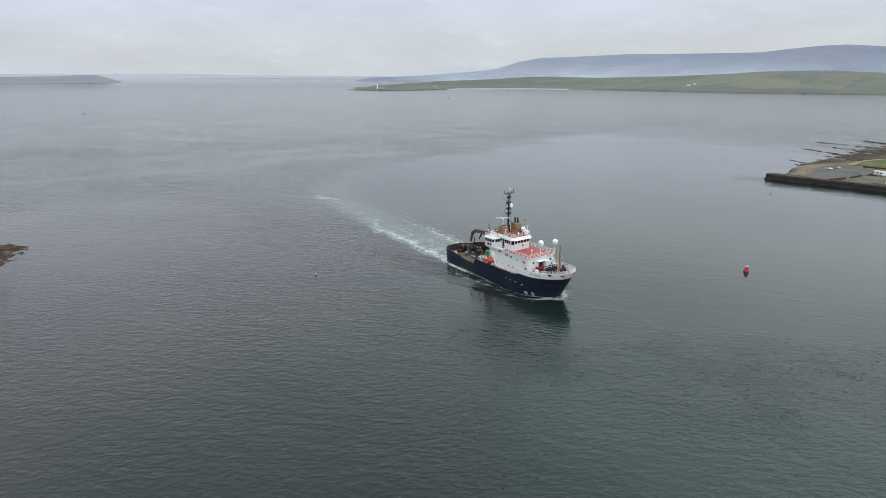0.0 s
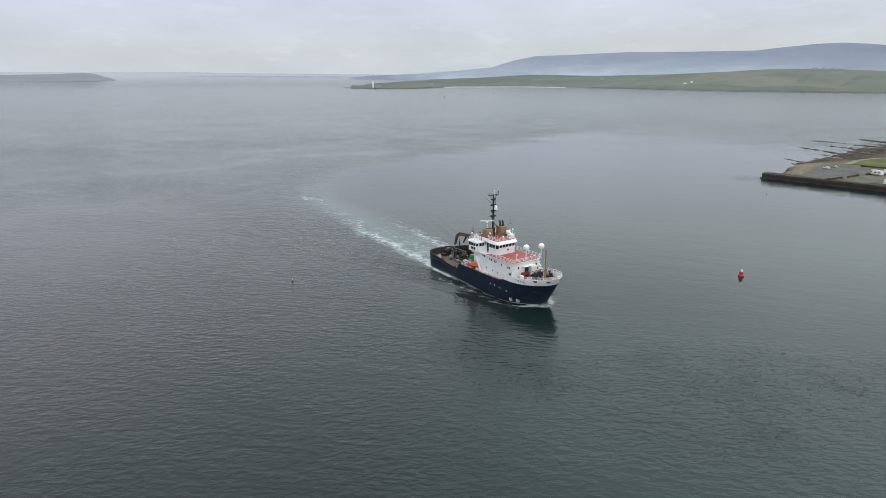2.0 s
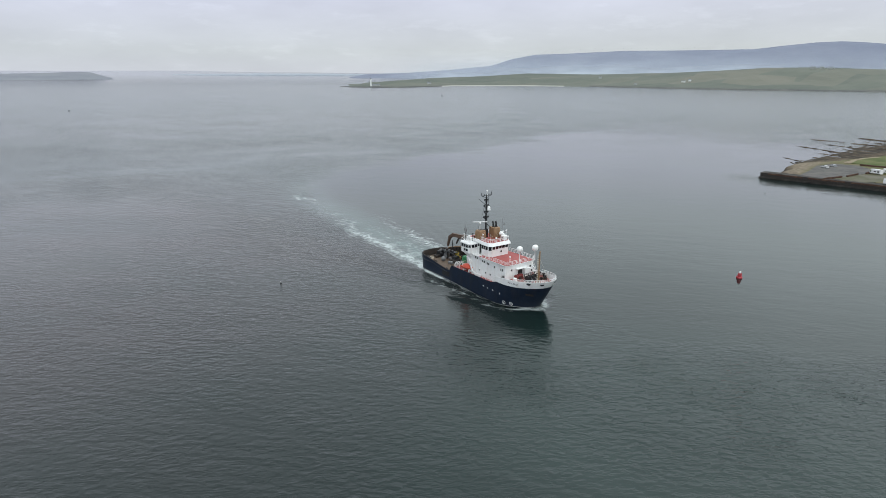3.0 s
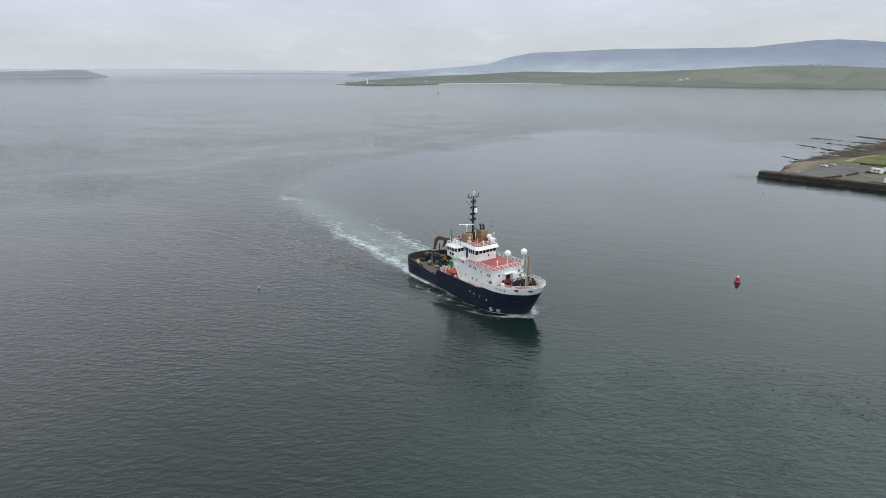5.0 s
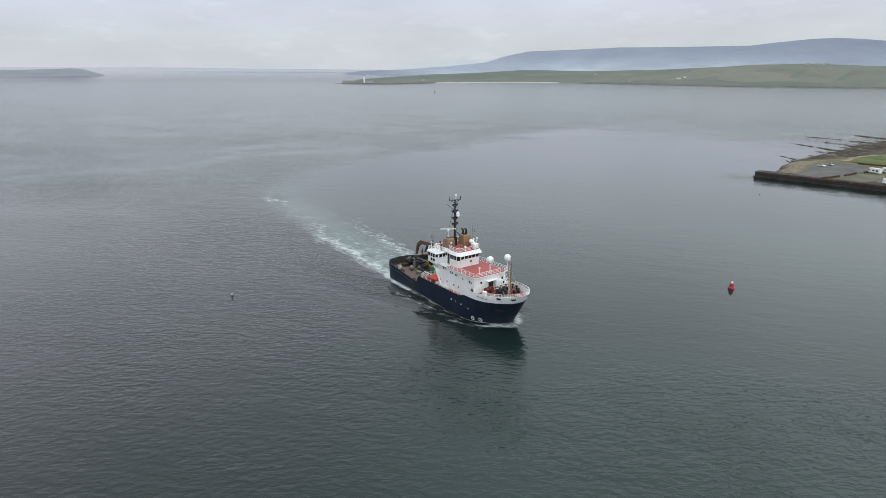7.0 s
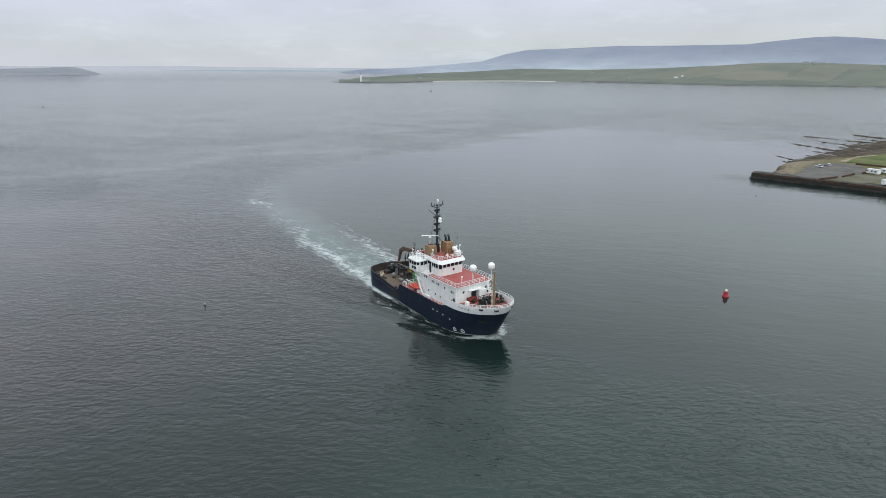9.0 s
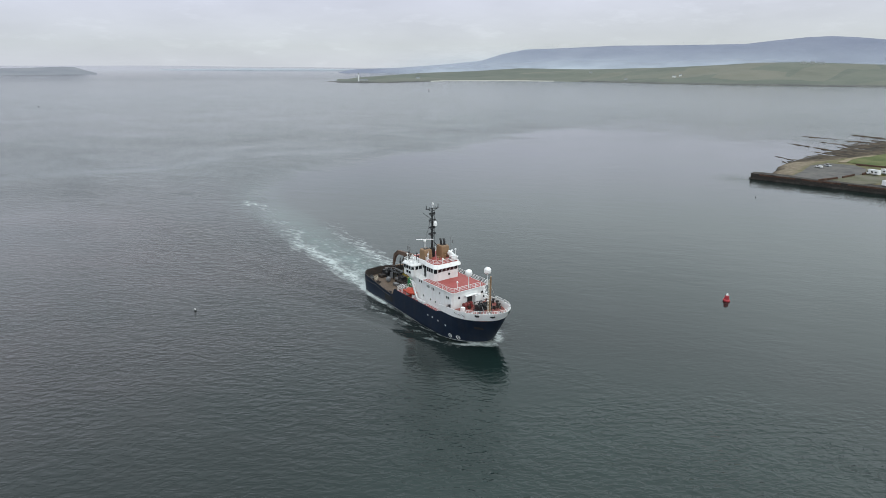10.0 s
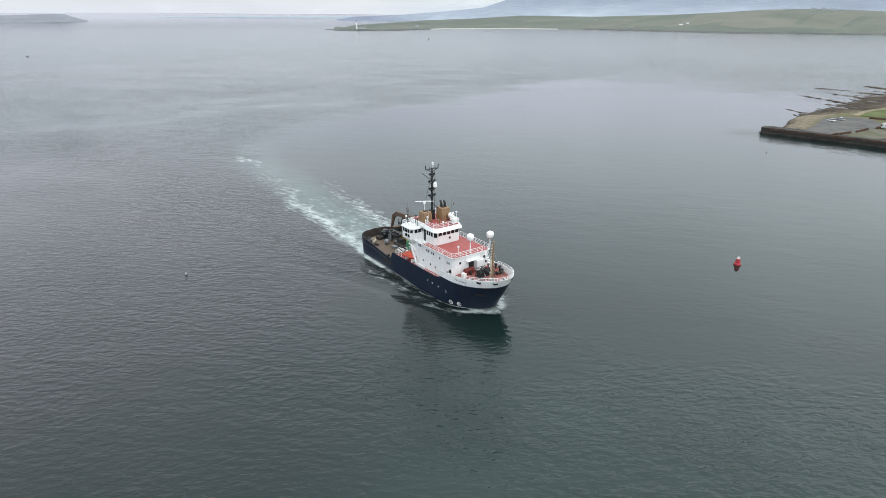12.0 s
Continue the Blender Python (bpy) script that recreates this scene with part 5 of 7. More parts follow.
bmesh.ops.scale(bm, vec=(3.6, 1.5, 1), verts=bm.verts)
on_hull(bm, -11.6, 1.75, off=0.03)
part("rubbing_plate", bm, M_RUBBER, hull, "dark scraped plate on the hull side")
bm = bmesh.new()
rub = [(x, -hull_half(x, 2.2) - 0.03, min(3.3, sheer(x) - 0.65)) for x in np.linspace(-26.4, -11, 20)]
pipe(bm, rub, 0.1, 6)
part("rubbing_strake", bm, M_BLACK, hull)

# ship's name on the bow
for s in (-1, 1):
    cu = bpy.data.curves.new("name", "FONT")
    cu.body, cu.size, cu.extrude, cu.align_x = "POLE STAR", 0.56, 0.0, "CENTER"
    cu.space_character, cu.offset = 1.15, 0.006
    tmp = new("name_temp", cu)
    me = bpy.data.meshes.new_from_object(tmp.evaluated_get(bpy.context.evaluated_depsgraph_get()))
    bpy.data.objects.remove(tmp)
    for v in me.vertices:
        px, pz = 16.6 - s * v.co.x, 6.28 + v.co.y + 0.03 * (v.co.x + 1.5)
        v.co = (px, s * (hull_half(px, pz) + 0.03), pz)
    me.materials.clear()
    me.materials.append(M_BLACK)
    o = new("ship_name", me)
    o.parent = bulwark

# --- working deck: crane, boat, gear ---
bm = bmesh.new()
cyl(bm, (-10.2, 1.4, WORK_Z), (-10.2, 1.4, 9.6), 0.75, 0.6, 16)
cyl(bm, (-10.2, 1.2, 9.4), (-10.2, 1.2, 9.9), 0.85, 0.85, 16)
crane = part("crane", bm, M_CRANE, ship, "brown knuckle-boom deck crane, folded")


bm = bmesh.new()
beam(bm, (-10.0, 1.2, 9.9), (-10.6, 1.2, 11.5), 0.9, 1.1)
beam(bm, (-10.2, 1.2, 11.4), (-17.4, 1.0, 11.0), 0.8, 1.2, 0.65, 0.95)
part("boom", bm, M_CRANE, crane)
bm = bmesh.new()
beam(bm, (-17.2, 1.0, 11.2), (-19.1, 1.0, 9.9), 0.65, 0.9)
beam(bm, (-19.1, 1.0, 10.1), (-20.1, 1.0, 6.9), 0.6, 0.8, 0.45, 0.5)
part("jib", bm, M_CRANE, crane)
bm = bmesh.new()
pipe(bm, [(-11.2, 1.2, 10.2), (-14.6, 1.1, 10.9)], 0.16, 8)
pipe(bm, [(-14.5, 1.1, 11.6), (-18.2, 1.0, 10.9)], 0.13, 8)
part("ram", bm, M_GREY, crane)
bm = bmesh.new()
beam(bm, (-14.3, 1.0, 11.0), (-15.6, 0.8, 8.7), 0.4, 0.55, 0.3, 0.35)
part("hook_block", bm, M_RUSTY, crane)

# orange rescue boat in its davit
boat = empty("rescue_boat", Matrix(), "small orange rescue boat hung at the deck edge", "boat")
bm = bmesh.new()
bx0, bx1, byc, bz = -4.7, -0.6, -5.0, 5.15
rows = []
for i in range(15):
    t = i / 14
    hw = 0.95 * (1 - max(0, (t - 0.55) / 0.45) ** 2.2) ** 0.6 if t < 1 else 0.02
    hw = max(hw, 0.03)
    lift = 0.5 * max(0, (t - 0.5) / 0.5) ** 2
    ring = []
    for a in range(13):
        q = math.pi * a / 12
        ring.append(bm.verts.new((bx0 + (bx1 - bx0) * t, byc - hw * math.cos(q), bz + 0.62 + lift * 0.6 - (0.62 - 0.2 * lift) * math.sin(q) ** 0.8)))
    rows.append(ring)
for a, c in zip(rows, rows[1:]):
    for j in range(12):
        bm.faces.new((a[j], a[j + 1], c[j + 1], c[j]))
bm.faces.new(rows[0])
part("hull", bm, M_ORANGE, boat, smooth=True)
bm = bmesh.new()
for s in (-1, 1):
    pts = []
    for i in range(13):
        t = i / 12
        hw = max(0.03, 0.95 * (1 - max(0, (t - 0.55) / 0.45) ** 2.2) ** 0.6 if t < 1 else 0.03)
        pts.append((bx0 + (bx1 - bx0) * t, byc + s * hw, bz + 0.68 + 0.3 * max(0, (t - 0.5) / 0.5) ** 2))
    pipe(bm, pts, 0.24, 8)
part("buoyancy_tube", bm, M_ORANGE, boat, smooth=True)
bm = bmesh.new()
bmesh.ops.create_uvsphere(bm, u_segments=22, v_segments=12, radius=1.0)
for v in bm.verts:
    x, y, z = v.co
    v.co = (-2.85 + 1.85 * x, byc + 1.12 * y * (1 - 0.3 * max(0, x) ** 2), 5.8 + 0.95 * max(z, -0.2))
part("cover", bm, M_ORANGE, boat, "orange canvas cover", smooth=True)
bm = bmesh.new()
n = 24
pipe(bm, [(-2.85 + 1.9 * math.cos(2 * math.pi * i / n), byc + 1.13 * math.sin(2 * math.pi * i / n) * (1 - 0.3 * max(0, math.cos(2 * math.pi * i / n)) ** 2), 5.8) for i in range(n + 1)], 0.05, 5)
part("grab_line", bm, M_BLACK, boat, "dark grab line")
for x in (-3.9, -1.6):
    bm = bmesh.new()
    box(bm, x - 0.12, x + 0.12, -5.7, -4.3, SIDE_Z, 5.3, 0.03)
    part("cradle", bm, M_WHITE, boat)
bm = bmesh.new()
pipe(bm, [(-0.6, -4.6, SIDE_Z), (-0.7, -4.7, 7.4), (-1.6, -5.2, 8.5), (-2.9, -5.3, 8.9)], 0.17, 8)
pipe(bm, [(-0.7, -4.7, 6.2), (-1.6, -5.1, 8.3)], 0.1, 6)
beam(bm, (-2.0, -5.35, 8.6), (0.35, -5.45, 4.8), 0.3, 0.42)
pipe(bm, [(-2.9, -5.3, 8.9), (-2.9, -5.1, 6.4)], 0.03, 5)
part("davit", bm, M_WHITE, ship, "white boat davit")
# white pipe frames and lockers aft of the boat
bm = bmesh.new()
for k in range(4):
    x = -7.6 + 0.62 * k
    pipe(bm, [(x, -5.6, SIDE_Z), (x, -5.6, 5.9), (x, -4.9, 6.25), (x, -4.1, 5.9), (x, -4.1, SIDE_Z)], 0.06, 6)
pipe(bm, [(-7.7, -5.6, 5.9), (-5.6, -5.6, 5.9)], 0.05, 6)
pipe(bm, [(-7.7, -4.9, 6.25), (-5.6, -4.9, 6.25)], 0.05, 6)
part("pipe_frame", bm, M_WHITE, ship, "white tubular frame on deck")
for x, y, r in ((-6.6, -3.2, 0.33), (1.4, -5.5, 0.28), (2.3, -5.5, 0.28), (3.0, -5.5, 0.28)):
    bm = bmesh.new()
    cyl(bm, (x - 0.5, y, SIDE_Z + r + 0.12), (x + 0.5, y, SIDE_Z + r + 0.12), r, r, 14)
    for d in (-0.3, 0.3):
        cyl(bm, (x + d - 0.04, y, SIDE_Z + r + 0.12), (x + d + 0.04, y, SIDE_Z + r + 0.12), r + 0.03, r + 0.03, 14)
        box(bm, x + d - 0.06, x + d + 0.06, y - r, y + r, SIDE_Z, SIDE_Z + 0.3)
    part("liferaft_canister", bm, M_DOME, ship, "white liferaft canister on its cradle")

# things standing loose on the working deck
g = empty("channel_buoy", pose(-9.3, -0.6, WORK_Z) @ Matrix.Scale(0.86, 4), "green conical channel buoy lashed on the working deck", "buoy")
bm = bmesh.new()
lathe(bm, [(0, 0), (1.15, 0.0), (1.3, 0.2), (1.3, 1.9), (1.2, 2.5), (1.05, 4.0), (0.8, 4.3), (0, 4.35)], (0, 0, 0.35), 22)
part("body", bm, M_GREEN, g, smooth=False)
bm = bmesh.new()
for a in range(4):
    c, s = math.cos(a * math.pi / 2 + 0.6), math.sin(a * math.pi / 2 + 0.6)
    box(bm, 0.9 * c - 0.12, 0.9 * c + 0.12, 0.9 * s - 0.12, 0.9 * s + 0.12, 0, 0.4)
part("chock", bm, M_DECK, g)
bm = bmesh.new()
lathe(bm, [(0.8, 0), (0.86, 0.02), (0.86, 0.25), (0.8, 0.27)], (0, 0, 2.2), 20)
part("band", bm, M_GREEN, g)

b2 = empty("sinker_tank", pose(-19.6, -1.0, WORK_Z), "grey round float standing on the deck", "float")
bm = bmesh.new()
lathe(bm, [(0, 0), (0.35, 0.03), (0.6, 0.3), (0.68, 0.7), (0.6, 1.1), (0.3, 1.38), (0, 1.42)], seg=20)
part("shell", bm, M_GREY, b2, smooth=True)
bm = bmesh.new()
lathe(bm, [(0.3, 0), (0.42, 0), (0.42, 0.14), (0.3, 0.14)], seg=16)
part("ring_base", bm, M_BLACK, b2)

y2 = empty("yellow_mark", pose(-18.2, 3.3, WORK_Z) @ Matrix.Scale(1.3, 4), "worn yellow buoy top mark on the deck", "buoy")
bm = bmesh.new()
lathe(bm, [(0, 0), (0.85, 0), (0.9, 0.6), (0.5, 0.9), (0.4, 1.7), (0, 1.8)], seg=16)
part("body", bm, M_YELLOW, y2)
bm = bmesh.new()
for a in range(3):
    c, s = math.cos(a * 2.1), math.sin(a * 2.1)
    pipe(bm, [(0.8 * c, 0.8 * s, 0.6), (0.2 * c, 0.2 * s, 2.1)], 0.05, 5)
part("cage", bm, M_YELLOW, y2)

# deck winch, cable drums and workboat cradle
wch = empty("deck_winch", pose(-24.2, 1.6, WORK_Z), "dark greasy deck winch with cable drums", "winch")
bm = bmesh.new()
box(bm, -1.4, 1.4, -1.2, 1.6, 0, 0.3, 0.05)
box(bm, -1.2, -0.3, -1.0, 1.4, 0.3, 1.6, 0.1)
part("frame", bm, M_BLACK, wch)
for y in (-0.7, 0.9):
    bm = bmesh.new()
    cyl(bm, (0.5, y - 0.45, 0.95), (0.5, y + 0.45, 0.95), 0.45, 0.45, 14)
    for d in (-0.5, 0.5):
        cyl(bm, (0.5, y + d - 0.05, 0.95), (0.5, y + d + 0.05, 0.95), 0.75, 0.75, 16)
    part("drum", bm, M_BLACK, wch)
# low dark handling frame amidships on the working deck
rig = empty("handling_rig", pose(-16.6, 1.9, WORK_Z), "dark greasy buoy-handling frame with hoses", "deck machinery")
bm = bmesh.new()
box(bm, -1.6, 1.6, -1.3, 1.5, 0, 0.35, 0.05)
box(bm, -1.3, 0.4, -1.0, 0.6, 0.35, 1.7, 0.12)
part("housing", bm, M_BLACK, rig)
bm = bmesh.new()
for s in (-1, 1):
    pipe(bm, [(1.2, 0.8 * s, 0.3), (1.2, 0.8 * s, 2.0), (-1.2, 0.8 * s, 2.2)], 0.1, 6)
pipe(bm, [(1.2, -0.8, 2.0), (1.2, 0.8, 2.0)], 0.1, 6)
part("gantry", bm, M_RUSTY, rig, "rusty tubular gantry")
bm = bmesh.new()
random.seed(8)
for k in range(7):
    a = [(random.uniform(-1.2, 1.2), random.uniform(-1, 1.2), random.uniform(0.5, 1.9)) for _ in range(4)]
    pipe(bm, a, 0.05, 5)
part("hose", bm, M_RUBBER, rig)
bm = bmesh.new()
cyl(bm, (0.8, -0.9, 0.75), (0.8, 0.2, 0.75), 0.42, 0.42, 14)
part("drum", bm, M_RUSTY, rig)
random.seed(5)
for k, (x, y, sx, sy, sz, m, lab) in enumerate(((-14.6, 4.4, 2.2, 1.4, 1.7, M_RUSTY, "rusty steel stores box"),
                                               (-22.8, 4.2, 1.6, 1.0, 1.2, M_BLACK, "dark steel tool locker"), (-15.9, -1.0, 1.5, 1.0, 0.6, M_GREY, "grey steel skid on the working deck"),
                                               (-10.2, -3.6, 1.2, 0.9, 0.8, M_RUSTY, "rusty machine box on the working deck"), (-12.6, 1.4, 1.8, 1.5, 1.4, M_BLACK, "dark steel tool locker"),
                                               (-24.4, 3.2, 1.4, 1.1, 0.9, M_RUSTY, "rusty steel stores box"), (-23.6, -3.9, 2.0, 0.8, 0.7, M_BLACK, "dark steel tool locker"), (-21.4, 4.5, 1.3, 1.0, 1.5, M_RUSTY, "rusty steel stores box"))):
    t = empty("deck_locker" if m is not M_GREY else "deck_skid", pose(x, y, WORK_Z, 0, 0, random.uniform(-6, 6)), lab, "locker", "gear on the working deck")
    bm = bmesh.new()
    box(bm, -sx / 2, sx / 2, -sy / 2, sy / 2, 0.08, sz, 0.05)
    part("body", bm, m, t)
    bm = bmesh.new()
    box(bm, -sx / 2 - 0.04, sx / 2 + 0.04, -sy / 2 - 0.04, sy / 2 + 0.04, sz, sz + 0.07, 0.02)
    part("lid", bm, m, t)
    for px in (-1, 1):
        bm = bmesh.new()
        box(bm, px * sx * 0.35 - 0.08, px * sx * 0.35 + 0.08, -sy / 2, sy / 2, 0, 0.1)
        part("skid", bm, M_BLACK, t)
for x, y in ((-24.0, -2.2), (-23.3, -3.0)):
    bm = bmesh.new()
    for k in range(5):
        r = 0.62 - 0.05 * k
        n = 18
        pts = [(x + r * math.cos(2 * math.pi * i / n), y + r * math.sin(2 * math.pi * i / n), WORK_Z + 0.07 + 0.11 * k) for i in range(n + 1)]
        pipe(bm, pts, 0.065, 5)
    tagged(part("rope_coil", bm, M_ROPE if y > -4 else M_BLACK), "coil of mooring rope on the working deck", "rope", "gear on the working deck")
bm = bmesh.new()
cyl(bm, (-22.9, 4.9, WORK_Z), (-22.9, 4.9, 7.4), 0.13, 0.1, 8)
cyl(bm, (-22.9, 4.9, 5.9), (-22.9, 4.9, 6.6), 0.22, 0.22, 10)
part("stern_light_post", bm, M_BLACK, ship, "dark post with a stern light")
bm = bmesh.new()
cyl(bm, (-24.6, 1.5, WORK_Z), (-24.6, 1.5, 4.8), 0.2, 0.2, 10)
cyl(bm, (-24.6, 1.0, 4.6), (-24.6, 2.0, 4.6), 0.22, 0.22, 10)
part("capstan", bm, M_GREY, ship, "grey stern capstan")
for x, y in ((-25.4, -2.6), (-25.4, 2.6), (-20.0, -5.0), (-12.0, -5.2), (-20.0, 5.0)):
    bm = bmesh.new()
    for d in (-0.28, 0.28):
        lathe(bm, [(0, 0), (0.15, 0), (0.14, 0.5), (0.2, 0.55), (0.2, 0.62), (0, 0.64)], (x + d, y, WORK_Z), 10)
    box(bm, x - 0.55, x + 0.55, y - 0.2, y + 0.2, WORK_Z, WORK_Z + 0.05)
    part("bollard", bm, M_BLACK, ship, "black twin bollard")
for k in range(10):
    for s in (-1, 1):
        x = -25.0 + 1.75 * k
        bm = bmesh.new()
        y = hull_half(x, 4.0) - 0.2
        box(bm, x - 0.04, x + 0.04, s * (y - 0.35) if s > 0 else -y, s * y if s > 0 else -(y - 0.35), WORK_Z, sheer(x) - 0.02)
        part("bulwark_stay", bm, M_RUSTY, ship)

# hydraulic power unit: a flat-topped dark frame over pumps and hoses
hp = empty("power_unit", pose(-20.4, 1.9, WORK_Z, 0, 0, 4), "dark flat-topped hydraulic power unit with hoses", "deck machinery")
for x in (-2.3, 0.0, 2.3):
    for y in (-0.95, 0.95):
        bm = bmesh.new()
        box(bm, x - 0.09, x + 0.09, y - 0.09, y + 0.09, 0.0, 2.3, 0.02)
        part("leg", bm, M_BLACK, hp)
bm = bmesh.new()
box(bm, -2.6, 2.6, -1.2, 1.2, 2.3, 2.45, 0.04)
part("top_plate", bm, M_BLACK, hp)
bm = bmesh.new()
box(bm, -1.9, -0.5, -0.7, 0.7, 0.0, 1.6, 0.1)
part("pump", bm, M_GREY, hp, "grey pump housing")
bm = bmesh.new()
cyl(bm, (0.6, -0.5, 0.42), (2.0, -0.5, 0.42), 0.42, 0.42, 14)
part("tank", bm, M_GREY, hp, "grey oil tank")
random.seed(31)
for k in range(5):
    bm = bmesh.new()
    x, y = -2.0 + k, random.uniform(-0.8, 0.8)
    box(bm, x - 0.3, x + 0.3, y - 0.25, y + 0.25, 2.45, 2.45 + random.uniform(0.25, 0.7), 0.06)
    pipe(bm, [(x, y, 2.6), (x + 0.4, y + 0.2, 2.9), (x + 0.9, y - 0.1, 2.5)], 0.05, 5)
    part("valve_block", bm, (M_BLACK, M_RUSTY)[k % 2], hp)
# worn tyres heaped inside the starboard bulwark
for x, y, z, tilt in ((-24.6, -4.3, 0.3, 8), (-23.3, -4.7, 0.3, -6), (-22.0, -4.9, 0.32, 10), (-24.0, -4.5, 0.85, 20), (-20.8, -5.0, 0.3, 0), (-25.2, -3.2, 0.3, 5)):
    t = empty("tyre", pose(x, y, WORK_Z + z, tilt, tilt * 0.7, 0), "worn black tyre fender lying on the working deck", "tyre", "gear on the working deck")
    bm = bmesh.new()
    lathe(bm, [(0.36, -0.2), (0.62, -0.24), (0.72, -0.12), (0.72, 0.12), (0.62, 0.24), (0.36, 0.2), (0.36, -0.2)], seg=18)
    part("tread", bm, M_RUBBER, t, smooth=True)
    bm = bmesh.new()
    pipe(bm, [(0.5, 0, -0.26), (0.78, 0, 0.0), (0.5, 0, 0.26), (0.3, 0, 0.0), (0.5, 0, -0.26)], 0.035, 5)
    part("lashing", bm, M_ROPE, t)

# concrete sinkers and heaps of chain among the gear
random.seed(21)
for x, y, a in ((-14.2, 2.2, 12), (-14.4, 0.4, -8), (-16.4, 0.8, 30), (-23.9, -0.4, 5)):
    t = empty("sinker", pose(x, y, WORK_Z, 0, 0, a), "dark concrete mooring sinker on the working deck", "sinker", "gear on the working deck")
    bm = bmesh.new()
    box(bm, -0.75, 0.75, -0.75, 0.75, 0, 0.8, 0.1)
    part("block", bm, M_RUSTY, t)
    bm = bmesh.new()
    pipe(bm, [(-0.22, 0, 0.75), (-0.2, 0, 1.0), (0, 0, 1.12), (0.2, 0, 1.0), (0.22, 0, 0.75)], 0.06, 6)
    part("lifting_eye", bm, M_BLACK, t)
for x, y, r in ((-18.3, 1.6, 1.1), (-12.6, 3.9, 1.0), (-20.6, -3.6, 0.8)):
    bm = bmesh.new()
    for k in range(90):
        a, q = random.uniform(0, 2 * math.pi), random.random() ** 0.6
        h = 0.55 * (1 - q) * random.uniform(0.5, 1)
        c = Vector((x + r * q * math.cos(a), y + r * q * math.sin(a), WORK_Z + 0.07 + h))
        d = Vector((random.uniform(-1, 1), random.uniform(-1, 1), random.uniform(-0.3, 0.3))).normalized() * 0.16
        cyl(bm, c - d, c + d, 0.065, 0.065, 5)
    tagged(part("chain_heap", bm, M_RUSTY), "heap of rusty mooring chain on the working deck", "chain", "gear on the working deck")


# ---- the stone quay with its car park and shore ----
def inside(poly, x, y):
    c = False
    for (ax, ay), (bx, by) in zip(poly, poly[1:] + poly[:1]):
        if (ay > y) != (by > y) and x < (bx - ax) * (y - ay) / (by - ay) + ax:
            c = not c
    return c


def edge_distance(poly, x, y):
    d = 1e9
    for (ax, ay), (bx, by) in zip(poly, poly[1:] + poly[:1]):
        dx, dy = bx - ax, by - ay
        t = min(1, max(0, ((x - ax) * dx + (y - ay) * dy) / (dx * dx + dy * dy)))
        d = min(d, math.hypot(x - ax - t * dx, y - ay - t * dy))
    return d


QUAY_Z = 2.8
LAND = [(-42, 256), (-30, 258), (120, 282), (260, 330), (260, 560), (60, 520), (10, 470), (-20, 445), (-36, 415), (-46, 385), (-52, 360), (-55, 340),
        (-63, 318), (-62, 306), (-54, 282), (-46, 262)]


FLATS = [(-88, 462), (-80, 390), (-72, 335), (-50, 300), (0, 400), (120, 500), (120, 575), (-50, 575), (-84, 520)]


def land_z(x, y):
    d = edge_distance(LAND, x, y)
    n = noise.noise(Vector((x / 14, y / 14, 2.0)))
    front = y < 259 + 0.157 * (x + 30)
    if inside(LAND, x, y):
        return min(QUAY_Z - 0.05 + 0.25 * max(0, n) * min(1, d / 20), -0.1 + (d + 2 + 2.5 * n) * (0.32 if not front else 9))
    # tidal flat: streaky strata that break the surface
    if FLATS[0][0] < x and inside(FLATS, x, y):
        e = edge_distance(FLATS, x, y)
        u, v = 0.9 * x - 0.42 * y, 0.42 * x + 0.9 * y
        s = noise.noise(Vector((u / 34, v / 4.5, 1.0))) + 0.6 * noise.noise(Vector((u / 12, v / 2.2, 5.0)))
        return 0.16 + 0.50 * s + 0.26 * noise.noise(Vector((u / 7, v / 1.6, 3.0))) + 0.014 * max(0, 34 - d) - 0.5 * max(0, 1 - e / 14)
    return -0.35 - 0.05 * d + 0.2 * n


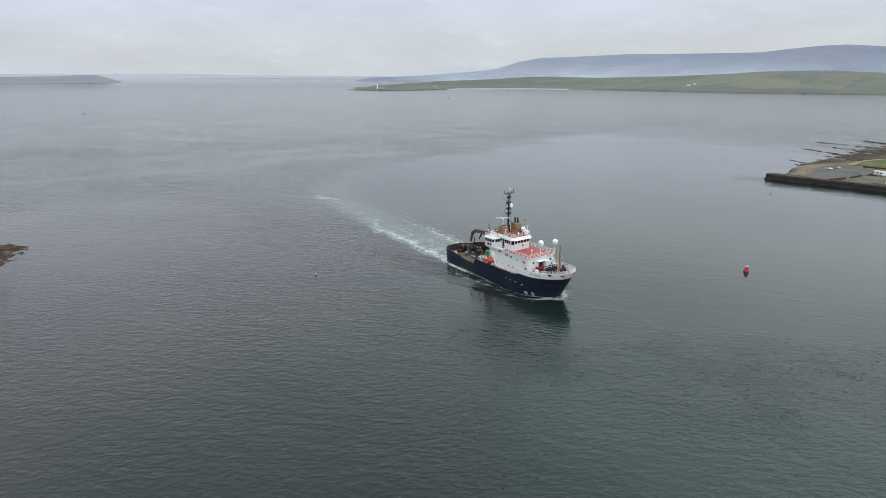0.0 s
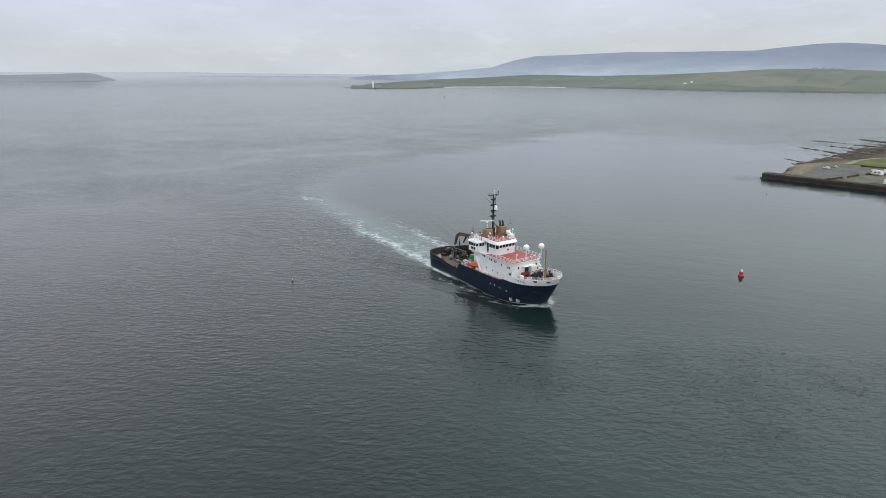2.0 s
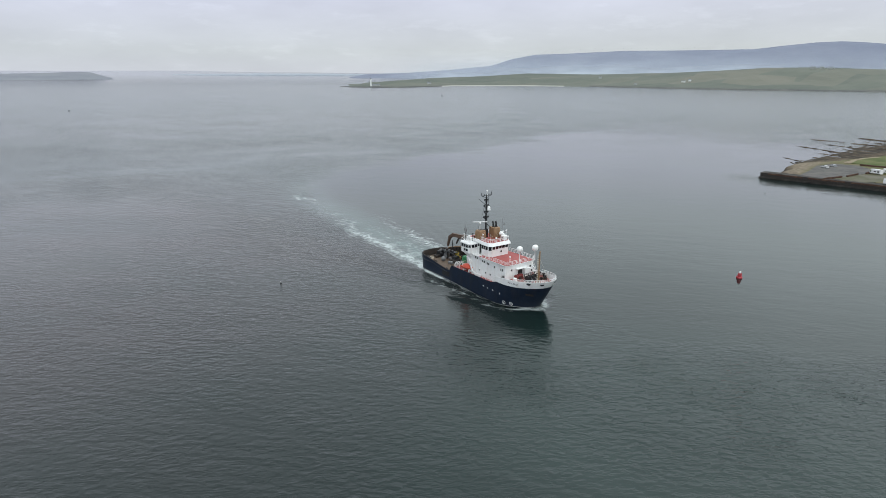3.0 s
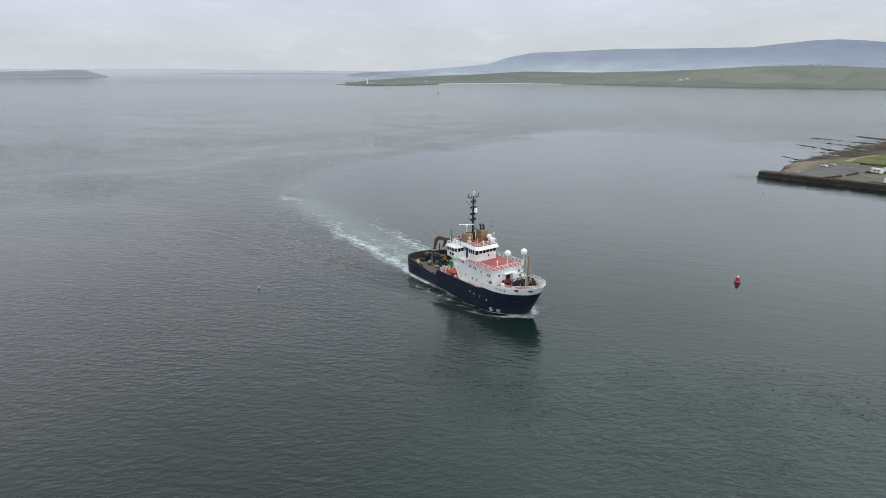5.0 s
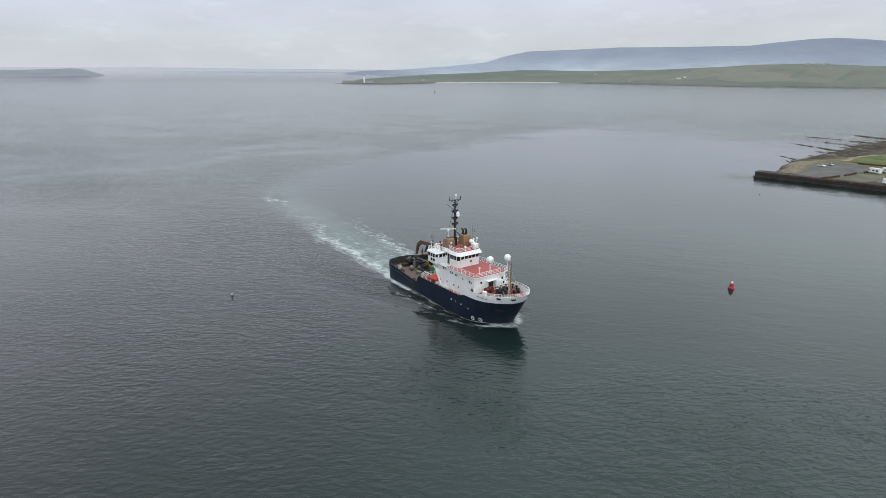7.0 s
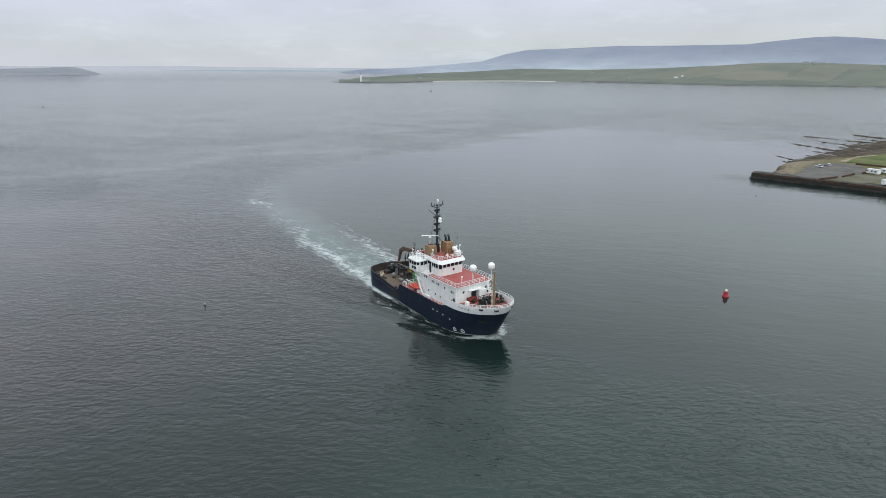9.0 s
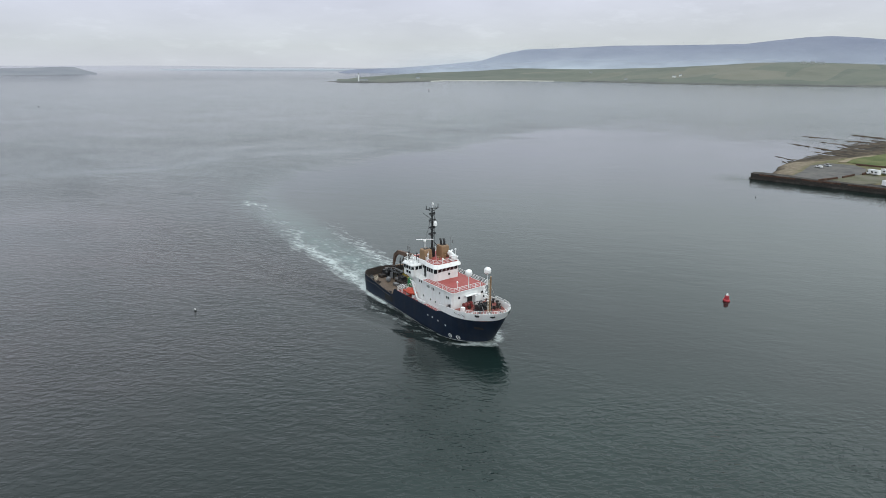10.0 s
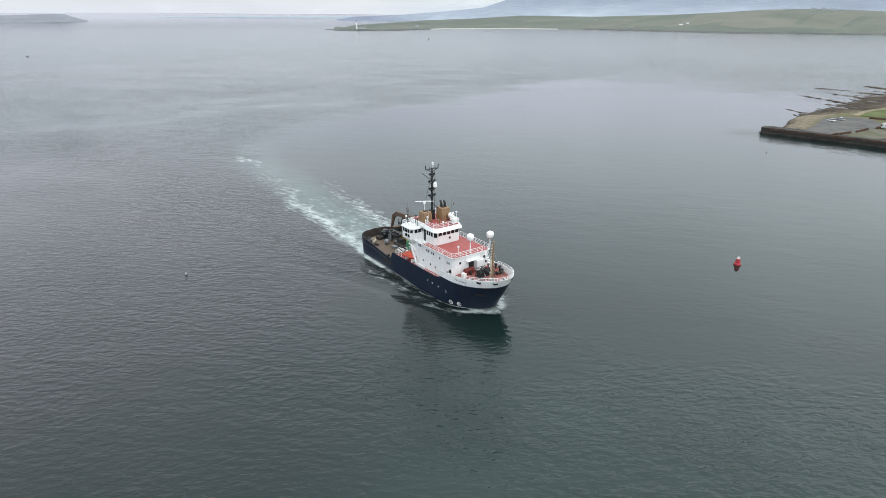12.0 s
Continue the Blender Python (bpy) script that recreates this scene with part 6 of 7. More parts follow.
def ground_material():
    """Turf over shingle over wet weedy stone, told apart by height."""
    m = land_material("shore_ground", (0.085, 0.082, 0.036), (0.12, 0.108, 0.055), (0.15, 0.13, 0.08), 0.09)
    n, l = m.node_tree.nodes, m.node_tree.links
    b = n["Principled BSDF"]
    turf = b.inputs["Base Color"].links[0].from_socket
    co = n.new("ShaderNodeTexCoord")
    sep = n.new("ShaderNodeSeparateXYZ")
    l.new(co.outputs["Object"], sep.inputs[0])
    nz = n.new("ShaderNodeTexNoise")
    nz.inputs["Scale"].default_value, nz.inputs["Detail"].default_value = 0.12, 6
    l.new(co.outputs["Object"], nz.inputs["Vector"])
    ad = n.new("ShaderNodeMath")
    ad.operation = "MULTIPLY_ADD"
    l.new(nz.outputs["Fac"], ad.inputs[0])
    ad.inputs[1].default_value = 2.2
    l.new(sep.outputs[2], ad.inputs[2])
    r = n.new("ShaderNodeValToRGB")
    els = r.color_ramp.elements
    els[0].position, els[0].color = 0.22, (0.032, 0.026, 0.019, 1)
    els[1].position, els[1].color = 0.62, (0.175, 0.142, 0.102, 1)
    k = els.new(0.34)
    k.color = (0.075, 0.057, 0.04, 1)
    mr = n.new("ShaderNodeMapRange")
    mr.inputs["From Min"].default_value, mr.inputs["From Max"].default_value = 0.2, 4.4
    l.new(ad.outputs[0], mr.inputs["Value"])
    l.new(mr.outputs[0], r.inputs[0])
    step = n.new("ShaderNodeMapRange")
    step.inputs["From Min"].default_value, step.inputs["From Max"].default_value = 0.74, 0.82
    l.new(mr.outputs[0], step.inputs["Value"])
    # bare shingle lies along the point, turf starts inland of it
    inland = n.new("ShaderNodeMath")
    inland.operation = "MULTIPLY_ADD"
    l.new(sep.outputs[1], inland.inputs[0])
    inland.inputs[1].default_value = 0.234
    l.new(sep.outputs[0], inland.inputs[2])
    worn = n.new("ShaderNodeMath")
    worn.operation = "MULTIPLY_ADD"
    l.new(nz.outputs["Fac"], worn.inputs[0])
    worn.inputs[1].default_value = 12.0
    l.new(inland.outputs[0], worn.inputs[2])
    edge = n.new("ShaderNodeMapRange")
    edge.inputs["From Min"].default_value, edge.inputs["From Max"].default_value = 30.0, 34.0
    l.new(worn.outputs[0], edge.inputs["Value"])
    both = n.new("ShaderNodeMath")
    both.operation = "MULTIPLY"
    l.new(step.outputs[0], both.inputs[0])
    l.new(edge.outputs[0], both.inputs[1])
    mx = n.new("ShaderNodeMix")
    mx.data_type = "RGBA"
    l.new(both.outputs[0], mx.inputs["Factor"])
    pebble = n.new("ShaderNodeTexNoise")
    pebble.inputs["Scale"].default_value, pebble.inputs["Detail"].default_value, pebble.inputs["Roughness"].default_value = 0.45, 8, 0.75
    l.new(co.outputs["Object"], pebble.inputs["Vector"])
    tone = n.new("ShaderNodeMapRange")
    for k, x in zip(("From Min", "From Max", "To Min", "To Max"), (0.32, 0.68, 0.45, 1.5)):
        tone.inputs[k].default_value = x
    l.new(pebble.outputs["Fac"], tone.inputs["Value"])
    stones = n.new("ShaderNodeVectorMath")
    stones.operation = "SCALE"
    l.new(r.outputs[0], stones.inputs[0])
    l.new(tone.outputs[0], stones.inputs["Scale"])
    l.new(stones.outputs[0], mx.inputs[6])
    l.new(turf, mx.inputs[7])
    l.new(mx.outputs[2], b.inputs["Base Color"])
    return m


def build_ground():
    xs, ys = np.concatenate([np.arange(-130, 0, 1.3), np.arange(0, 262, 3.0)]), np.concatenate([np.arange(249, 580, 1.6)])
    co = [(x, y, land_z(x, y)) for x in xs for y in ys]
    ny = len(ys)
    f = [(i * ny + j, (i + 1) * ny + j, (i + 1) * ny + j + 1, i * ny + j + 1) for i in range(len(xs) - 1) for j in range(ny - 1)
         if max(co[i * ny + j][2], co[(i + 1) * ny + j][2], co[(i + 1) * ny + j + 1][2], co[i * ny + j + 1][2]) > -0.6]
    me = bpy.data.meshes.new("ground")
    me.from_pydata(co, [], f)
    me.materials.append(ground_material())
    me.polygons.foreach_set("use_smooth", [True] * len(me.polygons))
    tagged(new("ground", me), "rough turf and shingle shore behind the quay", "ground", kind="structure")


build_ground()

# quay wall: courses of dark stone, wet and weedy at the foot, with a coping
QA, QB = Vector((-51.2, 249.6)), Vector((128.3, 277.8))
qd = (QB - QA).normalized()
qn = Vector((qd.y, -qd.x))


def quay_pt(along, out, z):
    p = QA + qd * along - qn * out
    return (p.x, p.y, z)


quay = empty("quay_wall", Matrix(), "long dark stone quay wall, wet and weedy below", "quay")
quay["kind"] = "structure"
bm = bmesh.new()
L = (QB - QA).length
pts = [quay_pt(0, 0, 0), quay_pt(L, 0, 0), quay_pt(L, 9, 0), quay_pt(6, 9, 0), quay_pt(0, 6.5, 0)]
prism(bm, [(p[0], p[1]) for p in pts], -2, QUAY_Z)
part("wall_core", bm, M_QUAY, quay)
random.seed(3)
BLK = []
for v in range(4):
    b = bmesh.new()
    box(b, 0, 2.9, -0.12, 0.3, 0, 0.62, 0.05)
    BLK.append(mesh_of("stone", b, M_QUAY))
ang = math.degrees(math.atan2(qd.y, qd.x))
for course in range(4):
    for k in range(52):
        along = k * 3.0 + (1.5 if course % 2 else 0)
        if along > 150:
            continue
        o = new("stone", BLK[(k + course) % 4])
        o.parent = quay
        p = quay_pt(along, 0.02 + random.uniform(-0.04, 0.04), 0.33 + course * 0.61)
        o.matrix_basis = pose(*p, 0, 0, ang)
bm = bmesh.new()
for k in range(38):
    a0 = k * 4.7
    c = [quay_pt(a0 + 0.02, -0.2, 0), quay_pt(a0 + 4.66, -0.2, 0), quay_pt(a0 + 4.66, 1.0, 0), quay_pt(a0 + 0.02, 1.0, 0)]
    prism(bm, [(p[0], p[1]) for p in c], QUAY_Z - 0.05, QUAY_Z + 0.28 + 0.03 * (k % 3))
part("coping", bm, M_QUAY, quay, "weathered stone coping")
bm = bmesh.new()
c = [quay_pt(-0.3, 0.5, 0), quay_pt(4, 1.5, 0), quay_pt(4, 8.8, 0), quay_pt(-0.3, 6.6, 0)]
prism(bm, [(p[0], p[1]) for p in c], QUAY_Z - 0.1, QUAY_Z + 0.12)
part("quay_head", bm, M_QUAY, quay, "stone end of the quay")
bm = bmesh.new()
c = [quay_pt(-0.6, -0.5, 0), quay_pt(L, -0.7, 0), quay_pt(L, 0, 0), quay_pt(-0.6, 0, 0)]
prism(bm, [(p[0], p[1]) for p in c], -1.5, 0.75)
part("weed_footing", bm, M_QUAY, quay, "weed-covered footing at the waterline")


def patch(name, poly, z, mat, label, cat):
    bm = bmesh.new()
    prism(bm, poly, z - 0.6, z)
    return tagged(part(name, bm, mat), label, cat, kind="structure")


patch("road_car_park", [(-34, 259), (-38, 280), (-45, 306), (-43, 324), (-30, 328), (-20, 318), (-14.5, 301), (-14.5, 292), (-17, 270), (-18.5, 258)], QUAY_Z + 0.12, M_ASPHALT, "worn grey asphalt car park", "car park")
patch("road_track", [(-18, 262), (-15, 290), (-10, 296), (30, 292), (60, 300), (60, 294), (30, 286), (6, 285), (0, 268), (-2, 262)], QUAY_Z + 0.10, M_TRACK, "worn grassy track by the quay", "road")
patch("ground_lawn", [(-38, 336), (-42, 366), (-37, 402), (-28, 425), (0, 450), (60, 480), (120, 480), (120, 345), (40, 338), (0, 340), (-20, 336)], QUAY_Z + 0.30, M_GRASS, "mown green grass behind the shore", "grass")
patch("ground_lawn_by_track", [(-10, 302), (2, 298), (40, 300), (90, 318), (90, 334), (20, 330), (-6, 322)], QUAY_Z + 0.22, M_GRASS, "thin green grass pitch", "grass")
patch("road_path", [(-40.5, 333), (-43, 352), (-43.5, 366), (-40, 384), (-37, 384), (-40.5, 366), (-40, 352), (-37, 335)], QUAY_Z + 0.36, M_BEACH, "pale worn footpath", "path")


def low_wall(name, pts, h, w, mat, label, gap=None):
    t = empty(name, Matrix(), label, "wall")
    for (ax, ay), (bx, by) in zip(pts, pts[1:]):
        d = Vector((bx - ax, by - ay))
        n = max(1, round(d.length / 3.0))
        for i in range(n):
            if gap and i % gap == gap - 1:
                continue
            p, q = Vector((ax, ay)) + d * (i / n), Vector((ax, ay)) + d * ((i + 1.0) / n)
            s = Vector((-d.y, d.x)).normalized() * w / 2
            bm = bmesh.new()
            prism(bm, [(p.x - s.x, p.y - s.y), (q.x - s.x, q.y - s.y), (q.x + s.x, q.y + s.y), (p.x + s.x, p.y + s.y)], QUAY_Z - 0.3, QUAY_Z + h + 0.06 * math.sin(i * 2.1))
            part("wall_section", bm, mat, t)
    return t


M_WALL = land_material("red_sandstone", (0.06, 0.036, 0.027), (0.085, 0.05, 0.037), (0.12, 0.075, 0.055), 0.5)
low_wall("low_wall", [(-19, 254), (-15.6, 272)], 1.0, 0.6, M_WALL, "low red-brown stone wall across the quay", 6)
low_wall("low_wall", [(-15.4, 273.5), (-15.0, 290)], 1.0, 0.6, M_WALL, "low red-brown stone wall beside the car park", 6)
low_wall("low_wall", [(-13.5, 294), (-13, 303)], 1.1, 0.6, M_WALL, "short red-brown stone wall by a parked camper", None)
low_wall("low_wall", [(-30, 330), (0, 334), (40, 332), (90, 338)], 0.9, 0.6, M_WALL, "long low field wall behind the campers", None)
low_wall("low_wall", [(-46, 248), (0, 255.5), (60, 265)], 0.42, 0.4, M_WALL, "low red-brown parapet along the quay edge", 7)

# shore ledges: long flat strata of weedy rock running out into the water
random.seed(11)


def ledge(ax, ay, bx, by, w, h):
    d = Vector((bx - ax, by - ay))
    s = Vector((-d.y, d.x)).normalized()
    n = max(8, int(d.length / 2.0))
    bm = bmesh.new()
    rows = []
    for i in range(n + 1):
        t = i / n
        p = Vector((ax, ay)) + d * t
        taper = min(1, t * 6 + 0.12) * min(1, (1 - t) * 6 + 0.12)
        row = []
        for k in range(7):
            q = (k / 6 - 0.5) * 2
            ww = w * taper * (0.75 + 0.5 * noise.noise(Vector((p.x / 9, p.y / 9, k))))
            x, y = p.x + s.x * q * ww + 1.2 * noise.noise(Vector((p.x / 7, p.y / 7, 3))), p.y + s.y * q * ww
            z = -0.5 + (h + 0.5) * max(0, 1 - abs(q) ** 3) * (0.65 + 0.5 * noise.noise(Vector((x / 4, y / 4, 8)))) * (0.5 + 0.5 * taper)
            row.append(bm.verts.new((x, y, z)))
        rows.append(row)
    for a, c in zip(rows, rows[1:]):
        for k in range(6):
            bm.faces.new((a[k], a[k + 1], c[k + 1], c[k]))
    return tagged(part("rock_ledge", bm, M_ROCK), "long dark weedy rock ledge in shallow water", "rock", "shore ledges")


for ax, ay, bx, by, w, h in ((-119, 437, -92, 423, 1.6, 0.7), (-94, 425, -54, 402, 4.0, 1.0), (-135, 500, -104, 499, 2.0, 0.8), (-100, 494, -40, 488, 5.0, 1.0), (-115, 550, -60, 527, 4.0, 1.2),
                             (-62, 528, 0, 520, 8.0, 1.2), (-86, 399, -50, 385, 2.4, 0.7), (-88, 352, -64, 336, 1.6, 0.6), (-76, 372, -52, 352, 2.6, 0.7), (-110, 468, -60, 452, 2.2, 0.7),
                             (-80, 440, -34, 424, 4.5, 0.9), (-90, 470, -20, 462, 4.0, 0.9), (-96, 515, -30, 508, 3.0, 0.9), (-73, 415, -40, 405, 3.0, 0.9), (-72, 330, -60, 318, 1.8, 0.7)):
    ledge(ax, ay, bx, by, w, h)

# weedy reef off the near shore: a low broken skerry, half awash, with loose stones over it
REEF = [(-133, -119), (-123, -114.5), (-114, -117), (-99, -120), (-89, -125), (-77, -134), (-90, -168), (-150, -168)]
M_WEED = land_material("wet_brown_weed", (0.026, 0.016, 0.012), (0.045, 0.027, 0.020), (0.110, 0.080, 0.062), 0.35)


def reef_z(x, y):
    d = edge_distance(REEF, x, y) * (1 if inside(REEF, x, y) else -1)
    n = noise.noise(Vector((x / 6, y / 6, 4.0))) + 0.6 * noise.noise(Vector((x / 2.2, y / 2.2, 9.0)))
    return min(0.75, -0.22 + 0.09 * d) + 0.42 * n


rx, ry = np.arange(-152, -80, 0.9), np.arange(-172, -106, 0.9)
pts = [(x, y, reef_z(x, y)) for x in rx for y in ry]
k = len(ry)
me = bpy.data.meshes.new("reef")
me.from_pydata(pts, [], [(i * k + j, (i + 1) * k + j, (i + 1) * k + j + 1, i * k + j + 1) for i in range(len(rx) - 1) for j in range(k - 1)
                         if max(pts[i * k + j][2], pts[(i + 1) * k + j][2], pts[(i + 1) * k + j + 1][2], pts[i * k + j + 1][2]) > -0.15])
me.materials.append(M_WEED)
tagged(new("ground_reef", me), "low weedy brown reef, half awash", "rock", kind="structure")
random.seed(17)
bm = bmesh.new()
for i in range(260):
    x, y = random.uniform(-140, -86), random.uniform(-160, -112)
    z = reef_z(x, y)
    if z < 0.1:
        continue
    r = random.uniform(0.15, 0.6)
    m = Matrix.Translation((x, y, z)) @ Matrix.Rotation(random.uniform(0, 6.28), 4, "Z") @ Matrix.Diagonal((r * random.uniform(0.8, 1.9), r, r * random.uniform(0.35, 0.6), 1))
    for v in bmesh.ops.create_icosphere(bm, subdivisions=1, radius=1.0, matrix=m)["verts"]:
        v.co += 0.22 * r * Vector((random.uniform(-1, 1), random.uniform(-1, 1), random.uniform(-0.6, 0.6)))
tagged(part("reef_stones", bm, M_WEED), "dark weedy stones strewn over a half-awash reef", "rocks", kind="stuff")


# ---- vehicles on the quay ----
M_CARWHITE = material("white_car_paint", (0.78, 0.78, 0.78), 0.25, vary=0.03)
M_SILVER = material("silver_car_paint", (0.45, 0.46, 0.48), 0.3, vary=0.04)


def wheel(parent, x, y, r=0.32):
    bm = bmesh.new()
    cyl(bm, (x, y - 0.1, r), (x, y + 0.1, r), r, r, 16)
    t = part("tyre", bm, M_RUBBER, parent)
    bm = bmesh.new()
    cyl(bm, (x, y - 0.11, r), (x, y + 0.11, r), r * 0.6, r * 0.6, 12)
    part("rim", bm, M_GREY, t)


def side_profile(bm, prof, w, bevel=0.06):
    a = [bm.verts.new((x, -w / 2, z)) for x, z in prof]
    c = [bm.verts.new((x, w / 2, z)) for x, z in prof]
    n = len(prof)
    for i in range(n):
        bm.faces.new((a[i], a[(i + 1) % n], c[(i + 1) % n], c[i]))
    bm.faces.new(a)
    bm.faces.new(c[::-1])
    bmesh.ops.bevel(bm, geom=bm.edges[:], offset=bevel, segments=2, affect="EDGES")


def car(m, mat, label):
    t = empty("car", m, label, "car", "cars on the quay")
    bm = bmesh.new()
    side_profile(bm, [(-2.1, 0.35), (2.1, 0.35), (2.15, 0.7), (1.95, 0.88), (1.0, 0.98), (-1.95, 0.98), (-2.15, 0.8)], 1.75)
    part("body", bm, mat, t)
    bm = bmesh.new()
    side_profile(bm, [(-1.8, 0.95), (1.0, 0.95), (0.35, 1.42), (-1.35, 1.45)], 1.55, 0.05)
    part("cabin_glass", bm, M_GLASS, t)
    bm = bmesh.new()
    box(bm, -1.35, 0.32, -0.72, 0.72, 1.42, 1.5, 0.03)
    part("roof", bm, mat, t)
    for x in (-1.3, 1.3):
        for y in (-0.82, 0.82):
            wheel(t, x, y)
    for y in (-0.6, 0.6):
        bm = bmesh.new()
        box(bm, 2.08, 2.17, y - 0.18, y + 0.18, 0.62, 0.76, 0.02)
        part("headlight", bm, M_DOME, t)
    return t


def camper(m, length, label, name="motorhome", cab=True):
    t = empty(name, m, label, name, "campers on the quay")
    bm = bmesh.new()
    if cab:
        side_profile(bm, [(-length / 2, 0.5), (length / 2 - 1.6, 0.5), (length / 2 - 1.6, 2.1), (length / 2 - 0.7, 2.25), (length / 2 - 0.8, 2.9), (-length / 2 + 0.1, 3.0)], 2.3, 0.1)
    else:
        side_profile(bm, [(-length / 2, 0.6), (length / 2, 0.6), (length / 2 - 0.1, 1.6), (length / 2 - 0.5, 2.45), (-length / 2 + 0.4, 2.5), (-length / 2, 1.7)], 2.2, 0.1)
    part("body", bm, M_CARWHITE, t)
    if cab:
        bm = bmesh.new()
        side_profile(bm, [(length / 2 - 1.65, 0.4), (length / 2 + 0.4, 0.4), (length / 2 + 0.35, 1.05), (length / 2 - 0.35, 1.25), (length / 2 - 0.95, 2.05), (length / 2 - 1.65, 2.05)], 2.0, 0.06)
        part("cab", bm, M_CARWHITE, t)
        bm = bmesh.new()
        side_profile(bm, [(length / 2 - 1.3, 1.28), (length / 2 - 0.28, 1.28), (length / 2 - 0.86, 2.0), (length / 2 - 1.3, 2.0)], 2.03, 0.02)
        part("windscreen", bm, M_GLASS, t)
    for s in (-1, 1):
        for x in (-length * 0.3, 0.0):
            bm = bmesh.new()
            box(bm, x - 0.6, x + 0.6, s * (1.15 if cab else 1.1) - 0.04, s * (1.15 if cab else 1.1) + 0.04, 1.4, 2.1, 0.02)
            part("window", bm, M_GLASS, t)
        bm = bmesh.new()
        box(bm, -length / 2 + 0.2, length / 2 - 1.8, s * (1.15 if cab else 1.1) - 0.03, s * (1.15 if cab else 1.1) + 0.03, 0.62, 0.82, 0.01)
        part("side_skirt", bm, M_GREY, t, "grey lower side trim")
        for x in ((-length * 0.25, length / 2 - 0.5) if cab else (-0.2,)):
            wheel(t, x, s * 1.0, 0.34)
    return t


Z0 = QUAY_Z + 0.12
car(pose(-38.2, 300.5, Z0, 0, 0, 158), M_CARWHITE, "white hatchback parked on the quay car park")
car(pose(-37.0, 309.5, Z0, 0, 0, 150), M_SILVER, "silver car parked on the quay car park")
camper(pose(-9.8, 297.5, QUAY_Z + 0.1, 0, 0, 160), 7.0, "white coachbuilt motorhome parked by the track")
camper(pose(-6.0, 303.5, QUAY_Z + 0.22, 0, 0, 150), 6.4, "white motorhome parked on thin grass")
camper(pose(3.0, 309.0, QUAY_Z + 0.22, 0, 0, 170), 7.0, "white motorhome with an awning side")
camper(pose(-8.0, 329.0, QUAY_Z + 0.22, 0, 0, 165), 5.2, "white touring caravan on grass", "caravan", False)
camper(pose(15.0, 293.0, QUAY_Z + 0.1, 0, 0, 20), 5.0, "white touring caravan beside the track", "caravan", False)
camper(pose(24.0, 311.0, QUAY_Z + 0.22, 0, 0, 160), 6.6, "white motorhome parked on thin grass")
camper(pose(7.0, 266.5, QUAY_Z - 0.02, 0, 0, 70), 5.2, "white camper van near the quay edge", "camper_van")

# ---- lighthouse and cottages on the far island ----
def island_z(a, r):
    rs = table(-a, [(-k, v) for k, v in G_SHORE])
    hc = max(1.0, up(table(-a, [(-k, v) for k, v in G_CREST]), rs + 650))
    q = (r - rs) / 650
    return -1.0 + 2.6 * min(1, q * 14) + (hc - 1.6) * (0.55 * q + 0.45 * ease(q)), rs


def at_bearing(a, r, z):
    return (EYE.x + r * math.cos(radians(a)), EYE.y + r * math.sin(radians(a)), z)


M_HAZEWHITE = material("whitewash", (0.72, 0.73, 0.73), 0.8, vary=0.05, scale=0.3)
M_COTTAGE = material("grey_harling", (0.36, 0.37, 0.36), 0.85, vary=0.15, scale=0.2)
M_SLATE = material("grey_slate", (0.17, 0.185, 0.2), 0.7, vary=0.1, scale=0.4)
lx, ly, lz = at_bearing(150.45, 2530, 1.5)
lh = empty("lighthouse", pose(lx, ly, lz), "tall white lighthouse tower with a dark lantern", "lighthouse")
bm = bmesh.new()
lathe(bm, [(0, 0), (4.0, 0), (4.0, 1.2), (3.1, 1.6), (2.4, 27.0), (0, 27.0)], seg=20)
part("tower", bm, M_HAZEWHITE, lh, smooth=False)
bm = bmesh.new()
lathe(bm, [(0, 27), (3.4, 27), (3.4, 28.6), (3.1, 28.6), (3.1, 27.4), (0, 27.4)], seg=20)
part("gallery", bm, M_HAZEWHITE, lh)
bm = bmesh.new()
lathe(bm, [(1.9, 27.4), (1.9, 32.0), (2.1, 32.2), (0.4, 35.0), (0.3, 36.2), (0, 36.3)], seg=16)
part("lantern", bm, M_SLATE, lh, "dark lantern room")


def cottage(a, r, w, d, h, turn, label, sink=0.3):
    z, _ = island_z(a, r)
    x, y, _ = at_bearing(a, r, z)
    t = empty("cottage", pose(x, y, z - sink, 0, 0, a + 90 + turn), label, "house", "farm buildings on the island")
    bm = bmesh.new()
    box(bm, -w / 2, w / 2, -d / 2, d / 2, -3, h)
    part("wall", bm, M_HAZEWHITE if 121 < a < 124 else M_COTTAGE, t)
    bm = bmesh.new()
    vs = [bm.verts.new(p) for p in ((-w / 2 - .3, -d / 2 - .4, h), (w / 2 + .3, -d / 2 - .4, h), (w / 2 + .3, d / 2 + .4, h), (-w / 2 - .3, d / 2 + .4, h), (-w / 2 - .3, 0, h + d * 0.45), (w / 2 + .3, 0, h + d * 0.45))]
    for f in ((0, 1, 5, 4), (2, 3, 4, 5), (0, 4, 3), (1, 2, 5), (0, 3, 2, 1)):
        bm.faces.new([vs[i] for i in f])
    part("roof", bm, M_SLATE, t)
    for sx in (-1, 1):
        bm = bmesh.new()
        box(bm, sx * (w / 2 - 0.7) - 0.5, sx * (w / 2 - 0.7) + 0.5, -0.5, 0.5, h + d * 0.25, h + d * 0.45 + 1.4)
        part("chimney", bm, M_COTTAGE, t)
    for k in range(3):
        bm = bmesh.new()
        box(bm, -w * 0.3 + k * w * 0.3 - 0.6, -w * 0.3 + k * w * 0.3 + 0.6, -d / 2 - 0.05, -d / 2 + 0.02, 1.0, 2.4)
        part("window", bm, M_SLATE, t)


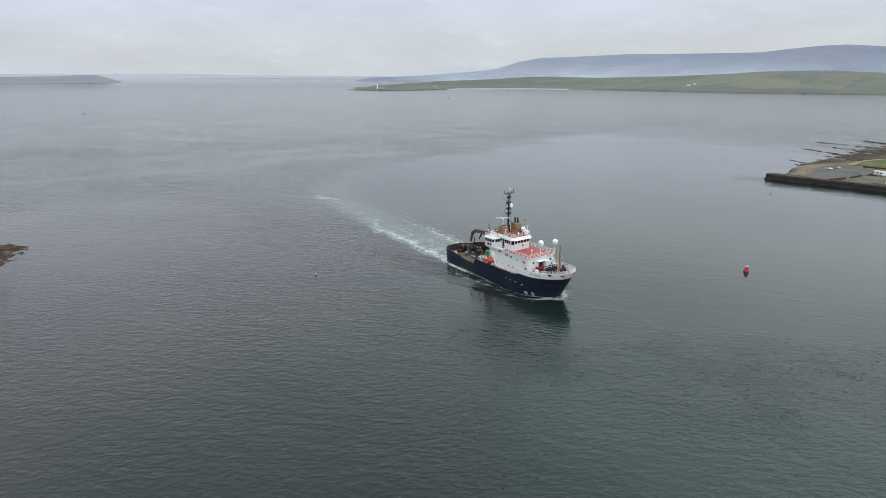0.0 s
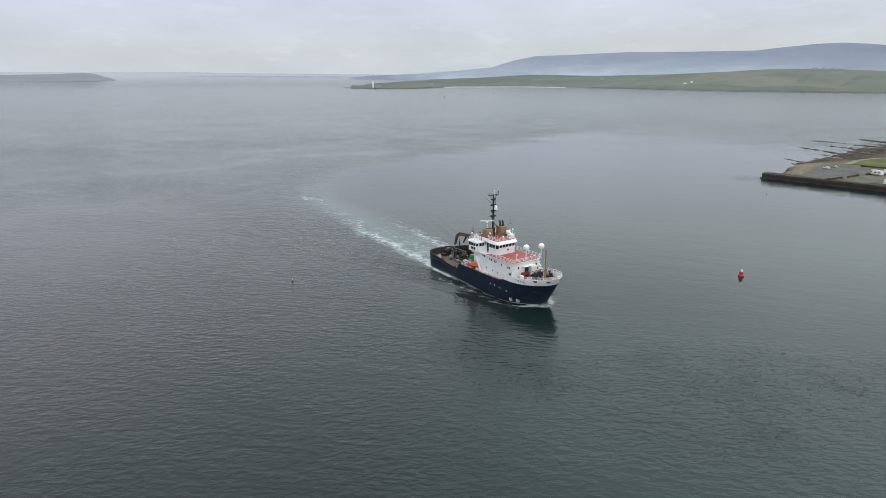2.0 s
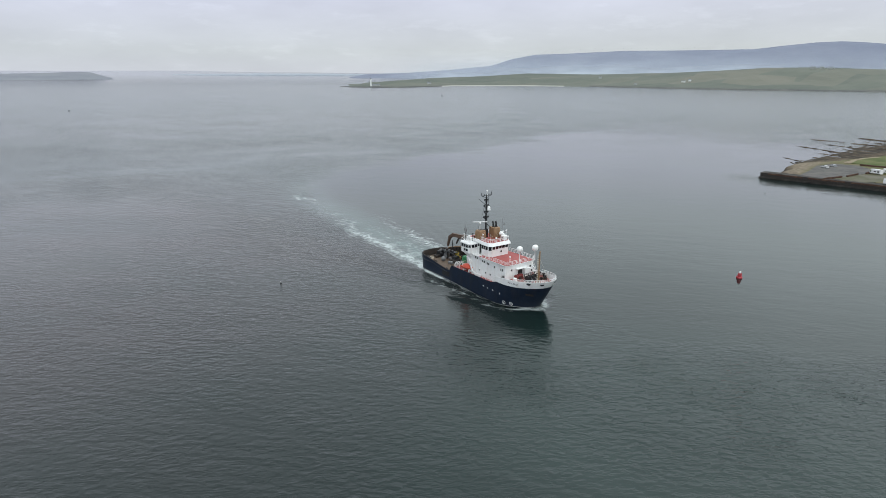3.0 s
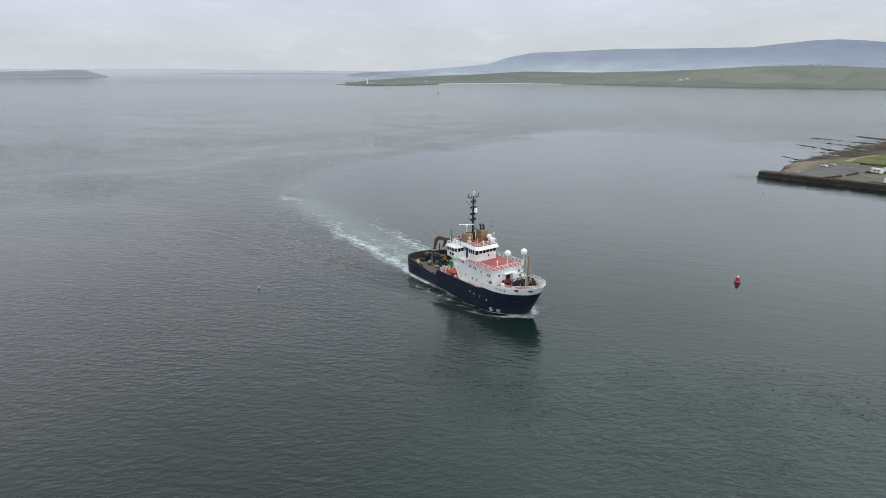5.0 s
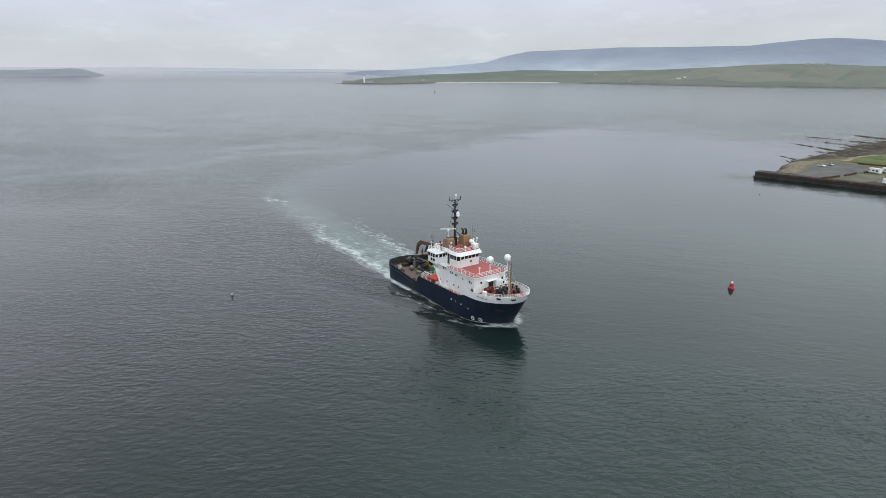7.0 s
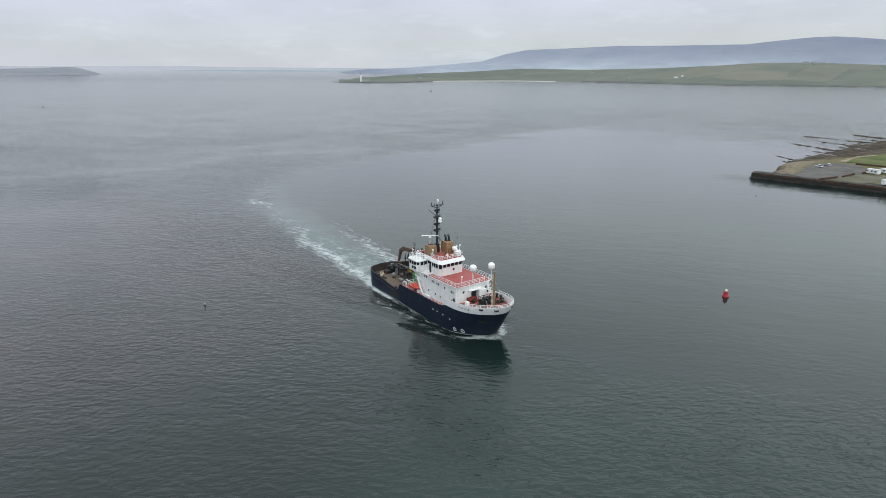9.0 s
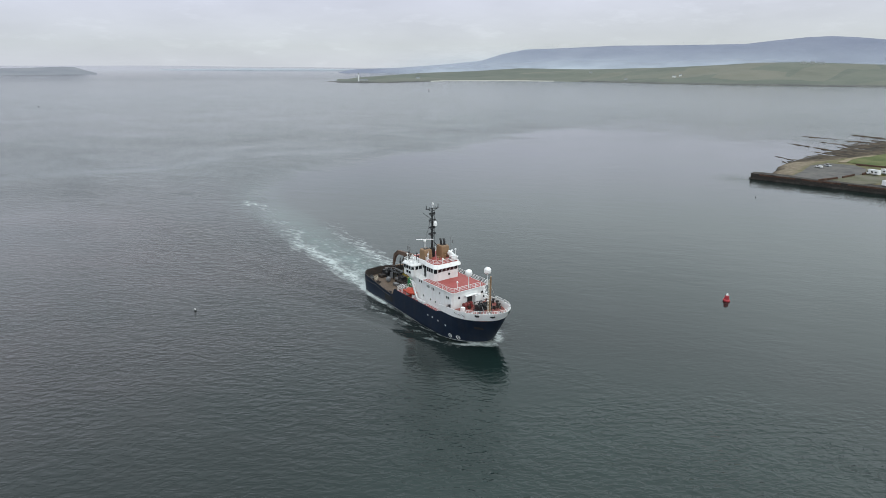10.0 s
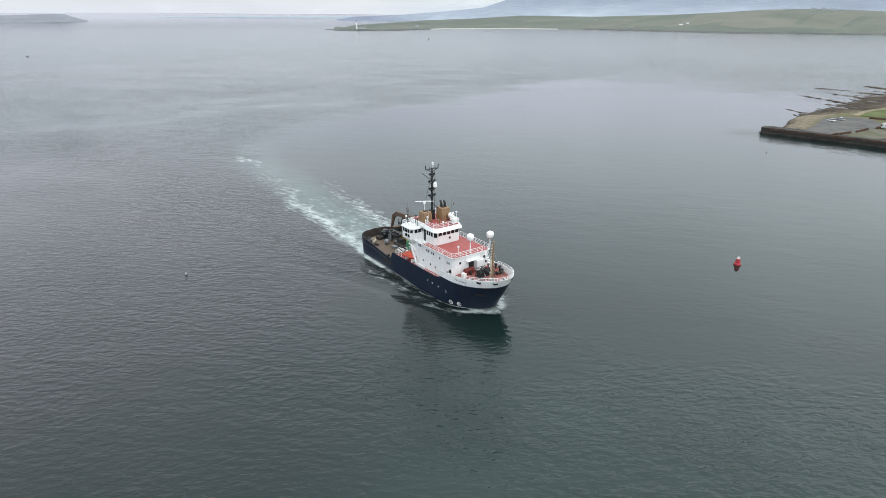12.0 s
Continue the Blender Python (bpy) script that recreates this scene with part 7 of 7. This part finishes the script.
for a, r, w, d, h, turn in ((150.1, 2560, 20, 9, 5, 5), (149.8, 2580, 12, 8, 4.5, -8), (129.9, 3180, 14, 8, 5, 0), (123.0, 2820, 15, 6, 3.4, 10), (122.5, 2850, 10, 6, 3.6, -10),
                            (113.6, 3120, 22, 9, 5, 0), (113.0, 3130, 16, 9, 5, 12), (112.4, 3120, 24, 9, 4.5, -6), (126.9, 2800, 12, 7, 4, 0), (145.2, 2800, 16, 8, 4, 8)):
    cottage(a, r, w, d, h, turn, "small whitewashed cottage with a slate roof" if 121 < a < 124 else "small pale grey cottage with a slate roof")


def shore_strip(name, a0, a1, inner, outer, z0, z1, mat, label, n=80):
    bm = bmesh.new()
    rows = []
    for i in range(n + 1):
        a = a0 + (a1 - a0) * i / n
        rs = table(-a, [(-k, v) for k, v in G_SHORE])
        j = 10 * noise.noise(Vector((a * 3, 0, 4)))
        rows.append([bm.verts.new(at_bearing(a, rs + inner + j, z0)), bm.verts.new(at_bearing(a, rs + (inner + outer) / 2, z1)), bm.verts.new(at_bearing(a, rs + outer, z1 + 1.5))])
    for a, c in zip(rows, rows[1:]):
        for k in range(2):
            bm.faces.new((a[k], a[k + 1], c[k + 1], c[k]))
    tagged(part(name, bm, mat), label, "shore", kind="structure")


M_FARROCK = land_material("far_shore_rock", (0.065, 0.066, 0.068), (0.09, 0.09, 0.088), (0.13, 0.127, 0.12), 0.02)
shore_strip("ground_far_beach", 144.0, 133.0, -8, 20, 0.0, 1.0, M_SAND, "pale sand beach on the far island")
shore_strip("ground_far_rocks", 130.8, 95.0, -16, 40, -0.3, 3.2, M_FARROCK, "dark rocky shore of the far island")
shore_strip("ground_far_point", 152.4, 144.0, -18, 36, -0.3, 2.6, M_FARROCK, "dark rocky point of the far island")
bm = bmesh.new()
rows = []
for i in range(25):
    a = 153.2 - 1.4 * i / 24
    r = 2640 - 100 * i / 24
    h = 1.2 + 2.2 * (i / 24) + 1.2 * noise.noise(Vector((i * 0.7, 0, 2)))
    rows.append([bm.verts.new(at_bearing(a, r - 14, -0.5)), bm.verts.new(at_bearing(a, r, max(0.5, h))), bm.verts.new(at_bearing(a, r + 60, -0.5))])
for a, c in zip(rows, rows[1:]):
    for k in range(2):
        bm.faces.new((a[k], a[k + 1], c[k + 1], c[k]))
tagged(part("ground_far_skerry", bm, M_FARROCK), "low dark skerry off the lighthouse point", "rock", kind="structure")
# low coast on the horizon, its colour paled towards the sky as haze
M_FAINT = land_material("haze_pale_far_coast", (0.320, 0.348, 0.392), (0.330, 0.358, 0.40), (0.340, 0.368, 0.41), 0.003)
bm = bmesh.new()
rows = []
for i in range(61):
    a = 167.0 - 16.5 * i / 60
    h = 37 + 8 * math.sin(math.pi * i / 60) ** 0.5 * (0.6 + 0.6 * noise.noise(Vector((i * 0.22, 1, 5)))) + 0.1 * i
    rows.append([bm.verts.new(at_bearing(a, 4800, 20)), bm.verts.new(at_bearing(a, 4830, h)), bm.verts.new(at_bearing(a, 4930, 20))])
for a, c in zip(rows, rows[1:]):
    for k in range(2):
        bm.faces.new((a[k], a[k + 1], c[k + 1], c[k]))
tagged(part("backdrop_far_coast", bm, M_FAINT), "low coast on the horizon, coloured haze pale", "land", kind="structure")


# ---- buoys and floats on the water ----
buoy = empty("channel_buoy", pose(38.0, 64.8, 0, 0, 2, 0) @ Matrix.Scale(0.66, 4), "red can channel buoy with a pale top, afloat", "buoy")
bm = bmesh.new()
lathe(bm, [(0, -0.6), (1.15, -0.5), (1.3, 0.1), (1.3, 0.55), (1.12, 0.78), (0, 0.8)], seg=22)
part("float_body", bm, M_CRIMSON, buoy)
bm = bmesh.new()
lathe(bm, [(0.95, 0.78), (0.72, 2.35), (0.66, 2.42), (0, 2.44)], seg=18)
part("superstructure", bm, M_CRIMSON, buoy)
bm = bmesh.new()
lathe(bm, [(0, 2.42), (0.5, 2.42), (0.5, 2.6), (0.2, 2.64), (0.2, 2.85), (0.26, 2.9), (0.22, 3.2), (0, 3.25)], seg=14)
part("lantern", bm, M_DOME, buoy, "pale lantern on top")
for k in range(4):
    bm = bmesh.new()
    a = k * math.pi / 2 + 0.5
    box(bm, -0.28, 0.28, -0.02, 0.03, 2.35, 2.95, 0.01)
    o = part("panel", bm, M_DOME, buoy, "pale solar panel")
    o.matrix_basis = pose(0.5 * math.cos(a), 0.5 * math.sin(a), 0, 0, 0, math.degrees(a) + 90)


def pot_float(x, y, r, mat, top, label):
    t = empty("marker_float", pose(x, y, 0), label, "buoy", "small floats")
    bm = bmesh.new()
    lathe(bm, [(0, -r), (r * 0.8, -0.6 * r), (r, 0), (r * 0.8, 0.6 * r), (0, r)], seg=14)
    part("ball", bm, mat, t, smooth=True)
    bm = bmesh.new()
    lathe(bm, [(0, r * 0.8), (r * 0.35, r * 0.8), (r * 0.35, r * 2.0), (0, r * 2.1)], seg=10)
    part("stub", bm, top, t)


pot_float(-35.7, -46.5, 0.32, M_BLACK, M_DOME, "small dark marker float with a white top")
pot_float(-24.2, 202.3, 0.30, M_GREY, M_GREY, "small grey marker float off the quay")

fb = empty("beacon_buoy", pose(-1175, 840, 0), "dark pillar buoy out in the channel", "buoy")
bm = bmesh.new()
lathe(bm, [(0, -1), (2.0, -0.8), (2.2, 1.0), (0.9, 1.6), (0.7, 4.0), (0, 4.2)], seg=14)
part("pillar", bm, M_SLATE, fb)
bm = bmesh.new()
lathe(bm, [(0, 4.1), (0.8, 4.1), (0.8, 5.4), (0, 5.7)], seg=12)
part("top_mark", bm, M_CRIMSON, fb)

mk = empty("marker_float", pose(-2847, 84, 0.2), "small dark marker far out by the headland", "buoy", "small floats")
bm = bmesh.new()
lathe(bm, [(0, -0.8), (1.7, -0.6), (1.9, 0.6), (1.0, 1.2), (0, 1.3)], seg=12)
part("ball", bm, M_SLATE, mk)
bm = bmesh.new()
cyl(bm, (0, 0, 1.2), (0, 0, 3.6), 0.4, 0.3, 8)
part("stub", bm, M_SLATE, mk)

wb = empty("open_boat", pose(-965, -6, 0, 0, 0, 30) @ Matrix.Scale(0.62, 4), "small dark open boat far out", "boat")
bm = bmesh.new()
rows = []
for i in range(11):
    t = i / 10
    hw = 1.1 * max(0.03, (1 - abs(2 * t - 0.9) ** 2.5) if t > 0.05 else 0.75)
    rows.append([bm.verts.new((-3.5 + 7 * t, s * hw * k, z)) for s, k, z in ((-1, 1, 0.9), (-1, 0.7, -0.2), (1, 0.7, -0.2), (1, 1, 0.9))])
for a, c in zip(rows, rows[1:]):
    for k in range(3):
        bm.faces.new((a[k], a[k + 1], c[k + 1], c[k]))
part("hull", bm, M_SLATE, wb)
bm = bmesh.new()
box(bm, -1.5, 0.6, -0.7, 0.7, 0.2, 2.0, 0.1)
part("cuddy", bm, M_SLATE, wb)
